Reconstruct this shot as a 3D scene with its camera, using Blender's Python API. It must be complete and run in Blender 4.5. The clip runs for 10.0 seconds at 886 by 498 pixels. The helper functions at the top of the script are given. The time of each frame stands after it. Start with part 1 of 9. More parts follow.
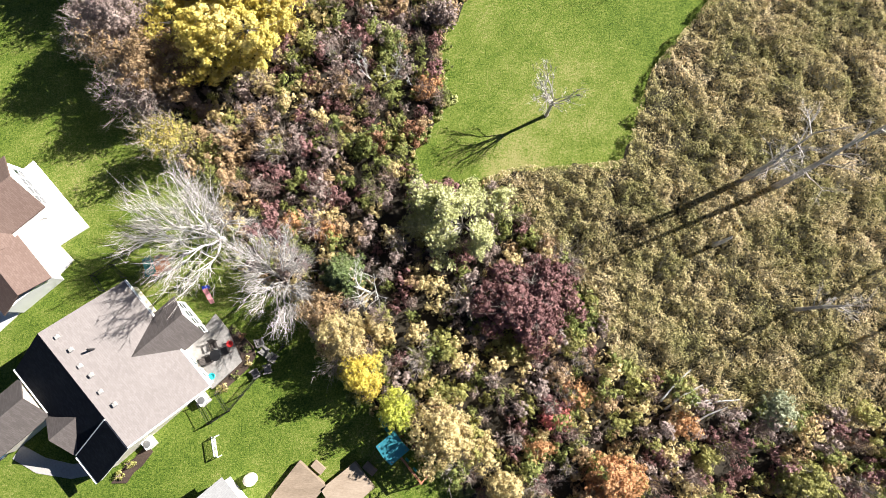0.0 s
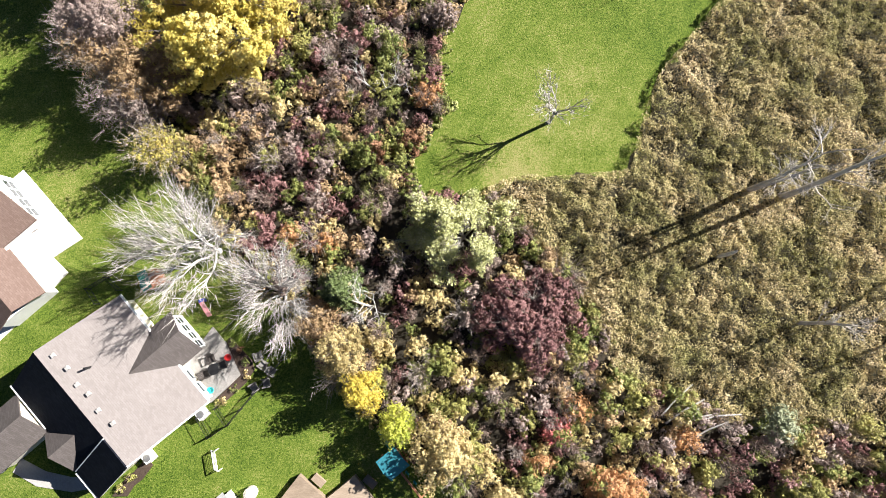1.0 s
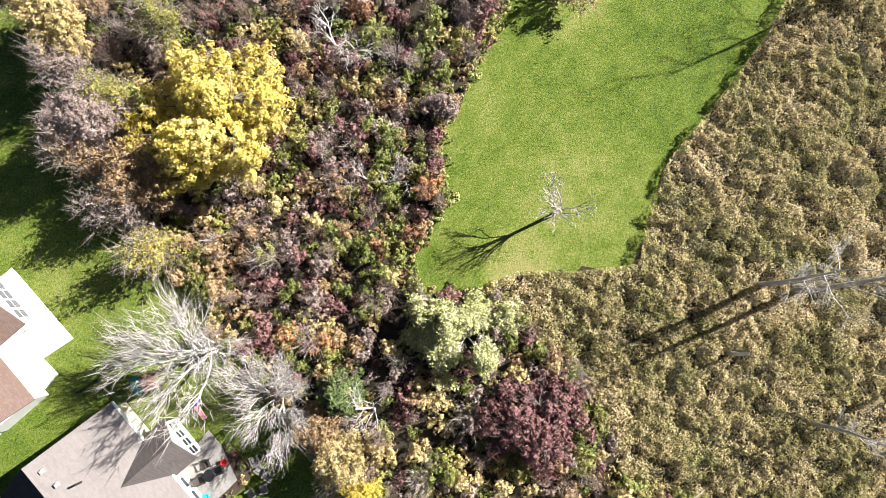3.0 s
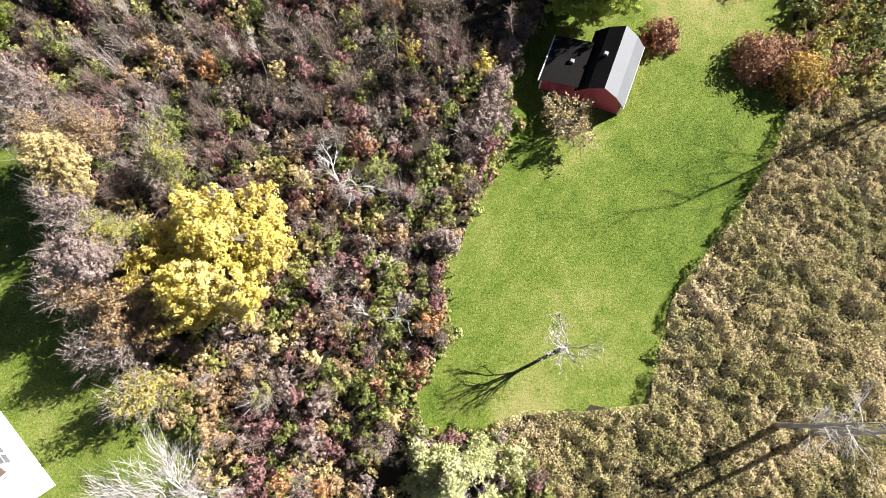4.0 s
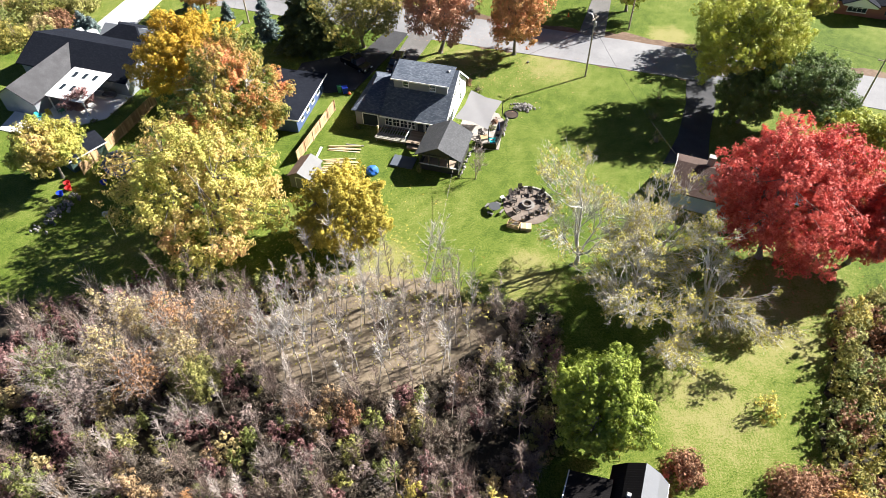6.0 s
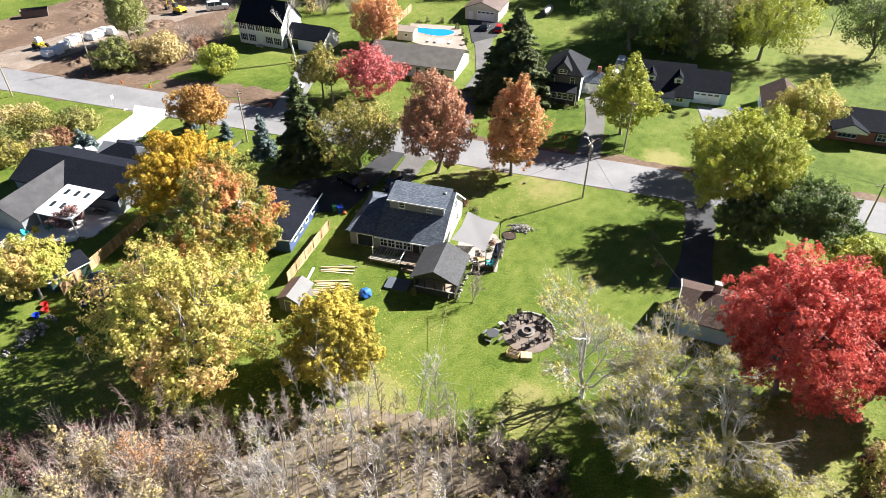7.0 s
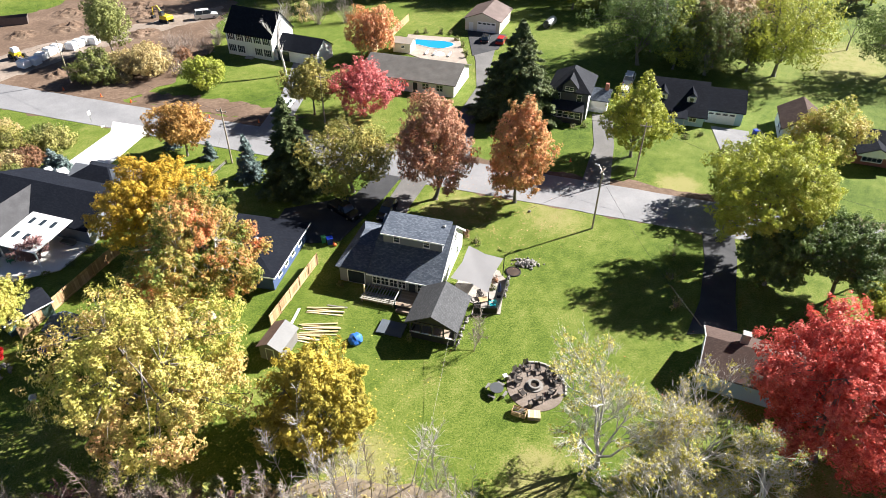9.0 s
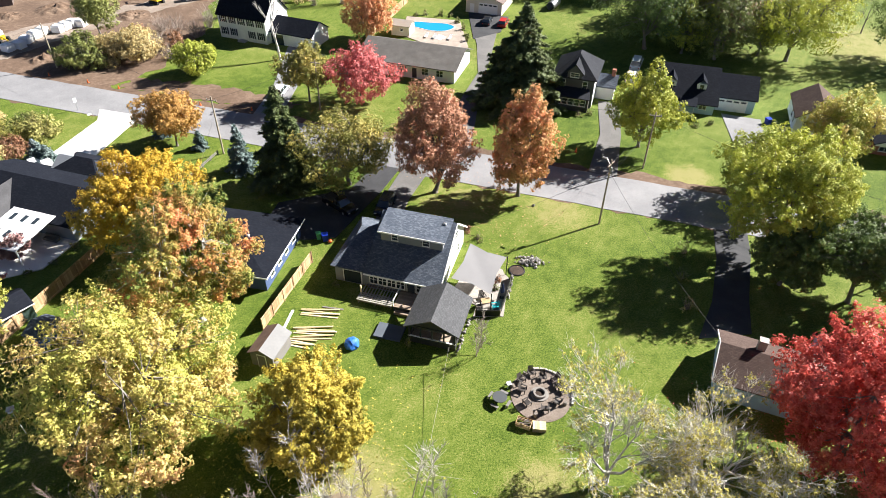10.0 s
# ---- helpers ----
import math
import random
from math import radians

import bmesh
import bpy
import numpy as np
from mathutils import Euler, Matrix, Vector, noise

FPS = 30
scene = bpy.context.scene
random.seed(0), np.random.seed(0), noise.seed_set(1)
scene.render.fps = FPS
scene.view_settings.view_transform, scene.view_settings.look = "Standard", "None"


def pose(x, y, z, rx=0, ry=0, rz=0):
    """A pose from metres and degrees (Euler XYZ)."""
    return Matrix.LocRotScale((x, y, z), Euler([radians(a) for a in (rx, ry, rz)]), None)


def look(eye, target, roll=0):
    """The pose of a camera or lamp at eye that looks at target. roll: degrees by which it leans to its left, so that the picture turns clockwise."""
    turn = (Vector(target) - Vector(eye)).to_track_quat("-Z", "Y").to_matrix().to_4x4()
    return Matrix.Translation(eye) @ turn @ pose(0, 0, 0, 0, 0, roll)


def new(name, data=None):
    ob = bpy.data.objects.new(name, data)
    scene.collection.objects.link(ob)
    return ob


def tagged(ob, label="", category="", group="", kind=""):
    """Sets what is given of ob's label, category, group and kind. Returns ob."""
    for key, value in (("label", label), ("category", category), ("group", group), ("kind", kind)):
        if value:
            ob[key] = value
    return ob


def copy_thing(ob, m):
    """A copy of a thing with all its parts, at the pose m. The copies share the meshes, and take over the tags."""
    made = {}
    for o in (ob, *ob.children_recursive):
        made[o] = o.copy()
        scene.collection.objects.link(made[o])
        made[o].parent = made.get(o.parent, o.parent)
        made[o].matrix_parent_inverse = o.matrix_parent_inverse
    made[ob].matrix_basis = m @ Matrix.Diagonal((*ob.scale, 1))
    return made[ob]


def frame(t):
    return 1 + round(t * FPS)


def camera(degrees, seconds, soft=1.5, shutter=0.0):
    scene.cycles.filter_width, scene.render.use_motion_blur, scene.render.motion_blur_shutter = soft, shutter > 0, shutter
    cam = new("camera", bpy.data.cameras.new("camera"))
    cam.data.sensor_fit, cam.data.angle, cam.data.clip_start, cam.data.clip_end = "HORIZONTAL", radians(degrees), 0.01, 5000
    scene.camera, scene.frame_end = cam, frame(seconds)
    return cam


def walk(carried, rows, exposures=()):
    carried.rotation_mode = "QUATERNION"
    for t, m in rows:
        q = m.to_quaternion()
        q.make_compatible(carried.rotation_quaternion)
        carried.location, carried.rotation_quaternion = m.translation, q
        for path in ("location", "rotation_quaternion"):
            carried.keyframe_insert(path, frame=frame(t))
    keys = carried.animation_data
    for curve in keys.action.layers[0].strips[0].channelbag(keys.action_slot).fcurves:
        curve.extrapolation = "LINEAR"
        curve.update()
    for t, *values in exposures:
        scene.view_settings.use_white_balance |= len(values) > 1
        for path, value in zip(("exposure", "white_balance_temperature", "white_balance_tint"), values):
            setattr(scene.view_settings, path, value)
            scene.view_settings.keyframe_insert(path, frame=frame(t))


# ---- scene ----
cam = camera(69.32, 10.0, soft=0.5)
# seconds, eye x, y, z, pitch, yaw, roll
PATH = [
    (0, 0.000, 0.000, 60.000, -82.871, -1.008, -0.560),
    (0.5, 0.034, 2.195, 59.700, -84.803, -1.189, -0.380),
    (1, 0.069, 4.390, 59.399, -85.952, -1.275, -0.334),
    (1.5, 0.103, 6.585, 59.099, -87.095, -1.218, -0.415),
    (2, 0.137, 8.779, 58.799, -87.638, -1.107, -0.575),
    (2.5, 0.171, 10.974, 58.498, -87.258, -0.998, -0.784),
    (3, 0.206, 13.169, 58.198, -85.792, -0.961, -1.025),
    (3.5, 0.240, 15.364, 57.897, -82.748, -0.942, -1.137),
    (4, 0.274, 17.559, 57.597, -77.945, -1.090, -1.084),
    (4.5, 0.309, 19.754, 57.297, -71.487, -1.351, -0.926),
    (5, 0.343, 21.949, 56.996, -63.674, -1.508, -0.810),
    (5.5, 0.377, 24.144, 56.696, -55.126, -1.667, -0.812),
    (6, 0.412, 26.338, 56.396, -47.146, -1.789, -0.672),
    (6.5, 0.446, 28.533, 56.095, -41.251, -2.030, -0.264),
    (7, 0.480, 30.728, 55.795, -37.787, -2.439, 0.214),
    (7.5, 0.514, 32.923, 55.494, -36.266, -2.576, 0.459),
    (8, 0.549, 35.118, 55.194, -36.255, -2.614, 0.504),
    (8.5, 0.583, 37.313, 54.894, -36.745, -2.700, 0.618),
    (9, 0.617, 39.508, 54.593, -37.437, -2.794, 0.730),
    (9.5, 0.652, 41.702, 54.293, -38.343, -2.864, 0.787),
    (10, 0.686, 43.897, 53.993, -39.169, -2.882, 0.794),
]
walk(cam, [(t, pose(x, y, z, 90 + pitch, 0, yaw) @ pose(0, 0, 0, 0, 0, roll)) for t, x, y, z, pitch, yaw, roll in PATH], [(0.0, 1.66), (3.5, 1.7), (5.2, 1.85), (10.0, 1.8)])

# ---- light: clear autumn noon, sun ahead and to the right ----
SUN_AZ, SUN_EL = 24.0, 34.0
world = bpy.data.worlds.new("sky")
scene.world = world
world.use_nodes = True
wn = world.node_tree
sky = wn.nodes.new("ShaderNodeTexSky")
sky.sky_type, sky.sun_disc = "NISHITA", False
sky.sun_elevation, sky.sun_rotation = radians(SUN_EL), radians(90 - SUN_AZ)
sky.altitude, sky.air_density, sky.dust_density = 300, 0.26, 0.02
wn.links.new(sky.outputs[0], wn.nodes["Background"].inputs[0])
wn.nodes["Background"].inputs[1].default_value = 0.05
sun_data = bpy.data.lights.new("sun", "SUN")
sun_data.energy, sun_data.angle, sun_data.color = 5.0, radians(0.5), (1.0, 0.96, 0.915)
sun = new("sun", sun_data)
to_sun = Vector((math.cos(radians(SUN_EL)) * math.cos(radians(SUN_AZ)), math.cos(radians(SUN_EL)) * math.sin(radians(SUN_AZ)), math.sin(radians(SUN_EL))))
sun.matrix_world = look(to_sun * 400, (0, 0, 0))

# ---- materials ----
def shader(name):
    m = bpy.data.materials.new(name)
    m.use_nodes = True
    t = m.node_tree
    return m, t.nodes, t.links, t.nodes["Principled BSDF"], t.nodes["Material Output"]


def ramp_node(nodes, cols, interp="LINEAR"):
    r = nodes.new("ShaderNodeValToRGB")
    r.color_ramp.interpolation = interp
    el = r.color_ramp.elements
    while len(el) < len(cols):
        el.new(0.5)
    for i, c in enumerate(cols):
        el[i].position = i / max(1, len(cols) - 1)
        el[i].color = (*c, 1)
    return r


def math_node(nodes, links, op, a, b):
    n = nodes.new("ShaderNodeMath")
    n.operation = op
    for i, v in enumerate((a, b)):
        if isinstance(v, (int, float)):
            n.inputs[i].default_value = v
        else:
            links.new(v, n.inputs[i])
    return n.outputs[0]


def noise_node(nodes, links, vec, scale, detail=4.0, rough=0.6):
    n = nodes.new("ShaderNodeTexNoise")
    n.inputs["Scale"].default_value, n.inputs["Detail"].default_value, n.inputs["Roughness"].default_value = scale, detail, rough
    links.new(vec, n.inputs["Vector"])
    return n.outputs[0]


def surface(name, cols, scale=1.0, fine=12.0, rough=0.8, bump=0.3, metal=0.0, spec=0.4, mix=0.5, vary=0.0, stretch=(1, 1, 1)):
    """A weathered surface: colours over coarse and fine noise, with fine relief."""
    m, n, l, p, out = shader(name)
    tc = n.new("ShaderNodeTexCoord")
    mp = n.new("ShaderNodeMapping")
    mp.inputs["Scale"].default_value = stretch
    l.new(tc.outputs["Object"], mp.inputs["Vector"])
    a = noise_node(n, l, mp.outputs[0], scale)
    b = noise_node(n, l, mp.outputs[0], fine, 6.0, 0.7)
    f = math_node(n, l, "ADD", math_node(n, l, "MULTIPLY", a, 1 - mix), math_node(n, l, "MULTIPLY", b, mix))
    if vary:
        oi = n.new("ShaderNodeObjectInfo")
        f = math_node(n, l, "ADD", f, math_node(n, l, "MULTIPLY", math_node(n, l, "SUBTRACT", oi.outputs["Random"], 0.5), vary))
    f = math_node(n, l, "ADD", math_node(n, l, "MULTIPLY", math_node(n, l, "SUBTRACT", f, 0.5), 2.4), 0.5)
    r = ramp_node(n, cols)
    l.new(f, r.inputs[0])
    l.new(r.outputs[0], p.inputs["Base Color"])
    p.inputs["Roughness"].default_value, p.inputs["Metallic"].default_value = rough, metal
    p.inputs["Specular IOR Level"].default_value = spec
    if bump:
        bn = n.new("ShaderNodeBump")
        bn.inputs["Strength"].default_value, bn.inputs["Distance"].default_value = bump, 0.05
        l.new(b, bn.inputs["Height"])
        l.new(bn.outputs[0], p.inputs["Normal"])
    return m


def shingles(name, cols, along="x", rough=0.85, rows=0.15):
    """Asphalt shingles: courses of staggered tabs, each a little different, with weathering streaks."""
    m, n, l, p, out = shader(name)
    tc = n.new("ShaderNodeTexCoord")
    mp = n.new("ShaderNodeMapping")
    if along == "y":
        mp.inputs["Rotation"].default_value = (0, 0, radians(90))
    l.new(tc.outputs["Object"], mp.inputs["Vector"])
    br = n.new("ShaderNodeTexBrick")
    br.inputs["Scale"].default_value = 1.0
    br.inputs["Brick Width"].default_value, br.inputs["Row Height"].default_value = 0.33, rows
    br.inputs["Mortar Size"].default_value, br.inputs["Mortar Smooth"].default_value = 0.012, 0.3
    br.inputs["Color1"].default_value, br.inputs["Color2"].default_value = (0.25, 0.25, 0.25, 1), (0.8, 0.8, 0.8, 1)
    br.inputs["Mortar"].default_value = (0, 0, 0, 1)
    l.new(mp.outputs[0], br.inputs["Vector"])
    big = noise_node(n, l, tc.outputs["Object"], 0.35)
    fine = noise_node(n, l, tc.outputs["Object"], 9.0, 6.0, 0.75)
    f = math_node(n, l, "ADD", math_node(n, l, "MULTIPLY", br.outputs["Color"], 0.35), math_node(n, l, "MULTIPLY", big, 0.3))
    f = math_node(n, l, "ADD", f, math_node(n, l, "MULTIPLY", fine, 0.4))
    r = ramp_node(n, cols)
    l.new(f, r.inputs[0])
    l.new(r.outputs[0], p.inputs["Base Color"])
    p.inputs["Roughness"].default_value, p.inputs["Specular IOR Level"].default_value = rough, 0.04
    bn = n.new("ShaderNodeBump")
    bn.inputs["Strength"].default_value, bn.inputs["Distance"].default_value = 0.6, 0.03
    l.new(f, bn.inputs["Height"])
    l.new(bn.outputs[0], p.inputs["Normal"])
    return m


def siding(name, cols, pitch=0.14, axis="Z", rough=0.6, spec=0.5):
    """Boards with shadow lines between them."""
    m, n, l, p, out = shader(name)
    tc = n.new("ShaderNodeTexCoord")
    w = n.new("ShaderNodeTexWave")
    w.bands_direction, w.wave_profile = axis, "SAW"
    w.inputs["Scale"].default_value = 0.314 / pitch
    w.inputs["Distortion"].default_value = 0.0
    l.new(tc.outputs["Object"], w.inputs["Vector"])
    big = noise_node(n, l, tc.outputs["Object"], 0.7, 5.0)
    r = ramp_node(n, cols)
    l.new(big, r.inputs[0])
    l.new(r.outputs[0], p.inputs["Base Color"])
    p.inputs["Roughness"].default_value, p.inputs["Specular IOR Level"].default_value = rough, spec
    bn = n.new("ShaderNodeBump")
    bn.inputs["Strength"].default_value, bn.inputs["Distance"].default_value = 0.7, 0.02
    l.new(w.outputs["Fac"], bn.inputs["Height"])
    l.new(bn.outputs[0], p.inputs["Normal"])
    return m


def foliage(name, cols, scale=0.35, clump=0.4, glow=0.3, vary=0.25, cell=8.0, cover=0.7, gain=1.0):
    """Sprays of small leaves: each spray breaks up into leaflets with gaps between them; every leaflet, spray and bough a little different, light shining through."""
    cols = [tuple(min(0.9, v * gain) for v in c) for c in cols]
    m, n, l, p, out = shader(name)
    geo = n.new("ShaderNodeNewGeometry")
    oi = n.new("ShaderNodeObjectInfo")
    big = noise_node(n, l, geo.outputs["Position"], scale, 4.0, 0.55)
    vor = n.new("ShaderNodeTexVoronoi")
    vor.inputs["Scale"].default_value = cell
    l.new(geo.outputs["Position"], vor.inputs["Vector"])
    sep = n.new("ShaderNodeSeparateColor")
    l.new(vor.outputs["Color"], sep.inputs[0])
    f = math_node(n, l, "MULTIPLY", geo.outputs["Random Per Island"], (1 - clump) * 0.5)
    f = math_node(n, l, "ADD", f, math_node(n, l, "MULTIPLY", sep.outputs[0], (1 - clump) * 0.5))
    b2 = math_node(n, l, "ADD", math_node(n, l, "MULTIPLY", math_node(n, l, "SUBTRACT", big, 0.5), 2.6), 0.5)
    f = math_node(n, l, "ADD", f, math_node(n, l, "MULTIPLY", b2, clump))
    f = math_node(n, l, "ADD", f, math_node(n, l, "MULTIPLY", math_node(n, l, "SUBTRACT", oi.outputs["Random"], 0.5), vary))
    r = ramp_node(n, cols)
    l.new(f, r.inputs[0])
    l.new(r.outputs[0], p.inputs["Base Color"])
    p.inputs["Roughness"].default_value, p.inputs["Specular IOR Level"].default_value = 0.55, 0.3
    tilt = n.new("ShaderNodeVectorMath")
    tilt.operation = "SUBTRACT"
    l.new(vor.outputs["Color"], tilt.inputs[0])
    tilt.inputs[1].default_value = (0.5, 0.5, 0.5)
    mul = n.new("ShaderNodeVectorMath")
    mul.operation = "SCALE"
    mul.inputs["Scale"].default_value = 1.3
    l.new(tilt.outputs[0], mul.inputs[0])
    add = n.new("ShaderNodeVectorMath")
    add.operation = "ADD"
    l.new(geo.outputs["Normal"], add.inputs[0])
    l.new(mul.outputs[0], add.inputs[1])
    nrm = n.new("ShaderNodeVectorMath")
    nrm.operation = "NORMALIZE"
    l.new(add.outputs[0], nrm.inputs[0])
    l.new(nrm.outputs[0], p.inputs["Normal"])
    tr = n.new("ShaderNodeBsdfTranslucent")
    l.new(r.outputs[0], tr.inputs["Color"])
    mx = n.new("ShaderNodeMixShader")
    mx.inputs[0].default_value = glow
    l.new(p.outputs[0], mx.inputs[1])
    l.new(tr.outputs[0], mx.inputs[2])
    gap = math_node(n, l, "GREATER_THAN", vor.outputs["Distance"], cover)
    hole = n.new("ShaderNodeBsdfTransparent")
    mh = n.new("ShaderNodeMixShader")
    l.new(gap, mh.inputs[0])
    l.new(mx.outputs[0], mh.inputs[1])
    l.new(hole.outputs[0], mh.inputs[2])
    l.new(mh.outputs[0], out.inputs["Surface"])
    return m


def glassy(name, col, rough=0.08):
    m, n, l, p, out = shader(name)
    p.inputs["Base Color"].default_value = (*col, 1)
    p.inputs["Roughness"].default_value = rough
    p.inputs["Specular IOR Level"].default_value = 0.8
    return m


# places where the lawn is dry and worn: x, y, radius, how much
WORN = [(27, 57, 9, 0.24), (36, 66, 10, 0.3), (44, 74, 8, 0.3), (13.5, 40, 5, 0.2), (7, 15.0, 5, 0.25), (12, 20, 8, 0.1), (6, 121, 9, 0.3), (21, 118, 7, 0.25), (12, 74, 6, 0.4), (-5, 76, 6, 0.4), (43, 127, 5, 0.5), (-40, 56, 9, 0.2), (100, 180, 18, 0.35)]


def lawn_material(name, cols, stripes=0.0):
    m, n, l, p, out = shader(name)
    tc = n.new("ShaderNodeTexCoord")
    big = noise_node(n, l, tc.outputs["Object"], 0.045, 5.0, 0.6)
    mid = noise_node(n, l, tc.outputs["Object"], 0.5, 6.0, 0.7)
    fine = noise_node(n, l, tc.outputs["Object"], 5.0, 10.0, 0.9)
    f = math_node(n, l, "ADD", math_node(n, l, "MULTIPLY", big, 0.42), math_node(n, l, "MULTIPLY", mid, 0.3))
    grain = noise_node(n, l, tc.outputs["Object"], 4.0, 6.0, 0.8)
    f = math_node(n, l, "ADD", f, math_node(n, l, "MULTIPLY", fine, 0.5))
    f = math_node(n, l, "ADD", f, math_node(n, l, "MULTIPLY", math_node(n, l, "SUBTRACT", grain, 0.5), 0.55))
    tuft = noise_node(n, l, tc.outputs["Object"], 8.0, 5.0, 0.75)
    f = math_node(n, l, "ADD", f, math_node(n, l, "MULTIPLY", math_node(n, l, "SUBTRACT", tuft, 0.5), 0.4))
    wave = n.new("ShaderNodeTexWave")
    wave.inputs["Scale"].default_value, wave.inputs["Distortion"].default_value, wave.inputs["Detail Scale"].default_value = 0.2, 1.2, 0.4
    turn = n.new("ShaderNodeMapping")
    turn.inputs["Rotation"].default_value = (0, 0, radians(38))
    l.new(tc.outputs["Object"], turn.inputs["Vector"])
    l.new(turn.outputs[0], wave.inputs["Vector"])
    f = math_node(n, l, "ADD", f, math_node(n, l, "MULTIPLY", math_node(n, l, "SUBTRACT", wave.outputs["Fac"], 0.5), 0.014))
    for x, y, rad, much in WORN:
        far = n.new("ShaderNodeVectorMath")
        far.operation = "DISTANCE"
        l.new(tc.outputs["Object"], far.inputs[0])
        far.inputs[1].default_value = (x, y, 0)
        near = n.new("ShaderNodeMapRange")
        near.interpolation_type = "SMOOTHSTEP"
        near.inputs["From Min"].default_value, near.inputs["From Max"].default_value = rad, rad * 0.2
        l.new(far.outputs["Value"], near.inputs["Value"])
        f = math_node(n, l, "ADD", f, math_node(n, l, "MULTIPLY", math_node(n, l, "MULTIPLY", near.outputs[0], mid), much))
    f = math_node(n, l, "ADD", math_node(n, l, "MULTIPLY", math_node(n, l, "SUBTRACT", f, 0.605), 2.9), 0.5)
    r = ramp_node(n, cols)
    l.new(f, r.inputs[0])
    l.new(r.outputs[0], p.inputs["Base Color"])
    p.inputs["Roughness"].default_value, p.inputs["Specular IOR Level"].default_value = 0.9, 0.15
    bn = n.new("ShaderNodeBump")
    bn.inputs["Strength"].default_value, bn.inputs["Distance"].default_value = 0.7, 0.1
    l.new(tuft, bn.inputs["Height"])
    l.new(bn.outputs[0], p.inputs["Normal"])
    return m


LAWN = lawn_material("lawn_grass", [(0.017, 0.039, 0.004), (0.066, 0.109, 0.012), (0.128, 0.166, 0.026), (0.24, 0.225, 0.085)])
# leaf litter, its colour darkened to stand for shade between the shrubs
SHADED_LITTER = surface("shaded_leaf_litter", [(0.012, 0.01, 0.006), (0.03, 0.024, 0.015), (0.065, 0.05, 0.032)], 0.4, 4.0, 0.95, 0.8)
GROVE = surface("dry_grass", [(0.05, 0.038, 0.026), (0.13, 0.1, 0.07), (0.22, 0.175, 0.12), (0.32, 0.27, 0.18)], 0.35, 2.6, 0.95, 0.8)
# meadow soil, darkened in colour for the shadowed gaps between clumps
SHADED_SOIL = surface("meadow_floor", [(0.014, 0.013, 0.006), (0.03, 0.026, 0.013), (0.055, 0.047, 0.025)], 0.3, 4.0, 0.95, 0.8)
ASPHALT = surface("old_asphalt", [(0.13, 0.13, 0.138), (0.205, 0.205, 0.212), (0.285, 0.283, 0.288)], 0.15, 6.0, 0.9, 0.3)
BLACKTOP = surface("new_asphalt", [(0.018, 0.019, 0.022), (0.035, 0.036, 0.04), (0.06, 0.06, 0.062)], 0.4, 8.0, 0.85, 0.3)
CONCRETE = surface("concrete", [(0.26, 0.245, 0.225), (0.36, 0.345, 0.325), (0.46, 0.44, 0.41)], 0.3, 7.0, 0.85, 0.2)
WHITE_CONCRETE = surface("pale_concrete", [(0.6, 0.58, 0.55), (0.74, 0.72, 0.69), (0.82, 0.8, 0.78)], 0.3, 7.0, 0.8, 0.15)
EARTH = surface("bare_earth", [(0.06, 0.038, 0.024), (0.125, 0.08, 0.053), (0.23, 0.165, 0.118)], 0.12, 1.2, 0.95, 1.0)
MULCH = surface("mulch", [(0.02, 0.013, 0.009), (0.05, 0.033, 0.024), (0.09, 0.06, 0.045)], 0.6, 8.0, 0.95, 0.7)
BARK = surface("grey_bark", [(0.09, 0.08, 0.07), (0.17, 0.15, 0.13), (0.28, 0.26, 0.23)], 1.2, 9.0, 0.9, 0.6, stretch=(1, 1, 0.3))
PALE_BARK = surface("pale_bark", [(0.36, 0.34, 0.32), (0.56, 0.54, 0.51), (0.74, 0.72, 0.69)], 1.2, 7.0, 0.85, 0.4, stretch=(1, 1, 0.3))
TWIG = surface("bare_twigs", [(0.2, 0.165, 0.145), (0.34, 0.29, 0.255), (0.5, 0.44, 0.395)], 0.6, 5.0, 0.9, 0.0)
GREY_TWIG = surface("grey_twigs", [(0.26, 0.235, 0.215), (0.4, 0.37, 0.34), (0.54, 0.51, 0.47)], 0.6, 5.0, 0.9, 0.0)
LACE_TWIG = surface("pale_twigs", [(0.34, 0.31, 0.28), (0.5, 0.47, 0.43), (0.66, 0.63, 0.58)], 0.6, 5.0, 0.9, 0.0)
BROWN_TWIG = surface("brown_twigs", [(0.14, 0.10, 0.085), (0.24, 0.18, 0.15), (0.36, 0.28, 0.23)], 0.6, 5.0, 0.9, 0.0)
WOOD = surface("weathered_wood", [(0.16, 0.12, 0.085), (0.26, 0.2, 0.145), (0.36, 0.29, 0.22)], 1.0, 10.0, 0.8, 0.3, stretch=(0.3, 1, 1), vary=0.3)
NEW_WOOD = surface("new_lumber", [(0.46, 0.36, 0.2), (0.6, 0.48, 0.28), (0.7, 0.6, 0.4)], 1.0, 10.0, 0.7, 0.2, stretch=(0.2, 1, 1), vary=0.5)
CEDAR = surface("cedar_boards", [(0.3, 0.19, 0.1), (0.42, 0.28, 0.15), (0.54, 0.38, 0.22)], 1.0, 8.0, 0.8, 0.2, stretch=(1, 1, 0.2), vary=0.5)
WHITE = surface("white_paint", [(0.72, 0.72, 0.71), (0.8, 0.8, 0.79), (0.85, 0.85, 0.84)], 0.6, 6.0, 0.5, 0.05)
BLACK_METAL = surface("black_metal", [(0.012, 0.012, 0.013), (0.025, 0.025, 0.027)], 2.0, 12.0, 0.5, 0.05, metal=0.3)
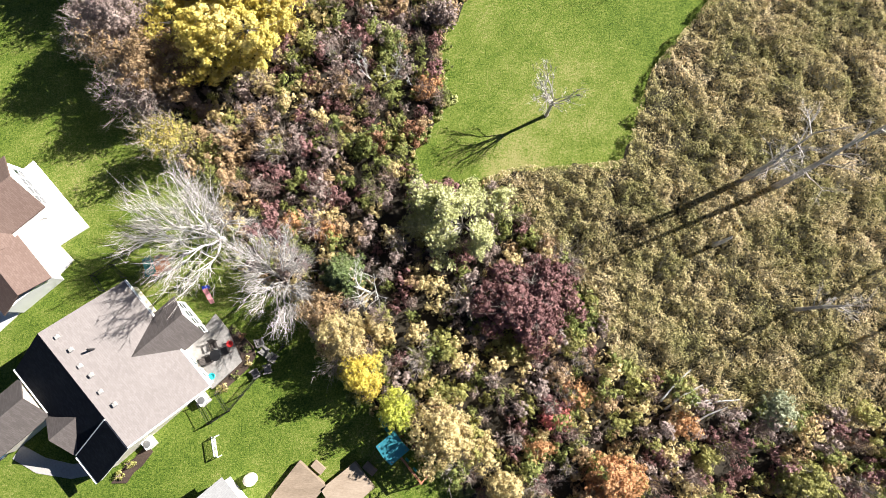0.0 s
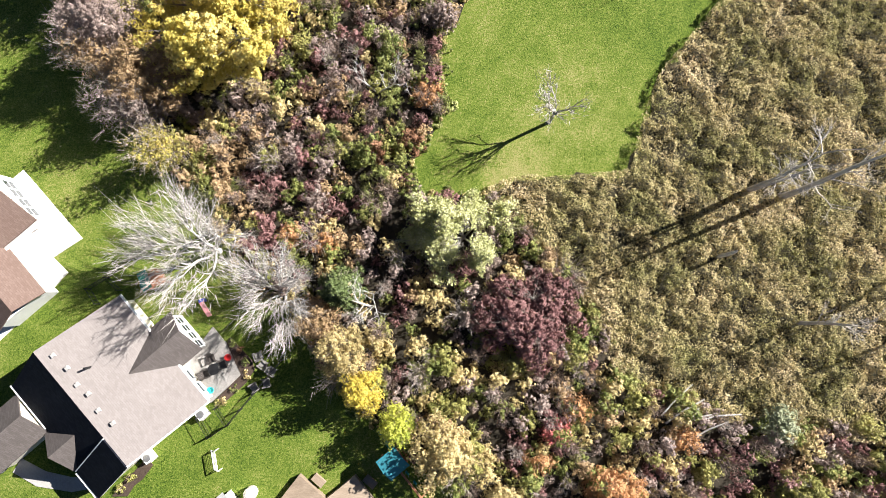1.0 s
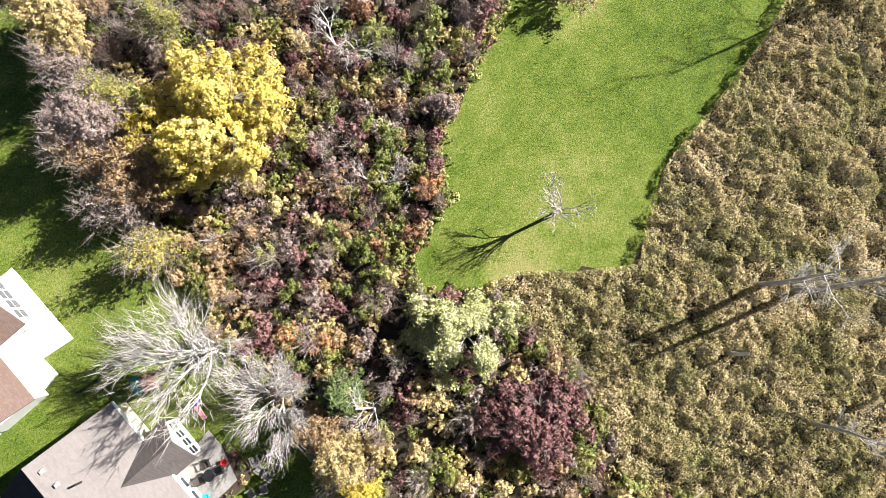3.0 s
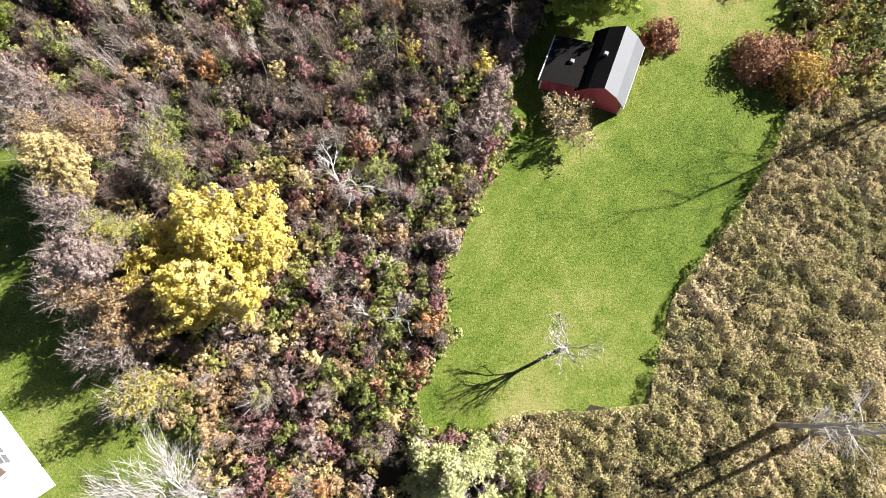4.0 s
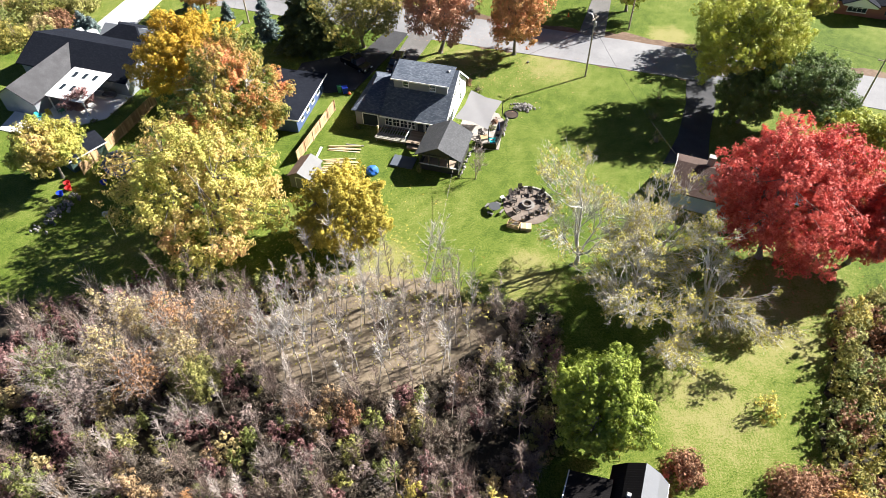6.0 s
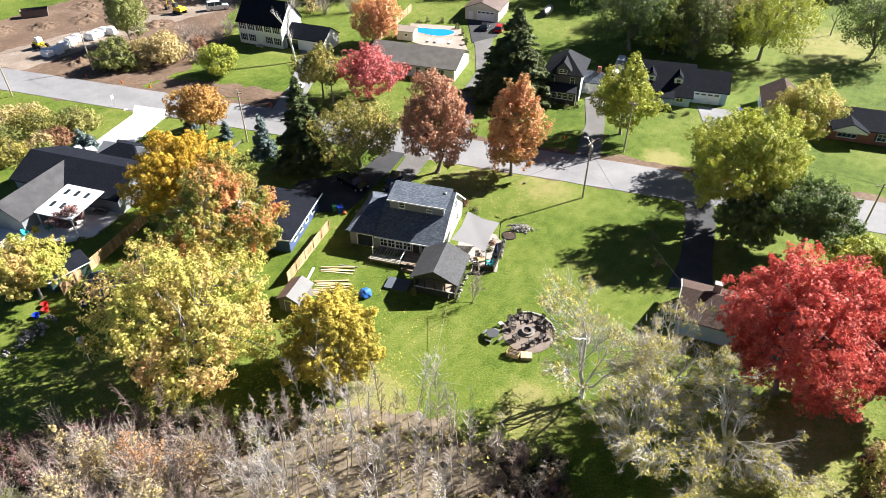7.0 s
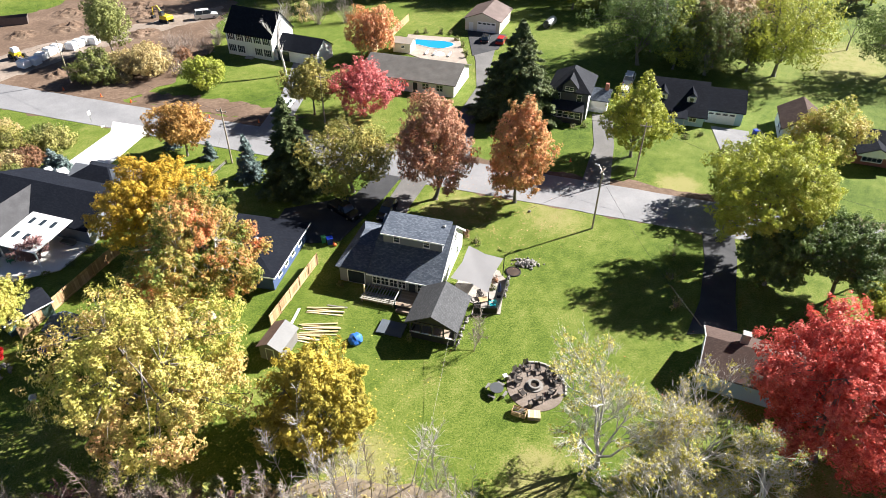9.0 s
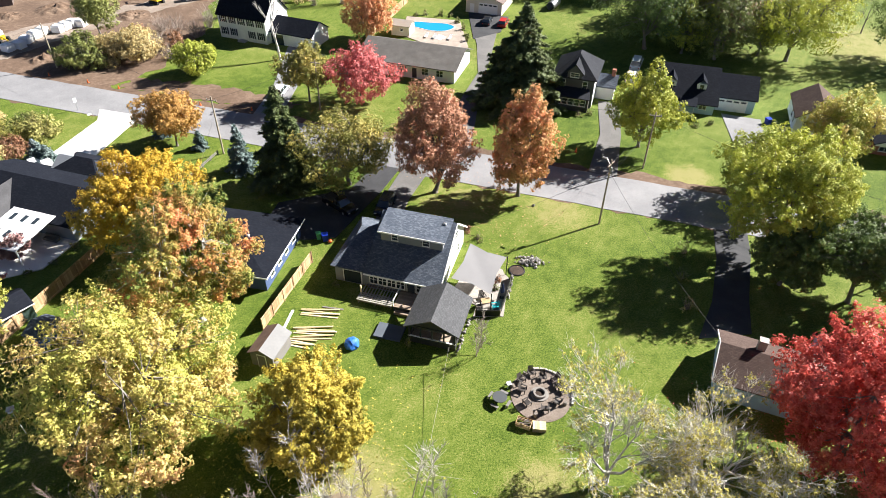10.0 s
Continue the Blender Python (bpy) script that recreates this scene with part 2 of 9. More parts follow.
GREY_METAL = surface("grey_metal", [(0.35, 0.35, 0.36), (0.5, 0.5, 0.51)], 2.0, 12.0, 0.4, 0.05, metal=0.8)
PANE = glassy("window_glass", (0.03, 0.04, 0.05))
RUBBER = surface("tyre_rubber", [(0.012, 0.012, 0.012), (0.03, 0.03, 0.03)], 3.0, 12.0, 0.9, 0.1)
STONE = surface("field_stone", [(0.14, 0.13, 0.12), (0.23, 0.215, 0.2), (0.33, 0.31, 0.285)], 0.8, 7.0, 0.9, 0.4, vary=0.8)


def plain(name, col, rough=0.6, spread=0.16, metal=0.0):
    lo, hi = tuple(c * (1 - spread) for c in col), tuple(min(1, c * (1 + spread)) for c in col)
    return surface(name, [lo, col, hi], 0.8, 9.0, rough, 0.08, metal)


# ---- mesh building ----
class Shape:
    """Vertices and faces of one mesh."""

    def __init__(self):
        self.v, self.f = [], []

    def add(self, vs, fs):
        k = len(self.v)
        self.v += [tuple(p) for p in vs]
        self.f += [tuple(i + k for i in q) for q in fs]
        return self

    def box(self, x0, x1, y0, y1, z0, z1, b=0.0):
        """A box with its upper edges chamfered by b."""
        if b:
            vs = [(x0, y0, z0), (x1, y0, z0), (x1, y1, z0), (x0, y1, z0), (x0, y0, z1 - b), (x1, y0, z1 - b), (x1, y1, z1 - b), (x0, y1, z1 - b),
                  (x0 + b, y0 + b, z1), (x1 - b, y0 + b, z1), (x1 - b, y1 - b, z1), (x0 + b, y1 - b, z1)]
            fs = [(3, 2, 1, 0), (8, 9, 10, 11)] + [(i, (i + 1) % 4, 4 + (i + 1) % 4, 4 + i) for i in range(4)] + [(4 + i, 4 + (i + 1) % 4, 8 + (i + 1) % 4, 8 + i) for i in range(4)]
            return self.add(vs, fs)
        vs = [(x, y, z) for z in (z0, z1) for x, y in ((x0, y0), (x1, y0), (x1, y1), (x0, y1))]
        return self.add(vs, [(3, 2, 1, 0), (4, 5, 6, 7), (0, 1, 5, 4), (1, 2, 6, 5), (2, 3, 7, 6), (3, 0, 4, 7)])

    def tube(self, a, b, ra, rb, n=5, caps=False):
        a, b = Vector(a), Vector(b)
        d = b - a
        if d.length < 1e-6:
            return self
        x = d.orthogonal().normalized()
        y = d.normalized().cross(x)
        vs = []
        for c, r in ((a, ra), (b, rb)):
            vs += [c + r * (math.cos(6.2832 * i / n) * x + math.sin(6.2832 * i / n) * y) for i in range(n)]
        fs = [(i, (i + 1) % n, n + (i + 1) % n, n + i) for i in range(n)]
        if caps:
            fs += [tuple(range(n))[::-1], tuple(range(n, 2 * n))]
        return self.add(vs, fs)

    def sweep(self, pts, r, n=4):
        """A round rod along a line of points."""
        pts = [Vector(p) for p in pts]
        k = len(self.v)
        for i, p in enumerate(pts):
            d = (pts[min(i + 1, len(pts) - 1)] - pts[max(i - 1, 0)]).normalized()
            x = d.orthogonal().normalized()
            y = d.cross(x)
            self.v += [tuple(p + r * (math.cos(6.2832 * j / n) * x + math.sin(6.2832 * j / n) * y)) for j in range(n)]
        self.f += [(k + i * n + j, k + i * n + (j + 1) % n, k + (i + 1) * n + (j + 1) % n, k + (i + 1) * n + j) for i in range(len(pts) - 1) for j in range(n)]
        return self

    def slab(self, quad, thick):
        """A sloping slab under the given corners (any number, in order, seen from above anticlockwise)."""
        n = len(quad)
        q = [Vector(p) for p in quad]
        vs = q + [p - Vector((0, 0, thick)) for p in q]
        return self.add(vs, [tuple(range(n)), tuple(range(2 * n - 1, n - 1, -1))] + [(i, n + i, n + (i + 1) % n, (i + 1) % n) for i in range(n)])

    def prism(self, outline, z0, z1):
        n = len(outline)
        vs = [(x, y, z0) for x, y in outline] + [(x, y, z1) for x, y in outline]
        return self.add(vs, [tuple(range(n - 1, -1, -1)), tuple(range(n, 2 * n))] + [(i, (i + 1) % n, n + (i + 1) % n, n + i) for i in range(n)])

    def lathe(self, profile, n=12, at=(0, 0)):
        """A body of revolution from (radius, height) pairs."""
        k = len(profile)
        vs = [(at[0] + r * math.cos(6.2832 * i / n), at[1] + r * math.sin(6.2832 * i / n), z) for r, z in profile for i in range(n)]
        fs = [(j * n + i, j * n + (i + 1) % n, (j + 1) * n + (i + 1) % n, (j + 1) * n + i) for j in range(k - 1) for i in range(n)]
        fs += [tuple(range(n))[::-1], tuple(range((k - 1) * n, k * n))]
        return self.add(vs, fs)

    def mesh(self, name, material, smooth=False):
        me = bpy.data.meshes.new(name)
        me.from_pydata(self.v, [], self.f)
        me.materials.append(material)
        if smooth:
            me.polygons.foreach_set("use_smooth", [True] * len(me.polygons))
        me.update()
        return me


def part(name, shape, material, parent=None, label="", smooth=False):
    """One mesh object, under a thing or under a part."""
    me = shape.mesh(name, material, smooth) if isinstance(shape, Shape) else shape
    ob = new(name, me)
    ob.parent = parent
    return tagged(ob, label)


def thing(name, at, deg, label, category, group="", kind=""):
    ob = new(name)
    ob.matrix_world = pose(*at, 0, 0, deg)
    return tagged(ob, label, category, group, kind)


def inside(pts, poly):
    """Which of the points lie in the polygon."""
    x, y = pts[:, 0], pts[:, 1]
    hit = np.zeros(len(pts), bool)
    n = len(poly)
    for i in range(n):
        (x0, y0), (x1, y1) = poly[i], poly[(i + 1) % n]
        if y0 != y1:
            hit ^= ((y0 > y) != (y1 > y)) & (x < (x1 - x0) * (y - y0) / (y1 - y0) + x0)
    return hit


def ragged(poly, step=1.2, amp=0.45, seed=1):
    """The outline with many small uneven steps."""
    rng = np.random.default_rng(seed)
    out = []
    for i in range(len(poly)):
        a, b = np.array(poly[i], float), np.array(poly[(i + 1) % len(poly)], float)
        k = max(1, int(np.linalg.norm(b - a) / step))
        for j in range(k):
            out.append(tuple(a + (b - a) * j / k + rng.normal(0, amp, 2) * (1 if j else 0.3)))
    return out


def patch(name, poly, z, material, label, category="ground", ragged_by=0.0, step=1.2, seed=1):
    """A piece of ground of its own surface, a few centimetres proud of the sheet below."""
    pts = ragged(poly, step, ragged_by, seed) if ragged_by else list(poly)
    bm = bmesh.new()
    face = bm.faces.new([bm.verts.new((x, y, z)) for x, y in pts])
    face.normal_update()
    if face.normal.z < 0:
        face.normal_flip()
    rim = list(face.verts)
    low = [bm.verts.new((v.co.x, v.co.y, -0.05)) for v in rim]
    for i in range(len(rim)):
        j = (i + 1) % len(rim)
        bm.faces.new((rim[i], low[i], low[j], rim[j]))
    bmesh.ops.triangulate(bm, faces=[face])
    me = bpy.data.meshes.new(name)
    bm.to_mesh(me)
    bm.free()
    me.materials.append(material)
    return tagged(new(name, me), label, category, "", "structure")


# ---- plants ----
def leaf_arrays(centres, normals, size, rng, long=1.4):
    """Pointed leaf sprays at the centres: triangles n x 3 x 3."""
    n = len(centres)
    normals = normals / np.maximum(np.linalg.norm(normals, axis=1, keepdims=True), 1e-6)
    a = np.cross(normals, rng.normal(size=(n, 3)))
    a /= np.maximum(np.linalg.norm(a, axis=1, keepdims=True), 1e-6)
    b = np.cross(normals, a)
    s = size * rng.uniform(0.6, 1.35, (n, 1))
    return np.stack([centres + a * s * 0.62 * long, centres - a * s * 0.38 * long + b * s * 0.48, centres - a * s * 0.38 * long - b * s * 0.48], 1)


def plumes(rng, tips, grow, out, length, width, per, leaf):
    """Sprays of leaves, each a small flame from its tip back along its twig: leaf triangles."""
    n = len(tips)
    e1 = np.cross(grow, rng.normal(size=(n, 3)))
    e1 /= np.maximum(np.linalg.norm(e1, axis=1, keepdims=True), 1e-6)
    e2 = np.cross(grow, e1)
    u = rng.uniform(0, 1, (n, per)) ** 0.85
    th = rng.uniform(0, 6.283, (n, per, 1))
    ray = np.cos(th) * e1[:, None] + np.sin(th) * e2[:, None]
    big = rng.uniform(0.7, 1.3, (n, 1))
    wide = width * big * (0.25 + 0.9 * np.sin(3.1416 * np.clip(u * 0.8 + 0.08, 0, 1))) * np.sqrt(rng.uniform(0.05, 1, (n, per)))
    pos = tips[:, None] - grow[:, None] * (length * big * u)[..., None] + ray * wide[..., None]
    nor = ray * 0.75 + grow[:, None] * (0.7 * (1 - u))[..., None] + out[:, None] * 0.5 + rng.normal(0, 0.35, (n, per, 3)) + np.array([0, 0, 0.15])
    pos = pos.reshape(-1, 3)
    pos[:, 2] = np.maximum(pos[:, 2], 0.12)
    return leaf_arrays(pos, nor.reshape(-1, 3), leaf, rng)


def spike_arrays(a, b, width, rng):
    """Thin pointed stems from a to b: triangles n x 3 x 3."""
    side = np.cross(b - a, rng.normal(size=a.shape))
    side /= np.maximum(np.linalg.norm(side, axis=1, keepdims=True), 1e-6)
    return np.stack([a - side * width, a + side * width, b], 1)


def array_mesh(name, tris, material):
    """A mesh from triangles (n x 3 x 3)."""
    n = len(tris)
    me = bpy.data.meshes.new(name)
    me.vertices.add(n * 3)
    me.vertices.foreach_set("co", tris.astype(np.float32).ravel())
    me.loops.add(n * 3)
    me.loops.foreach_set("vertex_index", np.arange(n * 3, dtype=np.int32))
    me.polygons.add(n)
    me.polygons.foreach_set("loop_start", np.arange(n, dtype=np.int32) * 3)
    me.materials.append(material)
    me.update(calc_edges=True)
    return me


def value_noise(x, y, seed):
    """Smooth noise between -1 and 1 over a unit lattice."""
    g = np.random.default_rng(seed).uniform(-1, 1, (256, 256))
    i, j = np.floor(x).astype(int), np.floor(y).astype(int)
    u, v = x - i, y - j
    u, v = u * u * (3 - 2 * u), v * v * (3 - 2 * v)
    at = lambda a, b: g[a & 255, b & 255]
    return (at(i, j) * (1 - u) + at(i + 1, j) * u) * (1 - v) + (at(i, j + 1) * (1 - u) + at(i + 1, j + 1) * u) * v


def sphere_spots(n, rng, low=-0.72, jitter=0.06):
    """Directions spread evenly over a sphere, from the top down to the height low."""
    i = np.arange(n) + 0.5
    el = 1 - (1 - low) * i / n
    flat = np.sqrt(np.maximum(0, 1 - el**2))
    az = 2.39996 * i + rng.uniform(0, 6.283)
    d = np.stack([flat * np.cos(az), flat * np.sin(az), el], 1) + rng.normal(0, jitter, (n, 3))
    return d / np.linalg.norm(d, axis=1, keepdims=True)


def scallop(d, rng, n, depth, spread):
    """Rounded lobes of uneven reach, with creases between them: a radius for each direction."""
    lobe = sphere_spots(n, rng, -0.8, 0.9 / n**0.5)
    reach = rng.uniform(1 - spread, 1 + spread, n)
    half = 1.9 / n**0.5
    ang = np.arccos(np.clip(d @ lobe.T, -1, 1)) / half
    return np.max(reach * (1 - depth * ang**2), axis=1)


def crown_arrays(rng, h, r, base, leaf, space, per, point=0.0):
    """A broad-leaved crown of boughs that swell into lobes, each set with rising sprays: spray tips, leaf triangles."""
    zc, rz = h * (base + 1) / 2, h * (1 - base) / 2
    n = int(0.9 * 4.19 * (2 * r * rz + r * r) / space**2)
    d = sphere_spots(n, rng)
    big = max(9, int(r * 2.6))
    rad = scallop(d, rng, 5, 0.1, 0.1) * scallop(d, rng, big, 0.26, 0.13) * scallop(d, rng, big * 5, 0.12, 0.1)
    rad = rad / np.quantile(rad, 0.55)
    keep = rng.uniform(size=n) < np.clip((rad - 0.6) * 3.2, 0.25, 1)
    d, rad = d[keep], rad[keep]
    n = len(d)
    c = d * (rad * rng.uniform(0.88, 1.05, n))[:, None] * np.array([r, r, rz])
    f = np.clip(c[:, 2:] / rz, -1, 1)
    c[:, :2] *= np.where(f > 0, 1 - max(point, 0.16) * f, 1 + 0.25 * f)
    core = rng.uniform(size=n) < 0.28
    c[core] *= rng.uniform(0.5, 0.85, (int(core.sum()), 1))
    c[:, 2] += zc
    grow = d * np.array([0.8, 0.8, 0.5]) + np.array([0, 0, 0.75]) + rng.normal(0, 0.22, (n, 3))
    grow /= np.linalg.norm(grow, axis=1, keepdims=True)
    return c, plumes(rng, c, grow, d, space * 2.0, space * 0.68, per, leaf)


def limb_shape(rng, h, r, base, centres, trunk_r, sides=6, lean=0.0):
    """Trunk, limbs and boughs that reach the given centres."""
    s = Shape()
    fork = max(0.12, base * 1.05) * h
    ax = rng.normal(0, lean + 0.02, 2) * h
    bends = [Vector((ax[0] * k, ax[1] * k, fork * k)) for k in (0, 0.35, 0.7, 1)]
    s.tube(bends[0] - Vector((0, 0, 0.15)), bends[0] + Vector((0, 0, 0.35)), trunk_r * 1.5, trunk_r * 1.1, sides)
    for i in range(3):
        s.tube(bends[i], bends[i + 1], trunk_r * (1.1 - 0.12 * i), trunk_r * (0.98 - 0.12 * i), sides)
    n = int(rng.integers(6, 9))
    tips = []
    for i in range(n):
        a = 6.283 * i / n + rng.uniform(-0.4, 0.4)
        out = r * rng.uniform(0.25, 0.5) * (0.35 if i == 0 else 1)
        tip = Vector((math.cos(a) * out, math.sin(a) * out, h * rng.uniform(0.6, 0.78)))
        mid = bends[3].lerp(tip, 0.5) + Vector((math.cos(a), math.sin(a), 0)) * out * 0.2
        s.tube(bends[3], mid, trunk_r * 0.55, trunk_r * 0.38, 5)
        s.tube(mid, tip, trunk_r * 0.38, trunk_r * 0.2, 5)
        tips += [(mid, trunk_r * 0.3), (tip, trunk_r * 0.2)]
    for c in centres:
        c = Vector(c)
        p, q = min(tips, key=lambda t: (t[0] - c).length)
        m = p.lerp(c, 0.55) + Vector(rng.normal(0, 0.15, 3))
        s.tube(p, m, q * 0.8, q * 0.45, 4)
        s.tube(m, c, q * 0.45, q * 0.15, 3)
    return s


def broadleaf(name, at, h, r, material, label, base=0.25, leaf=0.24, space=0.6, per=36, trunk=0.3, bark=BARK, seed=1, point=0.0, category="tree", group=""):
    rng = np.random.default_rng(seed)
    ob = thing(name, (*at, 0), float(rng.uniform(0, 360)), label, category, group)
    c, q = crown_arrays(rng, h, r, base, leaf, space, per, point)
    part("trunk", limb_shape(rng, h, r, base, c[:: max(2, len(c) // 120)], trunk), bark, ob, smooth=True)
    part("crown", array_mesh("crown", q, material), None, ob)
    return ob


def branch_out(s, rng, a, d, length, rad, depth, spread, up):
    """A bare branch that bends and forks."""
    k = 3 if depth > 1 else 2
    p = Vector(a)
    d = Vector(d).normalized()
    pts = [p.copy()]
    for i in range(k):
        d = (d + Vector(rng.normal(0, 0.12, 3)) + Vector((0, 0, up))).normalized()
        p = p + d * (length / k)
        pts.append(p.copy())
    for i in range(k):
        s.tube(pts[i], pts[i + 1], max(0.012, rad * (1 - 0.6 * i / k)), max(0.008, rad * (1 - 0.6 * (i + 1) / k)), 5 if depth > 2 else 3)
    if depth > 0:
        for j in range(int(rng.integers(3, 6))):
            u = rng.uniform(0.25, 1.0)
            q = pts[min(k - 1, int(u * k))].lerp(pts[min(k, int(u * k) + 1)], (u * k) % 1)
            side = Vector(rng.normal(size=3))
            side = (side - d * side.dot(d)).normalized()
            branch_out(s, rng, q, d + side * spread * rng.uniform(0.6, 1.2), length * rng.uniform(0.42, 0.66), rad * 0.42, depth - 1, spread, up)


def bare_tree(name, at, h, material, label, trunk=0.22, stems=1, depth=4, spread=0.8, up=0.05, lean=0.15, seed=1, toward=None, group="", category="tree"):
    rng = np.random.default_rng(seed)
    ob = thing(name, (*at, 0), 0, label, category, group)
    s = Shape()
    for i in range(stems):
        d = Vector((rng.normal(0, lean), rng.normal(0, lean), 1)) if toward is None else Vector((*toward, 1)) + Vector(rng.normal(0, 0.08, 3))
        if stems > 1:
            a = 6.283 * i / stems + rng.uniform(-0.3, 0.3)
            d += Vector((math.cos(a), math.sin(a), 0)) * rng.uniform(0.25, 0.6)
        branch_out(s, rng, (0, 0, -0.1), d, h * 0.62 * rng.uniform(0.85, 1.1), trunk * (1 if stems == 1 else 0.7), depth, spread, up)
    part("stem", s, material, ob, smooth=True)
    return ob


def twiggy_tree(name, at, h, r, material, label, base=0.2, per=16, twig=1.1, trunk=0.16, thick=0.02, seed=1, group="", leaves=None, leafy=40, leaf=0.36):
    """A leafless tree: trunk and limbs, and at every bough's end a spray of fine upright twigs."""
    rng = np.random.default_rng(seed)
    ob = thing(name, (*at, 0), float(rng.uniform(0, 360)), label, "tree", group)
    c, q = crown_arrays(rng, h, r, base, leaf, r * 0.32, leafy if leaves else 2)
    part("trunk", limb_shape(rng, h * 0.95, r, base, c, trunk, lean=0.03), material, ob, smooth=True)
    o = c - np.array([0, 0, h * 0.35])
    o /= np.maximum(np.linalg.norm(o, axis=1, keepdims=True), 1e-6)
    a = np.repeat(c - o * twig * 0.5, per, axis=0)
    d = np.repeat(o, per, axis=0) + rng.normal(0, 0.42, (len(a), 3)) + np.array([0, 0, 0.25])
    L = twig * rng.uniform(0.6, 1.4, (len(a), 1))
    t = [spike_arrays(a, a + d * L, thick, rng)]
    m = a + d * L * 0.55
    t.append(spike_arrays(m, m + d * L * 0.3 + rng.normal(0, 0.3 * twig, m.shape), thick * 0.7, rng))
    tagged(part("twig", array_mesh("twig", np.concatenate(t), material), None, ob), kind="stuff")
    if leaves:
        part("crown", array_mesh("crown", q, leaves), None, ob)
    return ob


def limb_tree(name, at, h, r, material, label, trunk=0.24, stems=1, depth=4, spread=0.75, up=0.05, seed=1, leaves=None, leafy=5, leaf=0.3, base=0.2, group="", keep=0.3, fine=3, fine_len=0.9, kids=6, stout=0.016, twig=None, thin=0.014):
    """A bare or half-bare tree whose limbs fork again and again into fine twigs; some twigs keep tufts of leaves."""
    rng = np.random.default_rng(seed)
    ob = thing(name, (*at, 0), 0, label, "tree", group)
    s, tips, ends = Shape(), [], []

    def grow(a, d, length, rad, level):
        k = 4 if level > 2 else 3 if level > 0 else 2
        p, d, pts = Vector(a), Vector(d).normalized(), [Vector(a)]
        for i in range(k):
            d = (d + Vector(rng.normal(0, 0.17, 3)) + Vector((0, 0, up))).normalized()
            p = p + d * (length / k)
            pts.append(p.copy())
        if level == 0:
            tips.append(pts[-1])
            ends.append((pts[0], pts[-1]))
            return
        for i in range(k):
            s.tube(pts[i], pts[i + 1], max(stout * 0.8, rad * (1 - 0.62 * i / k)), max(stout * 0.55, rad * (1 - 0.62 * (i + 1) / k)), 6 if level > 3 else 4 if level > 2 else 3)
        for j in range(int(rng.integers(kids - 2, kids + 1))):
            u = rng.uniform(0.22, 1.0) * 0.999
            q = pts[int(u * k)].lerp(pts[int(u * k) + 1], (u * k) % 1)
            side = Vector(rng.normal(size=3))
            side = (side - d * side.dot(d)).normalized()
            grow(q, d + side * spread * rng.uniform(0.55, 1.25), length * rng.uniform(0.4, 0.64), max(stout, rad * 0.5), level - 1)

    foot = Vector((0, 0, h * base))
    s.tube((0, 0, -0.1), (0, 0, 0.4), trunk * 1.4, trunk * 1.05, 7).tube((0, 0, 0.4), foot, trunk * 1.05, trunk * 0.85, 7)
    for i in range(stems):
        a = 6.283 * i / stems + rng.uniform(-0.3, 0.3)
        tilt = 0.0 if i == 0 else rng.uniform(0.6, 1.25)
        d = Vector((math.cos(a) * tilt * r / h * 1.6, math.sin(a) * tilt * r / h * 1.6, 1))
        grow(foot * rng.uniform(0.7, 1.0), d, h * (0.6 if i == 0 else 0.5) * rng.uniform(0.85, 1.08), trunk * (0.75 if i == 0 else 0.55), depth)
    part("trunk", s, material, ob, smooth=True)
    c = np.array([tuple(p) for p in tips])
    a = np.repeat(c, fine, axis=0)
    d = a - np.array([0, 0, h * 0.3])
    d /= np.linalg.norm(d, axis=1, keepdims=True)
    d += rng.normal(0, 0.55, a.shape)
    t = spike_arrays(a - d * 0.15, a + d * fine_len * rng.uniform(0.5, 1.3, (len(a), 1)), thin, rng)
    e = np.array([(tuple(p), tuple(q)) for p, q in ends])
    t = np.concatenate([t, spike_arrays(e[:, 0], e[:, 1], stout, rng)])
    tagged(part("twig", array_mesh("twig", t, twig or material), None, ob), kind="stuff")
    if leaves:
        far = np.linalg.norm(c - np.array([0, 0, h * 0.4]), axis=1)
        c = c[rng.uniform(size=len(c)) < keep * 2 * np.argsort(np.argsort(far)) / len(far)]
        pos = (c[:, None] + rng.normal(0, 0.2, (len(c), leafy, 3))).reshape(-1, 3)
        part("crown", array_mesh("crown", leaf_arrays(pos, rng.normal(size=pos.shape) * 0.6 + np.array([0.2, 0, 0.6]), leaf, rng), leaves), None, ob)
    return ob


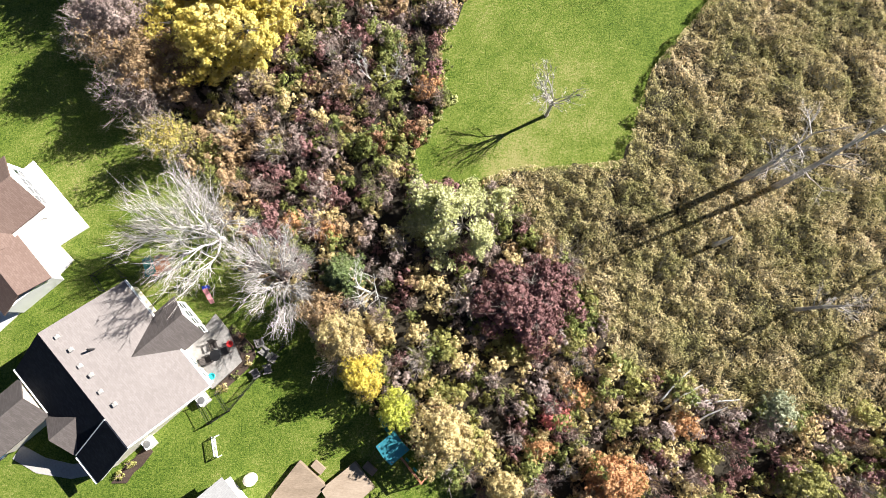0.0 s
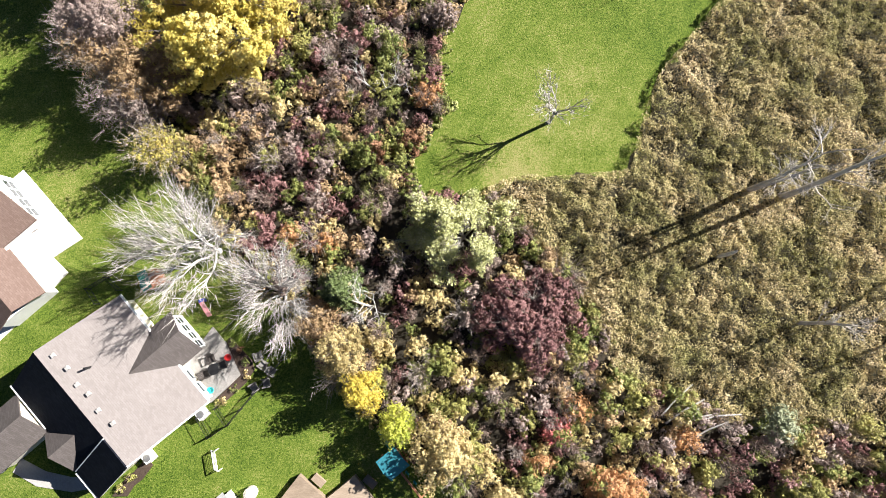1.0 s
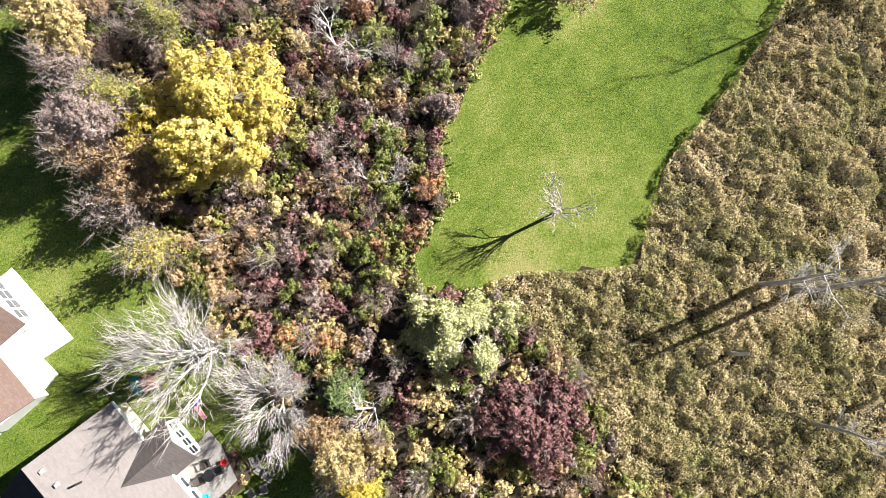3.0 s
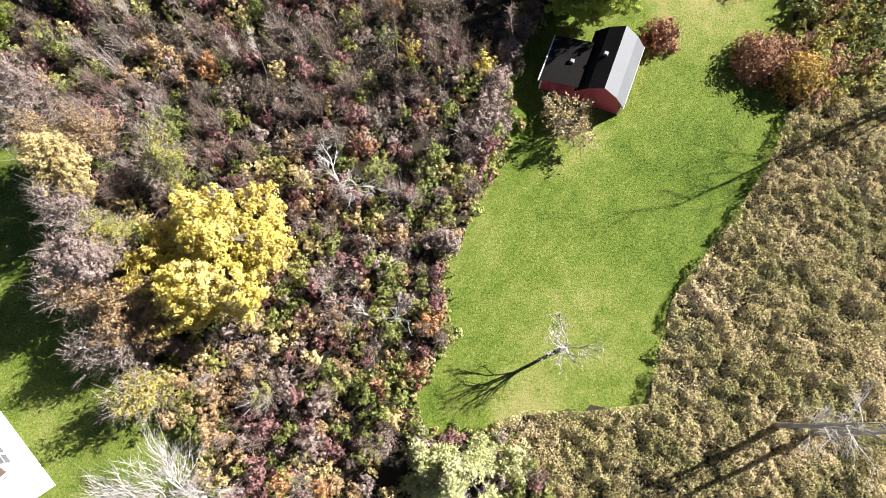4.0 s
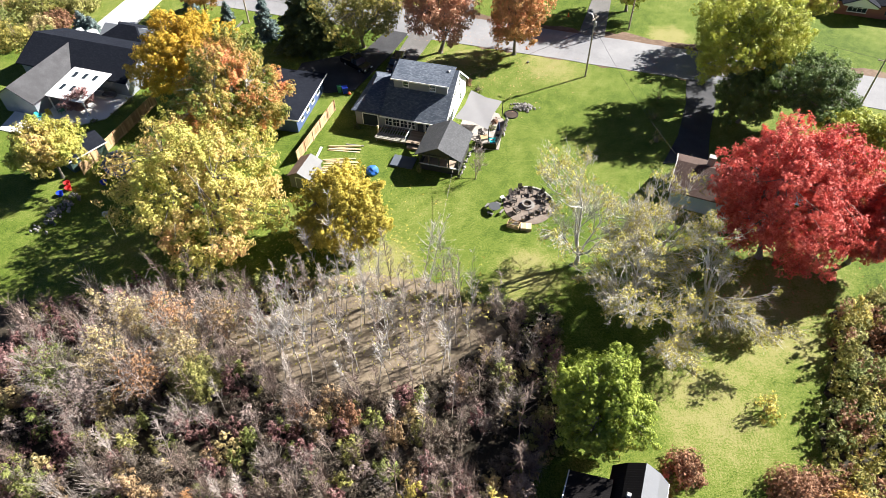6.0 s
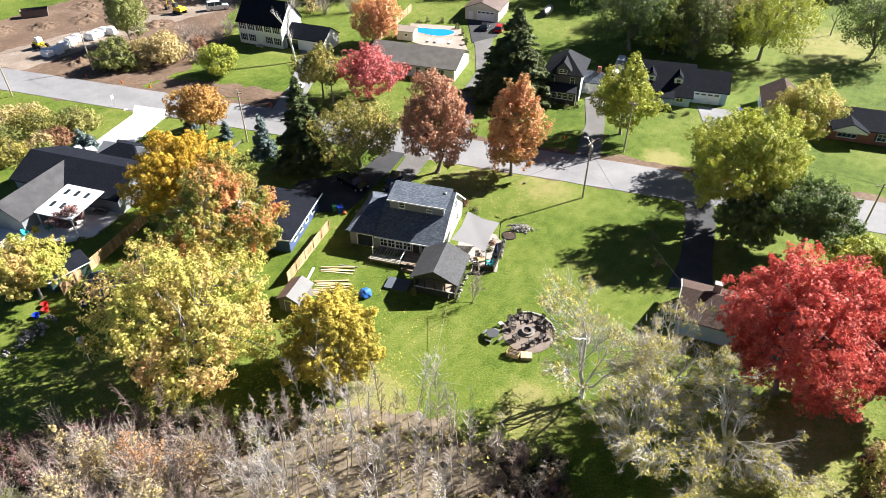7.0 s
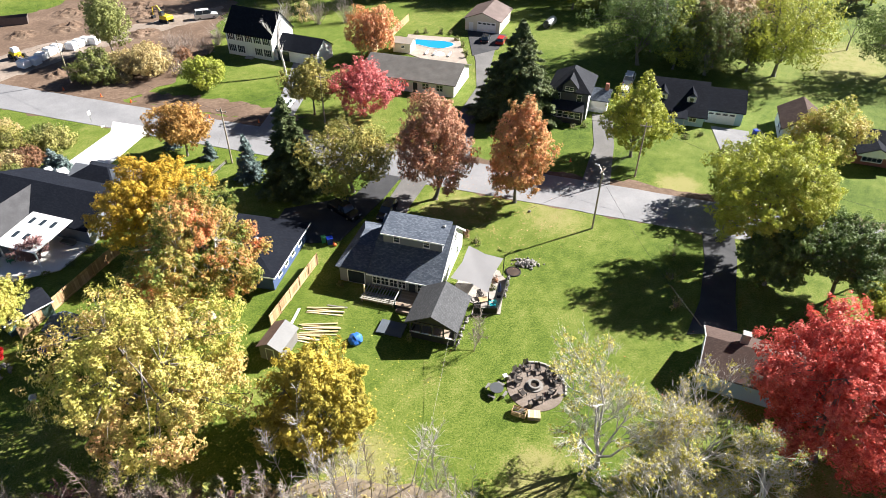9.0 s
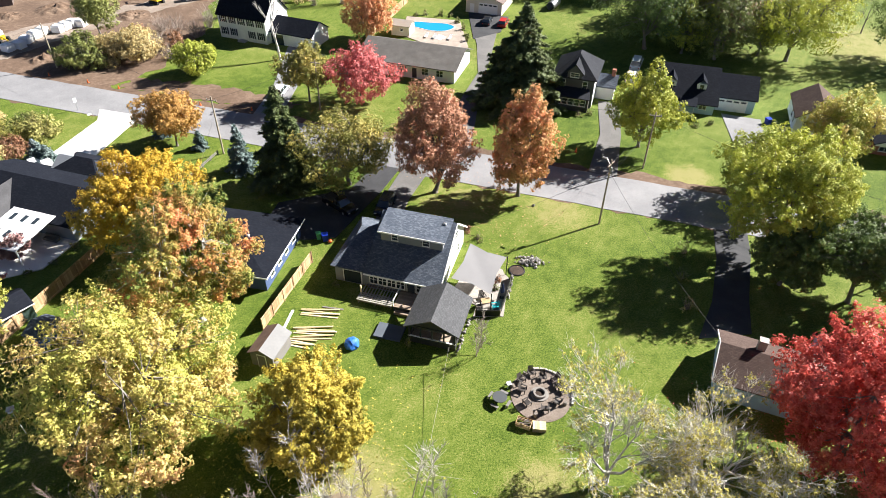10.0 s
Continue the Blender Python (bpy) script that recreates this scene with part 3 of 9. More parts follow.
def sapling_tree(at, h, material, seed):
    """A slender leafless sapling: one straight stem with short rising twigs."""
    rng = np.random.default_rng(seed)
    ob = thing("sapling", (*at, 0), 0, "slender leafless sapling with upright twigs", "tree", "saplings of the grove")
    s, pts, d = Shape(), [Vector((0, 0, -0.1))], Vector((rng.normal(0, 0.06), rng.normal(0, 0.06), 1))
    for i in range(6):
        d = (d + Vector(rng.normal(0, 0.05, 3))).normalized()
        pts.append(pts[-1] + d * h / 6)
        s.tube(pts[i], pts[i + 1], 0.055 * (1 - 0.14 * i), 0.055 * (1 - 0.14 * (i + 1)), 4)
    for j in range(26):
        u = rng.uniform(0.3, 0.99) ** 0.8 * 5.99
        q = pts[int(u)].lerp(pts[int(u) + 1], u % 1)
        a = rng.uniform(0, 6.283)
        e = Vector((math.cos(a), math.sin(a), rng.uniform(0.9, 1.7))).normalized()
        L = (0.3 + 0.1 * h * (1.15 - u / 6)) * rng.uniform(0.8, 1.5)
        m = q + e * L * 0.5
        t = m + (e + Vector((0, 0, 0.35))).normalized() * L * 0.6
        s.tube(q, m, 0.022, 0.016, 3).tube(m, t, 0.016, 0.008, 3)
        for _ in range(3):
            w = m + Vector(rng.normal(0, 0.3, 3)) * L + e * L * 0.45
            s.tube(q.lerp(m, rng.uniform(0.4, 1)), w, 0.013, 0.008, 3)
    part("stem", s, material, ob)
    return ob


def snag(name, at, h, lean, label, r=0.28, limbs=9, seed=1, fork=0):
    """A dead tree: a long bare trunk, broken limbs high up, few twigs."""
    rng = np.random.default_rng(seed)
    ob = thing(name, (*at, 0), 0, label, "tree")
    s = Shape()
    stems = [Vector((*lean, 1)).normalized()] + [Vector((lean[0] + 0.12 * math.cos(4 * i), lean[1] + 0.12 * math.sin(4 * i), 1)).normalized() for i in range(fork)]
    for k, d in enumerate(stems):
        hh = h * (1 - 0.18 * k)
        p, rad = Vector((0.1 * k, 0, -0.1)), r * (1 - 0.25 * k)
        for i in range(6):
            d = (d + Vector(rng.normal(0, 0.035, 3))).normalized()
            q = p + d * hh / 6
            s.tube(p, q, rad * (1 - 0.14 * i), rad * (1 - 0.14 * (i + 1)), 7)
            if i >= 2:
                for _ in range(max(1, limbs // 4)):
                    side = Vector(rng.normal(size=3))
                    side = (side - d * side.dot(d)).normalized()
                    branch_out(s, rng, p.lerp(q, rng.uniform()), d * 0.9 + side, hh * rng.uniform(0.1, 0.26), rad * 0.24, 2, 0.7, 0.03)
            p = q
    part("stem", s, GREY_TWIG, ob, smooth=True)
    return ob


def conifer(name, at, h, r, material, label, seed=1, bare=0.06, whorls=26, leaf=0.32, droop=0.25):
    rng = np.random.default_rng(seed)
    ob = thing(name, (*at, 0), 0, label, "tree")
    s = Shape().tube((0, 0, -0.1), (0, 0, h * 0.98), h * 0.016 + 0.06, 0.02, 6)
    quads = []
    for i in range(whorls):
        f = i / (whorls - 1)
        z = h * (bare + (0.985 - bare) * f)
        reach = r * (1 - f) ** 0.85 + 0.18
        for j in range(int(7 + 4 * (1 - f))):
            a = rng.uniform(0, 6.283)
            L = reach * rng.uniform(0.72, 1.12)
            tip = Vector((math.cos(a) * L, math.sin(a) * L, z - L * droop + L * 0.12))
            root = Vector((0, 0, z))
            if L > 0.8:
                s.tube(root, tip, 0.035 + 0.01 * L, 0.01, 3)
            k = max(8, int(L * 34))
            u = rng.uniform(0.12, 1.05, k) ** 0.75
            c = np.array(root)[None] + u[:, None] * np.array(tip - root)[None]
            w = 0.24 * L * (1.1 - u) + 0.08
            side = np.array((-math.sin(a), math.cos(a), 0.0))
            c = c + side[None] * (rng.uniform(-1, 1, k) * w)[:, None] + rng.normal(0, 0.06, (k, 3))
            quads.append(leaf_arrays(c, np.array((math.cos(a) * 0.4, math.sin(a) * 0.4, 0.9))[None] + rng.normal(0, 0.45, (k, 3)), leaf, rng, 1.8))
    part("trunk", s, BARK, ob)
    part("needles", array_mesh("needles", np.concatenate(quads), material), None, ob)
    return ob


def shrub_arrays(rng, r, h, n, leaf, twigs=10):
    """A many-stemmed shrub: upright leafy plumes over a lumpy dome, bare stems showing through. Leaves and stems."""
    per = 16
    k = max(8, n // per)
    d = rng.normal(size=(k, 3))
    d[:, 2] = np.abs(d[:, 2]) + 0.15
    d /= np.linalg.norm(d, axis=1, keepdims=True)
    c = d * rng.uniform(0.5, 1.0, (k, 1)) * np.array([r, r, h])
    grow = d * 0.55 + np.array([0, 0, 0.9]) + rng.normal(0, 0.2, (k, 3))
    grow /= np.linalg.norm(grow, axis=1, keepdims=True)
    q = plumes(rng, c, grow, d, min(0.3 * h, 1.1), 0.13 * r + 0.08, per, leaf)
    t = None
    if twigs:
        a = rng.normal(0, r * 0.12, (twigs, 3)) * np.array([1, 1, 0])
        dd = rng.normal(size=(twigs, 3)) * np.array([0.55, 0.55, 0.1]) + np.array([0, 0, 1])
        dd /= np.linalg.norm(dd, axis=1, keepdims=True)
        t = spike_arrays(a, a + dd * np.array([r * 1.1, r * 1.1, h * 1.12]), 0.02 + 0.008 * h, rng)
    return q, t


def twig_arrays(rng, r, h, n=70, thick=0.022):
    """A leafless shrub: stems fanning from the base, each with side twigs."""
    a = rng.normal(0, r * 0.1, (n, 3)) * np.array([1, 1, 0])
    d = rng.normal(size=(n, 3)) * np.array([0.6, 0.6, 0.0]) + np.array([0, 0, 1.0])
    d /= np.linalg.norm(d, axis=1, keepdims=True)
    b = a + d * np.array([r * 1.25, r * 1.25, h]) * rng.uniform(0.55, 1.05, (n, 1))
    out = [spike_arrays(a, b, thick, rng)]
    for _ in range(4):
        u = rng.uniform(0.35, 0.85, (n, 1))
        m = a + (b - a) * u
        out.append(spike_arrays(m, m + (b - a) * rng.uniform(0.2, 0.4, (n, 1)) + rng.normal(0, 0.1 * h, (n, 3)) * np.array([1, 1, 0.5]), thick * 0.75, rng))
    return np.concatenate(out)


def scatter(poly, count, rng, gap=0.0):
    """Points spread over a polygon, none nearer to another than gap."""
    p = np.array(poly)
    lo, hi = p.min(0), p.max(0)
    out = np.zeros((0, 2))
    for _ in range(60):
        c = rng.uniform(lo, hi, (count * 2, 2))
        c = c[inside(c, poly)]
        if gap:
            keep = []
            grid = {}
            for q in np.concatenate([out, c]):
                i, j = int(q[0] // gap), int(q[1] // gap)
                near = [o for a in (-1, 0, 1) for b in (-1, 0, 1) for o in grid.get((i + a, j + b), ())]
                if all((o[0] - q[0]) ** 2 + (o[1] - q[1]) ** 2 > gap * gap for o in near):
                    grid.setdefault((i, j), []).append(q)
                    keep.append(q)
            out = np.array(keep)
        else:
            out = np.concatenate([out, c])
        if len(out) >= count:
            break
    return out[:count]


def spread_copies(arrays, spots, rng, lo=0.7, hi=1.3):
    """The corner arrays of all plants at the spots, each turned and sized by chance."""
    got = []
    for x, y in spots:
        q = arrays[int(rng.integers(len(arrays)))]
        a, s = rng.uniform(0, 6.283), rng.uniform(lo, hi)
        c, n = math.cos(a) * s, math.sin(a) * s
        rot = np.array([[c, n, 0], [-n, c, 0], [0, 0, s * rng.uniform(0.85, 1.15)]])
        got.append(q @ rot + np.array([x, y, 0.0]))
    return np.concatenate(got)

# ---- ground ----
g = Shape()
g.add([(-1800, -1500, 0), (1800, -1500, 0), (1800, 2200, 0), (-1800, 2200, 0)], [(0, 1, 2, 3)])
tagged(part("ground", g, LAWN), "mown green lawn grass with paler worn patches", "ground", "", "structure")

THICKET = [(3.4, -40), (3.4, -15.6), (-0.6, -12.5), (-7.7, -5.6), (-11.6, -0.6), (-12.9, 3.6), (-18.6, 6), (-20.6, 13), (-25, 17.5), (-29.6, 22), (-32, 28.6), (-34.6, 36), (-37.4, 42), (-42, 45),
           (-70, 52), (-70, 66), (-48, 72.5), (-40, 71.5), (-33.8, 74), (-18, 74), (-8, 72.6), (0.2, 71.4), (8, 69.5), (14, 68), (12.6, 58), (10, 51.5), (7.4, 46.9), (7.2, 40), (3.9, 36), (2.9, 32.5),
           (0.2, 27), (0.5, 21.5), (-1.9, 18), (-3.2, 15.3), (-1.2, 13.4), (5, 13.2), (9, 9), (13, 4.5), (16, -3.5), (26, -7), (38, -9), (80, -13), (80, -40)]
FIELD = [(5, 13.6), (7.2, 14.8), (12, 14.6), (17.5, 15), (18, 17), (19.2, 20), (21.1, 24.3), (26.9, 30.7), (31.2, 36), (33.8, 41), (40, 44), (110, 60), (110, -13), (80, -13), (38, -9), (26, -7), (16, -3.5), (13, 4.5), (9, 9)]
HEDGE = [(34.2, 41.5), (33.6, 46), (36.5, 53), (41, 60), (44, 67), (52, 70), (90, 70), (110, 60), (40, 44)]
GROVE_AREA = [(-23, 66.5), (-16, 71), (-10, 75.5), (0, 74), (6, 70.5), (8.5, 66), (2, 61), (-4, 58.5), (-15, 61)]
patch("understorey", THICKET, 0.03, SHADED_LITTER, "brown leaf litter under the thicket, darkened for shade", "ground", 0.5, 1.3, 3)
patch("meadow_floor", FIELD, 0.05, SHADED_SOIL, "dull brown soil under dry meadow plants, darkened for shade", "ground", 0.35, 1.2, 4)
patch("hedge_floor", HEDGE, 0.07, SHADED_LITTER, "brown leaf litter under the hedge, darkened for shade", "ground", 0.4, 1.2, 5)
patch("grove_floor", GROVE_AREA, 0.07, GROVE, "pale dry grass and fallen leaves among young trees", "ground", 0.6, 1.2, 6)

DRIVE = surface("worn_asphalt_drive", [(0.07, 0.068, 0.066), (0.125, 0.12, 0.116), (0.19, 0.182, 0.175)], 0.2, 6.0, 0.9, 0.3)
TRACK = surface("trodden_gravel", [(0.12, 0.09, 0.07), (0.22, 0.175, 0.14), (0.36, 0.3, 0.25)], 0.2, 3.0, 0.95, 0.8)

# the road and its drives
ROAD_DIR = Vector((0.94, -0.342))


def road_point(s, w):
    """A point s metres along the road from its middle and w metres to its far side."""
    return (-1 + ROAD_DIR.x * s + 0.342 * w, 134 + ROAD_DIR.y * s + 0.94 * w)


patch("road_verge", [road_point(-260, -4.3), road_point(260, -4.3), road_point(260, 6.4), road_point(-260, 6.8)], 0.02, EARTH, "strip of bare earth beside the road", "verge", 0.5, 1.5, 7)
patch("road", [road_point(-260, -4.6), road_point(260, -4.6), road_point(260, 4.6), road_point(-260, 4.6)], 0.06, ASPHALT, "grey worn asphalt road", "road", 0.06, 3.0, 8)
patch("driveway", [(-54.9, 147.3), (-57.6, 137.5), (-61, 129), (-52.5, 126.5), (-51.3, 133), (-48.6, 145), (-47, 148.5), (-56, 151.5)], 0.09, WHITE_CONCRETE, "broad pale concrete driveway", "driveway")
patch("driveway", [(42.0, 113.5), (46.2, 112), (45.0, 108), (41.0, 99), (39.0, 93.5), (32.6, 93), (36.4, 99), (40.0, 107)], 0.09, BLACKTOP, "smooth black asphalt driveway", "driveway")
patch("driveway", [(-21, 114.5), (-14.6, 112.5), (-10.4, 113), (-4.6, 124.0), (-2.0, 130.2), (-5.6, 131.6), (-9.4, 124.6), (-19.5, 121.4)], 0.085, BLACKTOP, "black asphalt driveway with parked vehicles", "driveway")
patch("driveway", [(-5.6, 115.0), (-2.2, 114.0), (-0.6, 121.5), (2.6, 129.4), (-1.4, 130.6), (-4.2, 122.5)], 0.1, DRIVE, "grey asphalt driveway beside the grey house", "driveway")
patch("driveway", [(4.5, 137), (9.4, 155), (13.4, 166), (14.4, 181), (14.0, 201), (23.5, 198), (19.6, 188), (17.0, 175), (13.6, 160), (9.5, 135.2)], 0.09, DRIVE, "long grey asphalt driveway to a garage", "driveway")
patch("garage_apron", [(13.9, 184), (14.0, 201.4), (23.5, 198), (20.4, 188)], 0.105, BLACKTOP, "black asphalt apron before a garage", "driveway")
patch("driveway", [(27.6, 128.5), (31.8, 127), (35.8, 140), (38.5, 152), (34.8, 153), (32.3, 140.5)], 0.09, DRIVE, "narrow grey asphalt driveway", "driveway")
patch("driveway", [(51.6, 119.8), (54.2, 118.8), (59, 134), (62.4, 145), (56.2, 147.5), (54.4, 138)], 0.09, ASPHALT, "grey driveway to a white garage door", "driveway")
patch("driveway", [(-29.0, 144.2), (-25.0, 142.8), (-22.8, 153), (-19.4, 183), (-26.6, 185.6), (-26.6, 160)], 0.09, ASPHALT, "grey driveway beside the white house", "driveway")
patch("building_site", [(-140, 188), (-92, 172), (-73, 166), (-57, 161), (-50, 170), (-47, 186), (-50, 206), (-48, 245), (-94, 250), (-96, 224), (-108, 204), (-140, 212)], 0.04, EARTH, "churned brown earth of a building site", "ground", 0.8, 2.0, 9)
patch("building_site_track", [(-100, 175), (-86, 170.6), (-80, 180), (-70, 194), (-58, 206), (-50, 214), (-52, 222), (-66, 210), (-82, 196), (-92, 188)], 0.07, TRACK, "pale trodden gravel track", "ground", 0.5, 1.6, 10)
patch("field_edge", [(-34, 160), (-20, 153), (-24, 150), (-56, 160.5), (-54, 165)], 0.035, EARTH, "dug brown earth along the road", "verge", 0.5, 1.2, 11)


# ---- houses ----
def gable_walls(u0, u1, v0, v1, eave, ridge_v, ridge_z, z0=-0.1):
    """Walls of a house whose ridge runs along u."""
    s = Shape()
    vs = []
    for u in (u0, u1):
        vs += [(u, v0, z0), (u, v1, z0), (u, v1, eave), (u, ridge_v, ridge_z), (u, v0, eave)]
    return s.add(vs, [(0, 1, 2, 3, 4), (9, 8, 7, 6, 5), (0, 4, 9, 5), (1, 6, 7, 2), (4, 3, 8, 9), (3, 2, 7, 8), (0, 5, 6, 1)])


def gable_roof(u0, u1, v0, v1, eave, ridge_v, ridge_z, over=0.35, thick=0.16):
    """Two slabs that meet at the ridge."""
    s = Shape()
    k0, k1 = (ridge_z - eave) / (ridge_v - v0), (ridge_z - eave) / (v1 - ridge_v)
    t = thick + 0.02
    s.slab([(u0 - over, v0 - over, eave - k0 * over + t), (u1 + over, v0 - over, eave - k0 * over + t), (u1 + over, ridge_v, ridge_z + t), (u0 - over, ridge_v, ridge_z + t)], thick)
    s.slab([(u0 - over, ridge_v, ridge_z + t), (u1 + over, ridge_v, ridge_z + t), (u1 + over, v1 + over, eave - k1 * over + t), (u0 - over, v1 + over, eave - k1 * over + t)], thick)
    return s


def turned(shape, deg, dx=0.0, dy=0.0):
    """The shape turned about the upright axis and shifted."""
    m = pose(dx, dy, 0, 0, 0, deg)
    shape.v = [tuple(m @ Vector(p)) for p in shape.v]
    return shape


def hip_roof(u0, u1, v0, v1, eave, ridge, over=0.35, thick=0.16):
    """A hipped roof with its ridge along the longer side."""
    s = Shape()
    u0, u1, v0, v1 = u0 - over, u1 + over, v0 - over, v1 + over
    lo = eave + 0.05
    if u1 - u0 >= v1 - v0:
        h = (v1 - v0) / 2
        a, b = (u0 + h, v0 + h, ridge), (u1 - h, v0 + h, ridge)
        q = [[(u0, v0, lo), (u1, v0, lo), b, a], [(u1, v1, lo), (u0, v1, lo), a, b], [(u0, v1, lo), (u0, v0, lo), a], [(u1, v0, lo), (u1, v1, lo), b]]
    else:
        h = (u1 - u0) / 2
        a, b = (u0 + h, v0 + h, ridge), (u0 + h, v1 - h, ridge)
        q = [[(u0, v0, lo), (u1, v0, lo), a], [(u1, v1, lo), (u0, v1, lo), b], [(u0, v1, lo), (u0, v0, lo), a, b], [(u1, v0, lo), (u1, v1, lo), b, a]]
    for p in q:
        s.slab(p, thick)
    return s


def window_unit(parent, x, y, z, w, h, deg, bars=1, trim=WHITE, name="window", shutters=None):
    """A framed window on a wall. x, y, z: its middle on the wall; deg: the way it faces (0: -v)."""
    t = 0.07
    ring = [(-w / 2 - t, -h / 2 - t), (w / 2 + t, -h / 2 - t), (w / 2 + t, h / 2 + t), (-w / 2 - t, h / 2 + t), (-w / 2, -h / 2), (w / 2, -h / 2), (w / 2, h / 2), (-w / 2, h / 2)]
    f = Shape().add([(a, -0.06, c) for a, c in ring] + [(a, 0.0, c) for a, c in ring],
                    [q for i in range(4) for j in [(i + 1) % 4] for q in ((i, j, 4 + j, 4 + i), (8 + i, 8 + j, j, i), (4 + i, 4 + j, 12 + j, 12 + i))])
    ob = part(name, f, trim, parent)
    ob.matrix_local = pose(x, y, z, 0, 0, deg)
    part("pane", Shape().box(-w / 2, w / 2, -0.02, -0.004, -h / 2, h / 2), PANE, ob)
    part("meeting_rail", Shape().box(-w / 2, w / 2, -0.045, -0.021, -0.025, 0.025), trim, ob)
    for i in range(1, bars):
        c = -w / 2 + w * i / bars
        part("glazing_bar", Shape().box(c - 0.03, c + 0.03, -0.05, -0.022, -h / 2, h / 2), trim, ob)
    part("sill", Shape().box(-w / 2 - t - 0.03, w / 2 + t + 0.03, -0.1, 0.0, -h / 2 - t - 0.05, -h / 2 - t), trim, ob)
    if shutters:
        for side in (-1, 1):
            c = side * (w / 2 + t + 0.2)
            part("shutter", Shape().box(c - 0.17, c + 0.17, -0.05, 0.0, -h / 2 - 0.04, h / 2 + 0.04), shutters, ob)
    return ob


def door_unit(parent, x, y, z, w, h, deg, material=WHITE, name="door", panels=0, lights=False):
    """A door with raised panels (and a row of small panes) on a wall; z: its foot."""
    s = Shape().box(-w / 2 - 0.08, w / 2 + 0.08, -0.05, 0.0, 0, h + 0.08)
    ob = part(name, s, WHITE, parent)
    ob.matrix_local = pose(x, y, z, 0, 0, deg)
    leaf = Shape()
    rows = max(1, panels)
    for i in range(rows):
        leaf.box(-w / 2, w / 2, -0.075, -0.045, 0.02 + h * i / rows, h * (i + 1) / rows - 0.02)
    part("door_leaf", leaf, material, ob)
    if lights:
        for i in range(4):
            c = -w / 2 + w * (i + 0.5) / 4
            part("pane", Shape().box(c - w * 0.09, c + w * 0.09, -0.085, -0.07, h * 0.79, h * 0.93), PANE, ob)
    return ob


def fascia(u0, u1, v, z, over=0.35):
    return Shape().box(u0 - over, u1 + over, v - 0.12, v, z - 0.16, z + 0.02)


def roof_vent(parent, x, y, z, material=GREY_METAL, r=0.2):
    s = Shape().box(x - r, x + r, y - r, y + r, z - 0.12, z + 0.22, 0.06)
    return part("roof_vent", s, material, parent)


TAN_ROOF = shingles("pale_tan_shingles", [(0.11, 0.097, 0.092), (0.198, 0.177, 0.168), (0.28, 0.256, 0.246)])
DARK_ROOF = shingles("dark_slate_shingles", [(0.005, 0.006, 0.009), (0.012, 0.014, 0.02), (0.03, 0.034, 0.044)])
GREY_ROOF = shingles("grey_shingles", [(0.01, 0.013, 0.02), (0.095, 0.112, 0.142), (0.34, 0.37, 0.42)])
PALE_GREY_ROOF = shingles("pale_grey_shingles", [(0.12, 0.12, 0.12), (0.2, 0.2, 0.2), (0.28, 0.28, 0.28)], "y")
TAUPE_ROOF = shingles("dark_taupe_shingles", [(0.05, 0.043, 0.04), (0.1, 0.087, 0.082), (0.17, 0.152, 0.145)])
BROWN_ROOF = shingles("brown_shingles", [(0.035, 0.025, 0.022), (0.085, 0.061, 0.053), (0.16, 0.122, 0.108)])
ORANGE_ROOF = shingles("tan_brown_shingles", [(0.085, 0.056, 0.046), (0.15, 0.105, 0.088), (0.22, 0.165, 0.142)])
WHITE_SIDING = siding("white_siding", [(0.72, 0.72, 0.71), (0.8, 0.8, 0.79)])
GREY_SIDING = siding("grey_siding", [(0.2, 0.215, 0.235), (0.27, 0.285, 0.305)])
CREAM_SIDING = siding("cream_siding", [(0.6, 0.55, 0.45), (0.7, 0.65, 0.55)])
BLUE_SIDING = siding("light_blue_siding", [(0.33, 0.48, 0.62), (0.42, 0.57, 0.7)])
NAVY_SIDING = siding("dark_blue_siding", [(0.05, 0.08, 0.18), (0.08, 0.12, 0.24)])
RED_BOARD = siding("red_barn_boards", [(0.42, 0.06, 0.1), (0.56, 0.09, 0.14)], 0.25, "X")
DARK_SIDING = siding("dark_stained_boards", [(0.03, 0.03, 0.032), (0.055, 0.052, 0.05)])
SLATE_SIDING = siding("dark_slate_siding", [(0.07, 0.075, 0.085), (0.1, 0.105, 0.115)])
BLACK_ROOF = shingles("weathered_black_shingles", [(0.014, 0.015, 0.018), (0.034, 0.036, 0.042), (0.075, 0.078, 0.088)])
ROOM_ROOF = shingles("grey_flat_shingles", [(0.035, 0.036, 0.038), (0.078, 0.08, 0.084), (0.15, 0.152, 0.158)], "y")
SHUTTER = plain("dark_shutter", (0.03, 0.035, 0.05))


# grey house in the middle of the clearing: origin at the front right foot
house = thing("house", (3.0, 100.0, 0), -18.4, "grey one-and-a-half-storey house with slate-grey shingle roof and long dormer", "house")
part("wall", gable_walls(-9, 0, 0, 12, 2.7, 7, 6.8), GREY_SIDING, house, "grey horizontal siding")
s = Shape()
s.slab([(-9.3, -0.4, 2.62), (0.35, -0.4, 2.62), (0.35, 7, 6.98), (-9.3, 7, 6.98)], 0.16)
s.slab([(-9.3, 7, 6.98), (0.35, 7, 6.98), (0.35, 12.4, 2.62), (-9.3, 12.4, 2.62)], 0.16)
part("roof", s, GREY_ROOF, house)
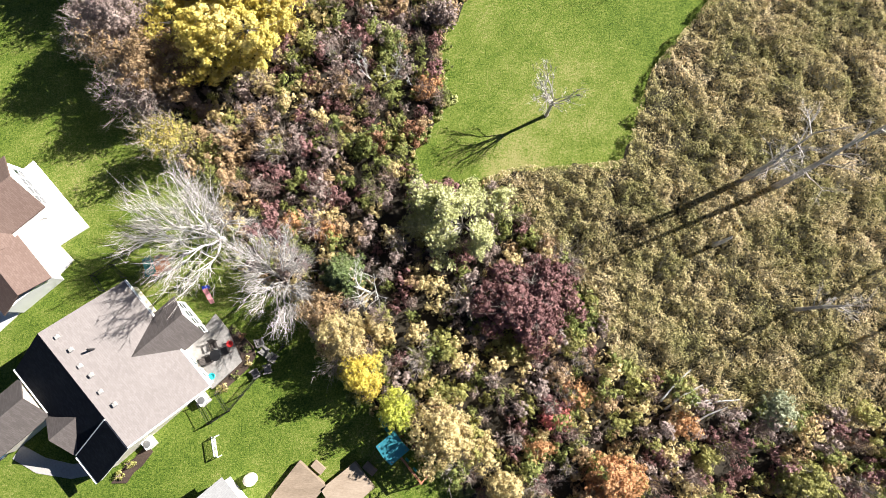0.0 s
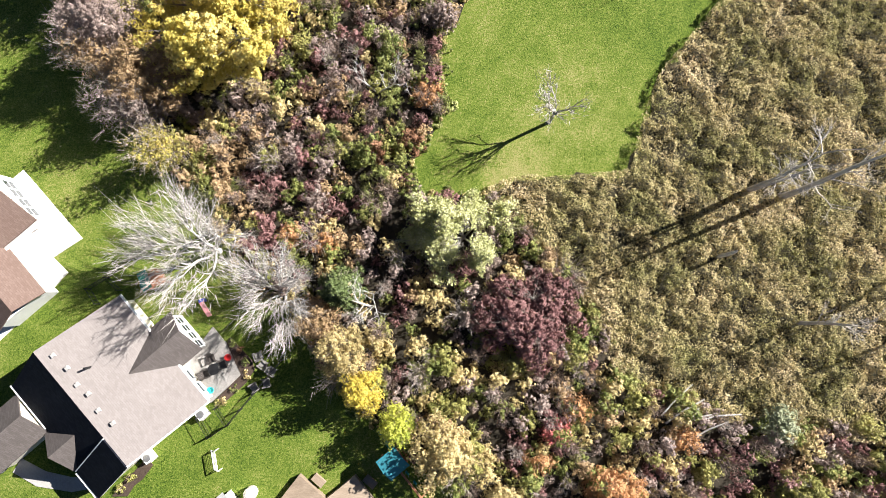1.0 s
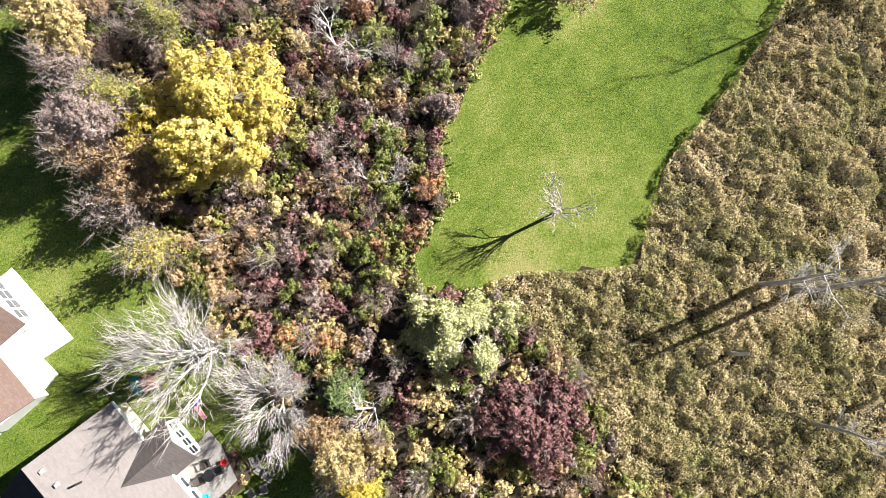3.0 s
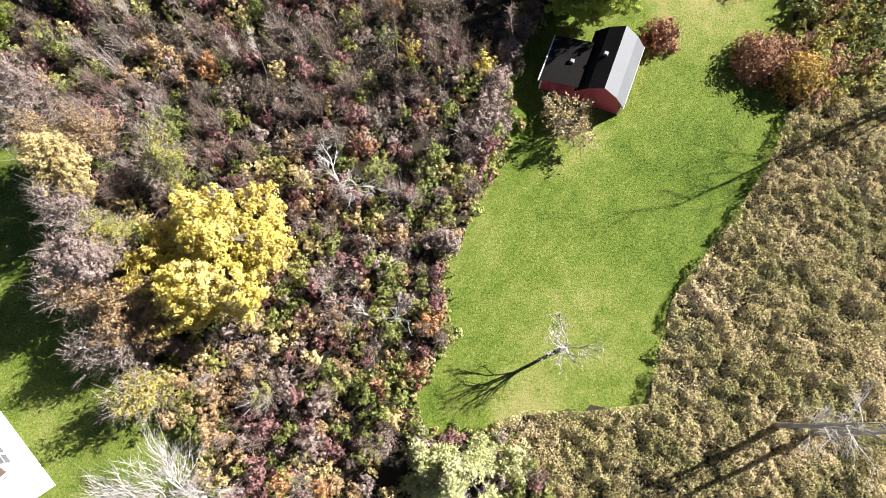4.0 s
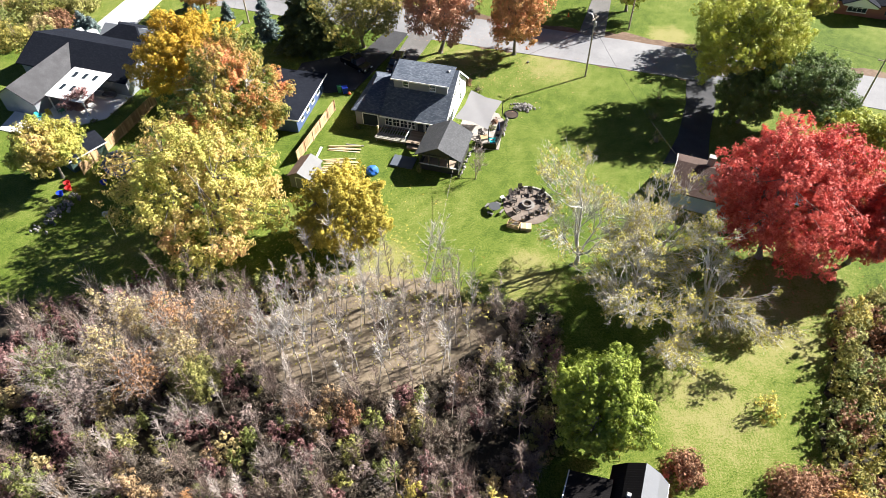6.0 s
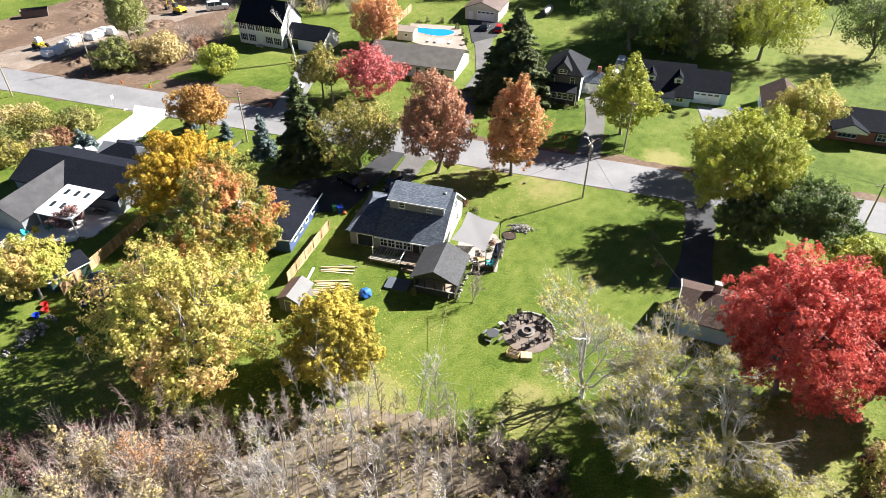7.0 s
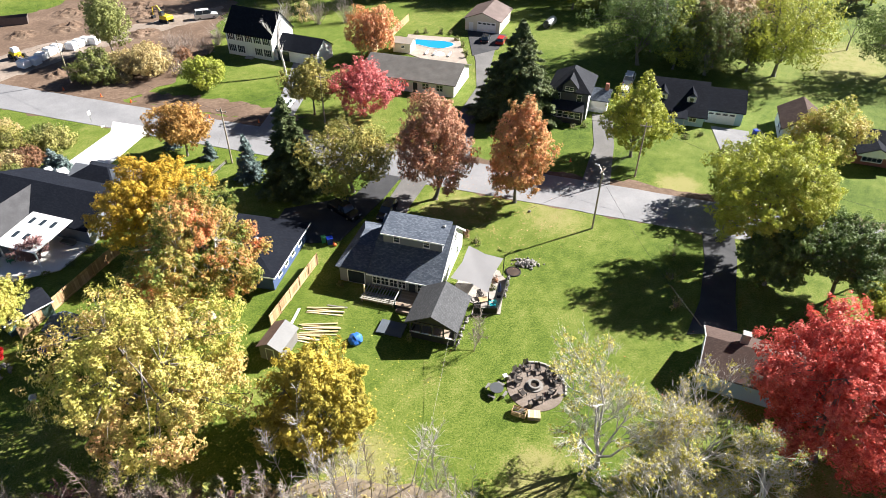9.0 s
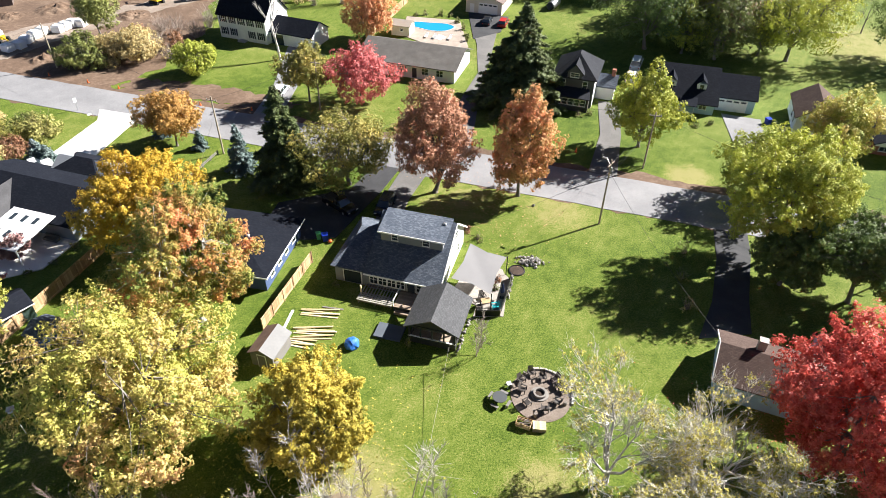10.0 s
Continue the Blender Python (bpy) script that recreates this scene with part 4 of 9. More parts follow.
d = Shape().add([(-8.4, 3.6, 4.0), (-0.5, 3.6, 4.0), (-0.5, 3.6, 6.4), (-8.4, 3.6, 6.4), (-8.4, 7.2, 4.0), (-0.5, 7.2, 4.0), (-0.5, 7.2, 7.1), (-8.4, 7.2, 7.1)],
                [(0, 1, 2, 3), (1, 5, 6, 2), (4, 0, 3, 7), (3, 2, 6, 7)])
dormer = part("dormer", d, GREY_SIDING, house)
part("dormer_roof", Shape().slab([(-8.7, 3.3, 6.48), (-0.15, 3.3, 6.48), (-0.15, 7.3, 7.3), (-8.7, 7.3, 7.3)], 0.14), GREY_ROOF, dormer)
part("fascia", Shape().box(-8.7, -0.15, 3.23, 3.31, 6.28, 6.48), WHITE, dormer)
for u in (-6.6, -2.6):
    window_unit(dormer, u, 3.6, 5.68, 0.75, 0.8, 0, 1)
part("fascia", fascia(-9, 0, -0.4, 2.55), WHITE, house)
part("gable_trim", Shape().slab([(0.36, -0.45, 2.6), (0.42, -0.45, 2.6), (0.42, 7, 7.0), (0.36, 7, 7.0)], 0.28).slab([(0.36, 7, 7.0), (0.42, 7, 7.0), (0.42, 12.4, 2.6), (0.36, 12.4, 2.6)], 0.28), WHITE, house)
part("gable_cladding", Shape().add([(0.03, 0, 0), (0.03, 12, 0), (0.03, 12, 2.7), (0.03, 7, 6.75), (0.03, 0, 2.7)], [(0, 1, 2, 3, 4)]), WHITE_SIDING, house, "white siding of the gable end")
for v, z in ((2.5, 1.5), (9.0, 1.5), (5.6, 4.3), (8.0, 4.3)):
    window_unit(house, 0.04, v, z, 0.9, 1.2, 90, 1)
for i in range(4):
    window_unit(house, -8.2 + i * 1.15, 0, 1.55, 0.95, 1.25, 0, 2)
door_unit(house, -3.4, 0, 0.4, 0.95, 2.05, 0, SHUTTER)
window_unit(house, -2.0, 0, 1.5, 1.3, 1.3, 0, 2)
wing = part("wing", Shape().box(-13.4, -9, 0.25, 10, -0.1, 2.6), GREY_SIDING, house, "grey single-storey wing")
s = Shape()
s.slab([(-13.8, -0.2, 2.6), (-8.9, -0.2, 2.6), (-8.9, 3.4, 3.8), (-12.2, 3.4, 3.8)], 0.14)
s.slab([(-12.2, 3.4, 3.8), (-8.9, 3.4, 3.8), (-8.9, 6.6, 4.2), (-12.2, 6.6, 4.2)], 0.14)
s.slab([(-13.8, 10.4, 2.6), (-13.8, -0.2, 2.6), (-12.2, 3.4, 3.8), (-12.2, 6.6, 4.2)], 0.14)
s.slab([(-8.9, 10.4, 2.6), (-13.8, 10.4, 2.6), (-12.2, 6.6, 4.2), (-8.9, 6.6, 4.2)], 0.14)
part("wing_roof", s, GREY_ROOF, wing)
part("screen_opening", Shape().box(-12.2, -10.0, 0.18, 0.25, 0.15, 2.0), PANE, wing)
part("trim", Shape().box(-12.35, -9.85, 0.2, 0.25, 2.0, 2.12).box(-12.35, -12.2, 0.2, 0.25, 0.1, 2.0).box(-10.0, -9.85, 0.2, 0.25, 0.1, 2.0), WHITE, wing)
roof_vent(house, -1.0, 6.2, 7.0)

# screened garden room with a shingled gable roof
room = thing("screen_room", (3.0, 100.0, 0), -18.4, "dark timber screened garden room with grey shingled gable roof", "pavilion")
r = turned(gable_roof(-7.0, -1.2, -4.1, 1.5, 2.6, -1.3, 4.05, 0.4, 0.14), 90)
part("roof", r, ROOM_ROOF, room)
s = Shape()
for u in (-1.35, 0.0, 1.35, 2.7, 3.95):
    for v in (-7.0, -1.3):
        s.box(u - 0.08, u + 0.08, v - 0.08, v + 0.08, 0, 2.65)
for v in (-5.6, -4.2, -2.8):
    for u in (-1.35, 3.95):
        s.box(u - 0.08, u + 0.08, v - 0.08, v + 0.08, 0, 2.65)
part("post_frame", s, DARK_SIDING, room)
part("knee_wall", Shape().box(-1.4, 4.0, -7.08, -6.98, 0, 0.95).box(-1.42, -1.32, -6.98, -1.3, 0, 0.95).box(3.92, 4.02, -6.98, -1.3, 0, 0.95), DARK_SIDING, room)
part("beam", Shape().box(-1.5, 4.1, -7.1, -6.95, 2.4, 2.66).box(-1.5, -1.35, -6.95, -1.2, 2.4, 2.66).box(3.95, 4.1, -6.95, -1.2, 2.4, 2.66), DARK_SIDING, room)
part("gable_panel", Shape().add([(-1.4, -7.0, 2.66), (4.0, -7.0, 2.66), (1.3, -7.0, 3.98)], [(0, 1, 2)]).add([(-1.4, -6.95, 2.66), (4.0, -6.95, 2.66), (1.3, -6.95, 3.98)], [(2, 1, 0)]), DARK_SIDING, room)
part("floor", Shape().box(-1.4, 4.0, -7.0, -1.2, 0, 0.2), WOOD, room)
part("rail", Shape().box(-1.45, 4.05, -7.12, -6.95, 0.95, 1.02), WHITE, room)

# barn
barn = thing("barn", (10.4, 45.5, 0), -23.0, "small red barn with dark gambrel roof and lean-to", "barn")
out = [(3.4, -0.1), (7.9, -0.1), (7.9, 2.4), (6.95, 3.75), (5.65, 4.85), (4.35, 3.75), (3.4, 2.4)]
n = len(out)
part("wall", Shape().add([(u, 0, z) for u, z in out] + [(u, 6.1, z) for u, z in out], [tuple(range(n)), tuple(range(2 * n - 1, n - 1, -1))] + [(i, n + i, n + (i + 1) % n, (i + 1) % n) for i in range(n)]), RED_BOARD, barn)
part("lean_to", Shape().add([(0, 0, -0.1), (3.4, 0, -0.1), (3.4, 0, 3.05), (0, 0, 2.1), (0, 4.5, -0.1), (3.4, 4.5, -0.1), (3.4, 4.5, 3.05), (0, 4.5, 2.1)],
                            [(0, 1, 2, 3), (7, 6, 5, 4), (3, 2, 6, 7), (4, 0, 3, 7)]), RED_BOARD, barn)
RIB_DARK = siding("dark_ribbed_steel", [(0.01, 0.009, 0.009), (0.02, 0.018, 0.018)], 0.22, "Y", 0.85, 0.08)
# lighter copy of the dark steel: sun sheen put into the colour
RIB_SUNLIT = siding("sunlit_ribbed_steel", [(0.12, 0.125, 0.135), (0.16, 0.165, 0.175)], 0.3, "Y", 0.45)


def roof_strip(p, q, v0, v1, thick=0.07):
    return Shape().slab([(p[0], v0, p[1]), (q[0], v0, q[1]), (q[0], v1, q[1]), (p[0], v1, p[1])], thick)


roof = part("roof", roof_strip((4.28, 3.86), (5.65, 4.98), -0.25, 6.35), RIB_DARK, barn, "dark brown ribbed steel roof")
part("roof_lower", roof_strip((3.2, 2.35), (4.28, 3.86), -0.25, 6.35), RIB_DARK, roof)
# the slopes towards the sun take the lighter copy
part("roof_far", roof_strip((5.65, 4.98), (7.03, 3.86), -0.25, 6.35), RIB_SUNLIT, roof)
part("roof_far_lower", roof_strip((7.03, 3.86), (8.1, 2.3), -0.25, 6.35), RIB_SUNLIT, roof)
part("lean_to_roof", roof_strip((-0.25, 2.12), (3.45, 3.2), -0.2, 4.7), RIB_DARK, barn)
for q in ((-0.3, -0.2, -0.25, 4.7, 1.95, 2.18), (8.02, 8.12, -0.3, 6.4, 2.1, 2.32), (7.85, 8.0, -0.06, 0.06, 0, 2.3), (-0.05, 0.1, -0.06, 0.06, 0, 2.1)):
    part("trim", Shape().box(*q), WHITE, barn)
for q in ((4.75, 3.3, 4.4), (2.1, 2.3, 2.85)):
    roof_vent(barn, *q)

barn.scale = (1, 1, 0.9)

# house with tan roof beside the lawn
house = thing("house", (-29.2, -3.5, 0), -50.4, "large single-storey house with pale tan shingle roof and white trim", "house")
part("wall", gable_walls(-5.9, 5.7, -5.6, 5.7, 2.7, -1.1, 5.7), CREAM_SIDING, house)
s = Shape()
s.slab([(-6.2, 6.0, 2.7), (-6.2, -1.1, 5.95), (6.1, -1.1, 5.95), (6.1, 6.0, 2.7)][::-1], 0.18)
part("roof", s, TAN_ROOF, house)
# slopes turned from the sun: shade painted in with the dark shingles
part("front_roof", Shape().slab([(-6.2, -1.1, 5.95), (-6.2, -6.0, 2.85), (6.1, -6.0, 2.85), (6.1, -1.1, 5.95)], 0.18), DARK_ROOF, house, "roof slope away from the sun, its shade put into dark shingles")
part("fascia", Shape().box(-6.2, 6.1, 6.0, 6.16, 2.5, 2.7), WHITE, house)
part("gable_trim", Shape().slab([(6.1, -6.0, 2.85), (6.22, -6.0, 2.85), (6.22, -1.1, 6.0), (6.1, -1.1, 6.0)], 0.25).slab([(6.1, -1.1, 6.0), (6.22, -1.1, 6.0), (6.22, 6.0, 2.75), (6.1, 6.0, 2.75)], 0.25), WHITE, house)
part("raised_roof", Shape().slab([(3.2, -6.3, 2.95), (6.22, -6.3, 2.95), (6.22, -1.1, 6.2), (3.2, -1.1, 6.2)], 0.3), DARK_ROOF, house, "raised slope with white edge, its shade put into dark shingles")
part("raised_edge", Shape().slab([(3.1, -6.34, 2.93), (3.2, -6.34, 2.93), (3.2, -1.1, 6.2), (3.1, -1.1, 6.2)], 0.2), WHITE, house)
for u, v0, v1 in ((0.97, 2.4, 6.5), (-3.3, 6.4, 12.2)):
    part("front_gable", turned(gable_walls(v0, v1 - 0.4, -1.9, 1.9, 2.5, 0, 4.0), -90, u, 0), CREAM_SIDING, house)
    part("front_gable_roof", turned(gable_roof(v0, v1 - 0.2, -1.95, 1.95, 2.6, 0, 4.15, 0.25), -90, u, 0), TAUPE_ROOF, house)
for q in ((-6.3, -1.4, -6.14, -6.0, 2.68, 2.84), (3.3, 6.2, -6.5, -6.34, 2.72, 2.88)):
    part("gutter", Shape().box(*q), WHITE, house)
part("sun_room", Shape().box(-1.9, 1.6, 5.5, 8.2, -0.1, 2.5), WHITE, house, "white glazed sun room")
part("sun_room_roof", turned(gable_roof(3.0, 8.2, -1.95, 1.95, 2.5, 0, 3.95, 0.25), 90), TAUPE_ROOF, house)
part("sun_room_gable", turned(gable_walls(5.6, 8.18, -1.9, 1.9, 2.5, 0, 3.85, 2.2), 90), WHITE, house)
for i in range(4):
    window_unit(house, -1.3 + i * 0.9, 8.2, 1.5, 0.7, 1.3, 180)
for u in (3.0, 4.5):
    window_unit(house, u, 5.7, 1.5, 1.0, 1.3, 180)
for i, u in enumerate((-5.0, -3.4, -1.8, -0.6, 1.0, 2.6)):
    roof_vent(house, u, -0.2 + 0.25 * (i % 2), 5.6, CONCRETE, 0.17)
part("flue", Shape().tube((-2.4, 1.2, 4.8), (-2.4, 1.2, 5.9), 0.09, 0.09, 8, True), BLACK_METAL, house)
patch("terrace", [(-23.8, -1.3), (-21.2, 2.0), (-18.0, -1.9), (-21.4, -4.9)], 0.16, surface("weathered_paving", [(0.15, 0.14, 0.13), (0.26, 0.245, 0.23), (0.37, 0.35, 0.33)], 0.5, 5.0, 0.9, 0.4), "weathered grey paved terrace", "terrace")

patch("front_walk", [(-38.6, -9.4), (-36.4, -10.6), (-34.0, -11.2), (-31.9, -11.1), (-31.4, -12.1), (-34.0, -12.5), (-37.2, -11.9), (-39.4, -10.6)], 0.07, CONCRETE, "curved concrete walk before the house", "path")

# neighbouring house with white terrace
house = thing("house", (-33.3, 10.5, 0), -50.4, "large house with tan-brown roof and white walls beside a white terrace", "house")
part("wall", Shape().box(-22, -2.2, -12, -5.2, -0.1, 2.8), WHITE_SIDING, house)
part("roof", gable_roof(-22, -2.2, -12, -5.2, 2.8, -8.6, 5.2), ORANGE_ROOF, house)
part("wing", turned(gable_walls(-12, -1.4, 3.2, 8.8, 2.8, 6.0, 4.6), 90), WHITE_SIDING, house)
part("wing_roof", turned(gable_roof(-12, -1.4, 3.2, 8.8, 2.8, 6.0, 4.6), 90), ORANGE_ROOF, house)
part("corner_bay", Shape().box(-2.2, 2.4, -9.5, -4.8, -0.1, 2.6), WHITE_SIDING, house)
part("corner_bay_roof", gable_roof(-2.2, 2.4, -9.5, -4.8, 2.6, -7.1, 3.9, 0.25), ORANGE_ROOF, house)
for i in range(4):
    window_unit(house, -7.6 + i * 1.1, -1.4, 1.5, 0.9, 1.5, 180)
patch("terrace", [(-33.3, 10.5), (-38.9, 17.1), (-46, 11), (-48, 2), (-41.2, 0.9), (-37.2, 4.6), (-34.6, 7.4), (-36.0, 8.8)], 0.16, WHITE_CONCRETE, "broad pale concrete terrace", "terrace")

# house at the bottom with two decks
house = thing("house", (-18.5, -15.0, 0), -50.4, "grey-roofed white house behind timber decks", "house")
part("wall", Shape().box(-2.5, 9, -8, 0.6, -0.1, 2.6), WHITE_SIDING, house)
part("roof", gable_roof(-2.5, 9, -8, 0.6, 2.6, -3.5, 5.0), PALE_GREY_ROOF, house)
for q, w in (([(-15.8, -14.4), (-13.3, -11.4), (-10.9, -13.6), (-13.5, -16.6)], "tan timber deck"), ([(-11.4, -13.9), (-8.3, -11.6), (-6.6, -13.9), (-9.7, -16.4)], "grey-brown timber deck with steps")):
    deck = thing("deck", (0, 0, 0), 0, w + " beside the house", "deck")
    part("platform", Shape().prism(q[::-1] if q[0][0] > q[2][0] else q, -0.1, 0.7), WOOD, deck)
    a, b = Vector(q[1]), Vector(q[2])
    part("step", Shape().box(-0.6, 0.6, -0.35, 0.35, 0, 0.35), WOOD, deck).matrix_local = pose(*(a.lerp(b, 0.5) + Vector((0.45, 0.45))), 0, 0, 0, -42)

# brown-roofed house among trees
house = thing("house", (32.2, 88.4, 0), -25.0, "low house with brown shingle roof and brick chimney", "house")
part("wall", gable_walls(0.3, 13, -3.6, 3.6, 2.6, 0, 4.3), BLUE_SIDING, house)
part("roof", gable_roof(0.3, 13, -3.6, 3.6, 2.6, 0, 4.3), BROWN_ROOF, house)
part("chimney", Shape().box(3.5, 4.3, 0.6, 1.3, 3.2, 5.4).box(3.45, 4.35, 0.55, 1.35, 5.4, 5.5), CONCRETE, house)
part("gable_trim", Shape().slab([(-0.15, -3.9, 2.6), (-0.05, -3.9, 2.6), (-0.05, 0, 4.5), (-0.15, 0, 4.5)], 0.2).slab([(-0.15, 0, 4.5), (-0.05, 0, 4.5), (-0.05, 3.9, 2.6), (-0.15, 3.9, 2.6)], 0.2), WHITE, house)
part("back_wing", gable_walls(10, 16, 2.5, 7.5, 2.4, 5, 3.8), BLUE_SIDING, house)
part("back_wing_roof", gable_roof(10, 16, 2.5, 7.5, 2.4, 5, 3.8), DARK_ROOF, house)

# white colonial
house = thing("house", (-42.2, 186.4, 0), -24.6, "white two-storey colonial house with black roof and dark shutters", "house")
part("wall", gable_walls(0, 12.2, 0, 8.6, 5.2, 4.3, 9.6), WHITE_SIDING, house)
part("roof", gable_roof(0, 12.2, 0, 8.6, 5.2, 4.3, 9.6, 0.3), DARK_ROOF, house)
for i in range(5):
    window_unit(house, 1.4 + i * 2.35, 0, 4.2, 0.95, 1.35, 0, 2, shutters=SHUTTER)
    if i != 2:
        window_unit(house, 1.4 + i * 2.35, 0, 1.6, 0.95, 1.5, 0, 2, shutters=SHUTTER)
door_unit(house, 6.1, 0, 0.3, 1.0, 2.1, 0, WHITE, panels=3)
part("door_step", Shape().box(5.2, 7.0, -1.2, 0, 0, 0.28), CONCRETE, house)
wing = part("garage_wing", gable_walls(12.2, 22.6, 1.2, 8.2, 2.7, 4.7, 4.9), WHITE_SIDING, house)
part("garage_wing_roof", gable_roof(12.4, 22.6, 1.2, 8.2, 2.7, 4.7, 4.9, 0.3), DARK_ROOF, wing)
door_unit(wing, 19.4, 1.2, 0, 4.6, 2.2, 0, WHITE, "garage_door", 4)
part("breezeway_opening", Shape().box(12.6, 15.6, 1.16, 1.2, 0, 2.2), PANE, wing)

# ranch with the pool
house = thing("house", (8.3, 161.0, 0), -20.0, "long low white ranch house with grey shingle roof", "house")
part("wall", gable_walls(-20, 0, 0, 11.2, 2.7, 6.4, 4.6), WHITE_SIDING, house)
part("roof", gable_roof(-20, 0, 0, 11.2, 2.7, 6.4, 4.6, 0.5), surface("weathered_grey_roof", [(0.06, 0.055, 0.05), (0.1, 0.093, 0.085), (0.16, 0.15, 0.14)], 0.4, 8.0, 0.9, 0.3), house)
for u in (-17, -13, -10.5, -6, -3):
    window_unit(house, u, 0, 1.6, 1.3, 1.2, 0, 2)
door_unit(house, -8.2, 0, 0.1, 0.95, 2.1, 0, SHUTTER)

# garage at the end of the long drive
garage = thing("garage", (13.4, 201.9, 0), -21.6, "cream detached garage with rusty brown metal roof", "garage")
part("wall", turned(gable_walls(0, 11.2, -9, 0, 3.0, -4.5, 4.7), 90), CREAM_SIDING, garage)
part("roof", turned(gable_roof(0, 11.2, -9, 0, 3.0, -4.5, 4.7, 0.4), 90), surface("rusty_metal_roof", [(0.07, 0.046, 0.04), (0.115, 0.08, 0.07), (0.18, 0.135, 0.12)], 0.4, 4.0, 0.6, 0.1), garage)
door_unit(garage, 5.6, 0, 0, 4.6, 2.5, 0, WHITE, "garage_door", 4, True)
door_unit(garage, 1.6, 0, 0, 0.95, 2.1, 0, WHITE)

# dark foursquare with a sun porch
house = thing("house", (25.4, 151.2, 0), -21.0, "dark grey two-storey house with hipped roof and white sun porch", "house")
part("wall", Shape().box(0, 7.2, 1.8, 10.6, -0.1, 5.5), SLATE_SIDING, house)
part("roof", hip_roof(0, 7.2, 1.8, 10.6, 5.4, 8.6, 0.5), BLACK_ROOF, house)
part("side_cladding", Shape().box(7.2, 7.24, 1.8, 10.6, 0, 5.4), WHITE_SIDING, house)
part("sun_porch", Shape().box(0.6, 6.8, -0.4, 1.8, -0.1, 2.6), DARK_SIDING, house)
part("sun_porch_roof", Shape().slab([(0.3, -0.8, 2.7), (7.1, -0.8, 2.7), (6.6, 1.9, 3.6), (0.8, 1.9, 3.6)], 0.14), BLACK_ROOF, house)
for i in range(5):
    window_unit(house, 1.5 + i * 1.1, -0.4, 1.7, 0.85, 1.1, 0, 1)
part("attic_dormer", turned(gable_walls(-3.4, -1.2, -4.6, -2.0, 6.5, -3.3, 7.9, 5.4), 90, 0.3, 4.8), SLATE_SIDING, house)
part("attic_dormer_roof", turned(gable_roof(1.4, 5.0, -5.0, -2.2, 6.4, -3.6, 7.9, 0.25), 90), BLACK_ROOF, house)
window_unit(house, 3.6, 1.4, 6.0, 1.5, 0.7, 0, 2)
for u in (1.6, 5.6):
    window_unit(house, u, 1.8, 4.2, 0.8, 1.3, 0, 1)
part("rear_wing", gable_walls(7.2, 10.6, 6.2, 10.6, 2.6, 8.4, 4.0), WHITE_SIDING, house)
part("rear_wing_roof", gable_roof(7.2, 10.6, 6.2, 10.6, 2.6, 8.4, 4.0), GREY_ROOF, house)
part("chimney", Shape().box(9.6, 10.3, 8.0, 8.7, 3.4, 5.2), plain("red_brick", (0.3, 0.12, 0.08)), house)

# light blue cape with a garage
house = thing("house", (44.0, 149.0, 0), -18.0, "light blue cape house with dark roof and white garage door", "house")
part("wall", gable_walls(0, 10.4, 1.2, 12.6, 2.7, 7.2, 6.4), BLUE_SIDING, house)
part("roof", gable_roof(0, 10.4, 0.2, 12.6, 2.5, 7.2, 6.4, 0.4), DARK_ROOF, house)
wing = part("garage_wing", gable_walls(9.6, 17.4, 3.8, 11.6, 2.7, 8.2, 5.2), BLUE_SIDING, house)
part("garage_wing_roof", gable_roof(10.4, 17.4, 3.8, 11.6, 2.7, 8.2, 5.2, 0.35), DARK_ROOF, wing)
door_unit(wing, 13.6, 3.8, 0, 5.0, 2.25, 0, WHITE, "garage_door", 4, True)
for u in (2.4, 7.6):
    dm = part("dormer", Shape().box(u - 0.8, u + 0.8, 2.7, 6.0, 3.0, 5.1), WHITE_SIDING, house)
    part("dormer_roof", turned(gable_roof(2.8, 6.4, -u - 0.7, -u + 0.7, 5.1, -u, 5.8, 0.2, 0.1), 90), DARK_ROOF, dm)
    window_unit(dm, u, 2.7, 4.3, 0.7, 1.1, 0, 1)
for u in (2.0, 8.4):
    window_unit(house, u, 1.2, 1.6, 1.2, 1.3, 0, 2)
part("porch_rail", Shape().box(4.6, 6.8, -1.0, -0.92, 0.9, 1.0).box(4.6, 6.8, -1.0, -0.92, 0.15, 0.22).box(4.6, 4.7, -1.0, -0.9, 0, 2.5).box(6.7, 6.8, -1.0, -0.9, 0, 2.5), WHITE, house)
part("porch_roof", Shape().slab([(4.2, -1.4, 2.5), (7.2, -1.4, 2.5), (7.2, 1.3, 3.2), (4.2, 1.3, 3.2)], 0.14), DARK_ROOF, house)

# small white house and brick ranch across the road
house = thing("house", (66.0, 140.6, 0), -21.0, "small white house with grey-brown roof, partly behind a tree", "house")
part("wall", turned(gable_walls(0, 9.5, -7, 0, 2.9, -3.5, 5.2), 90), WHITE_SIDING, house)
part("roof", turned(gable_roof(0, 9.5, -7, 0, 2.9, -3.5, 5.2), 90), BROWN_ROOF, house)
for v in (2.0, 4.5):
    window_unit(house, 0, v, 1.6, 0.9, 1.2, -90)
for u in (1.8, 5.0):
    window_unit(house, u, 0, 1.6, 1.0, 1.2, 0)
house = thing("house", (74.8, 133.4, 0), -21.0, "red-brick ranch house with white gable porch and dark roof", "house")
part("wall", gable_walls(0, 18, 0, 8.5, 2.7, 4.2, 4.7), plain("red_brick_wall", (0.27, 0.1, 0.07)), house)
part("roof", gable_roof(0, 18, 0, 8.5, 2.7, 4.2, 4.7, 0.5), DARK_ROOF, house)
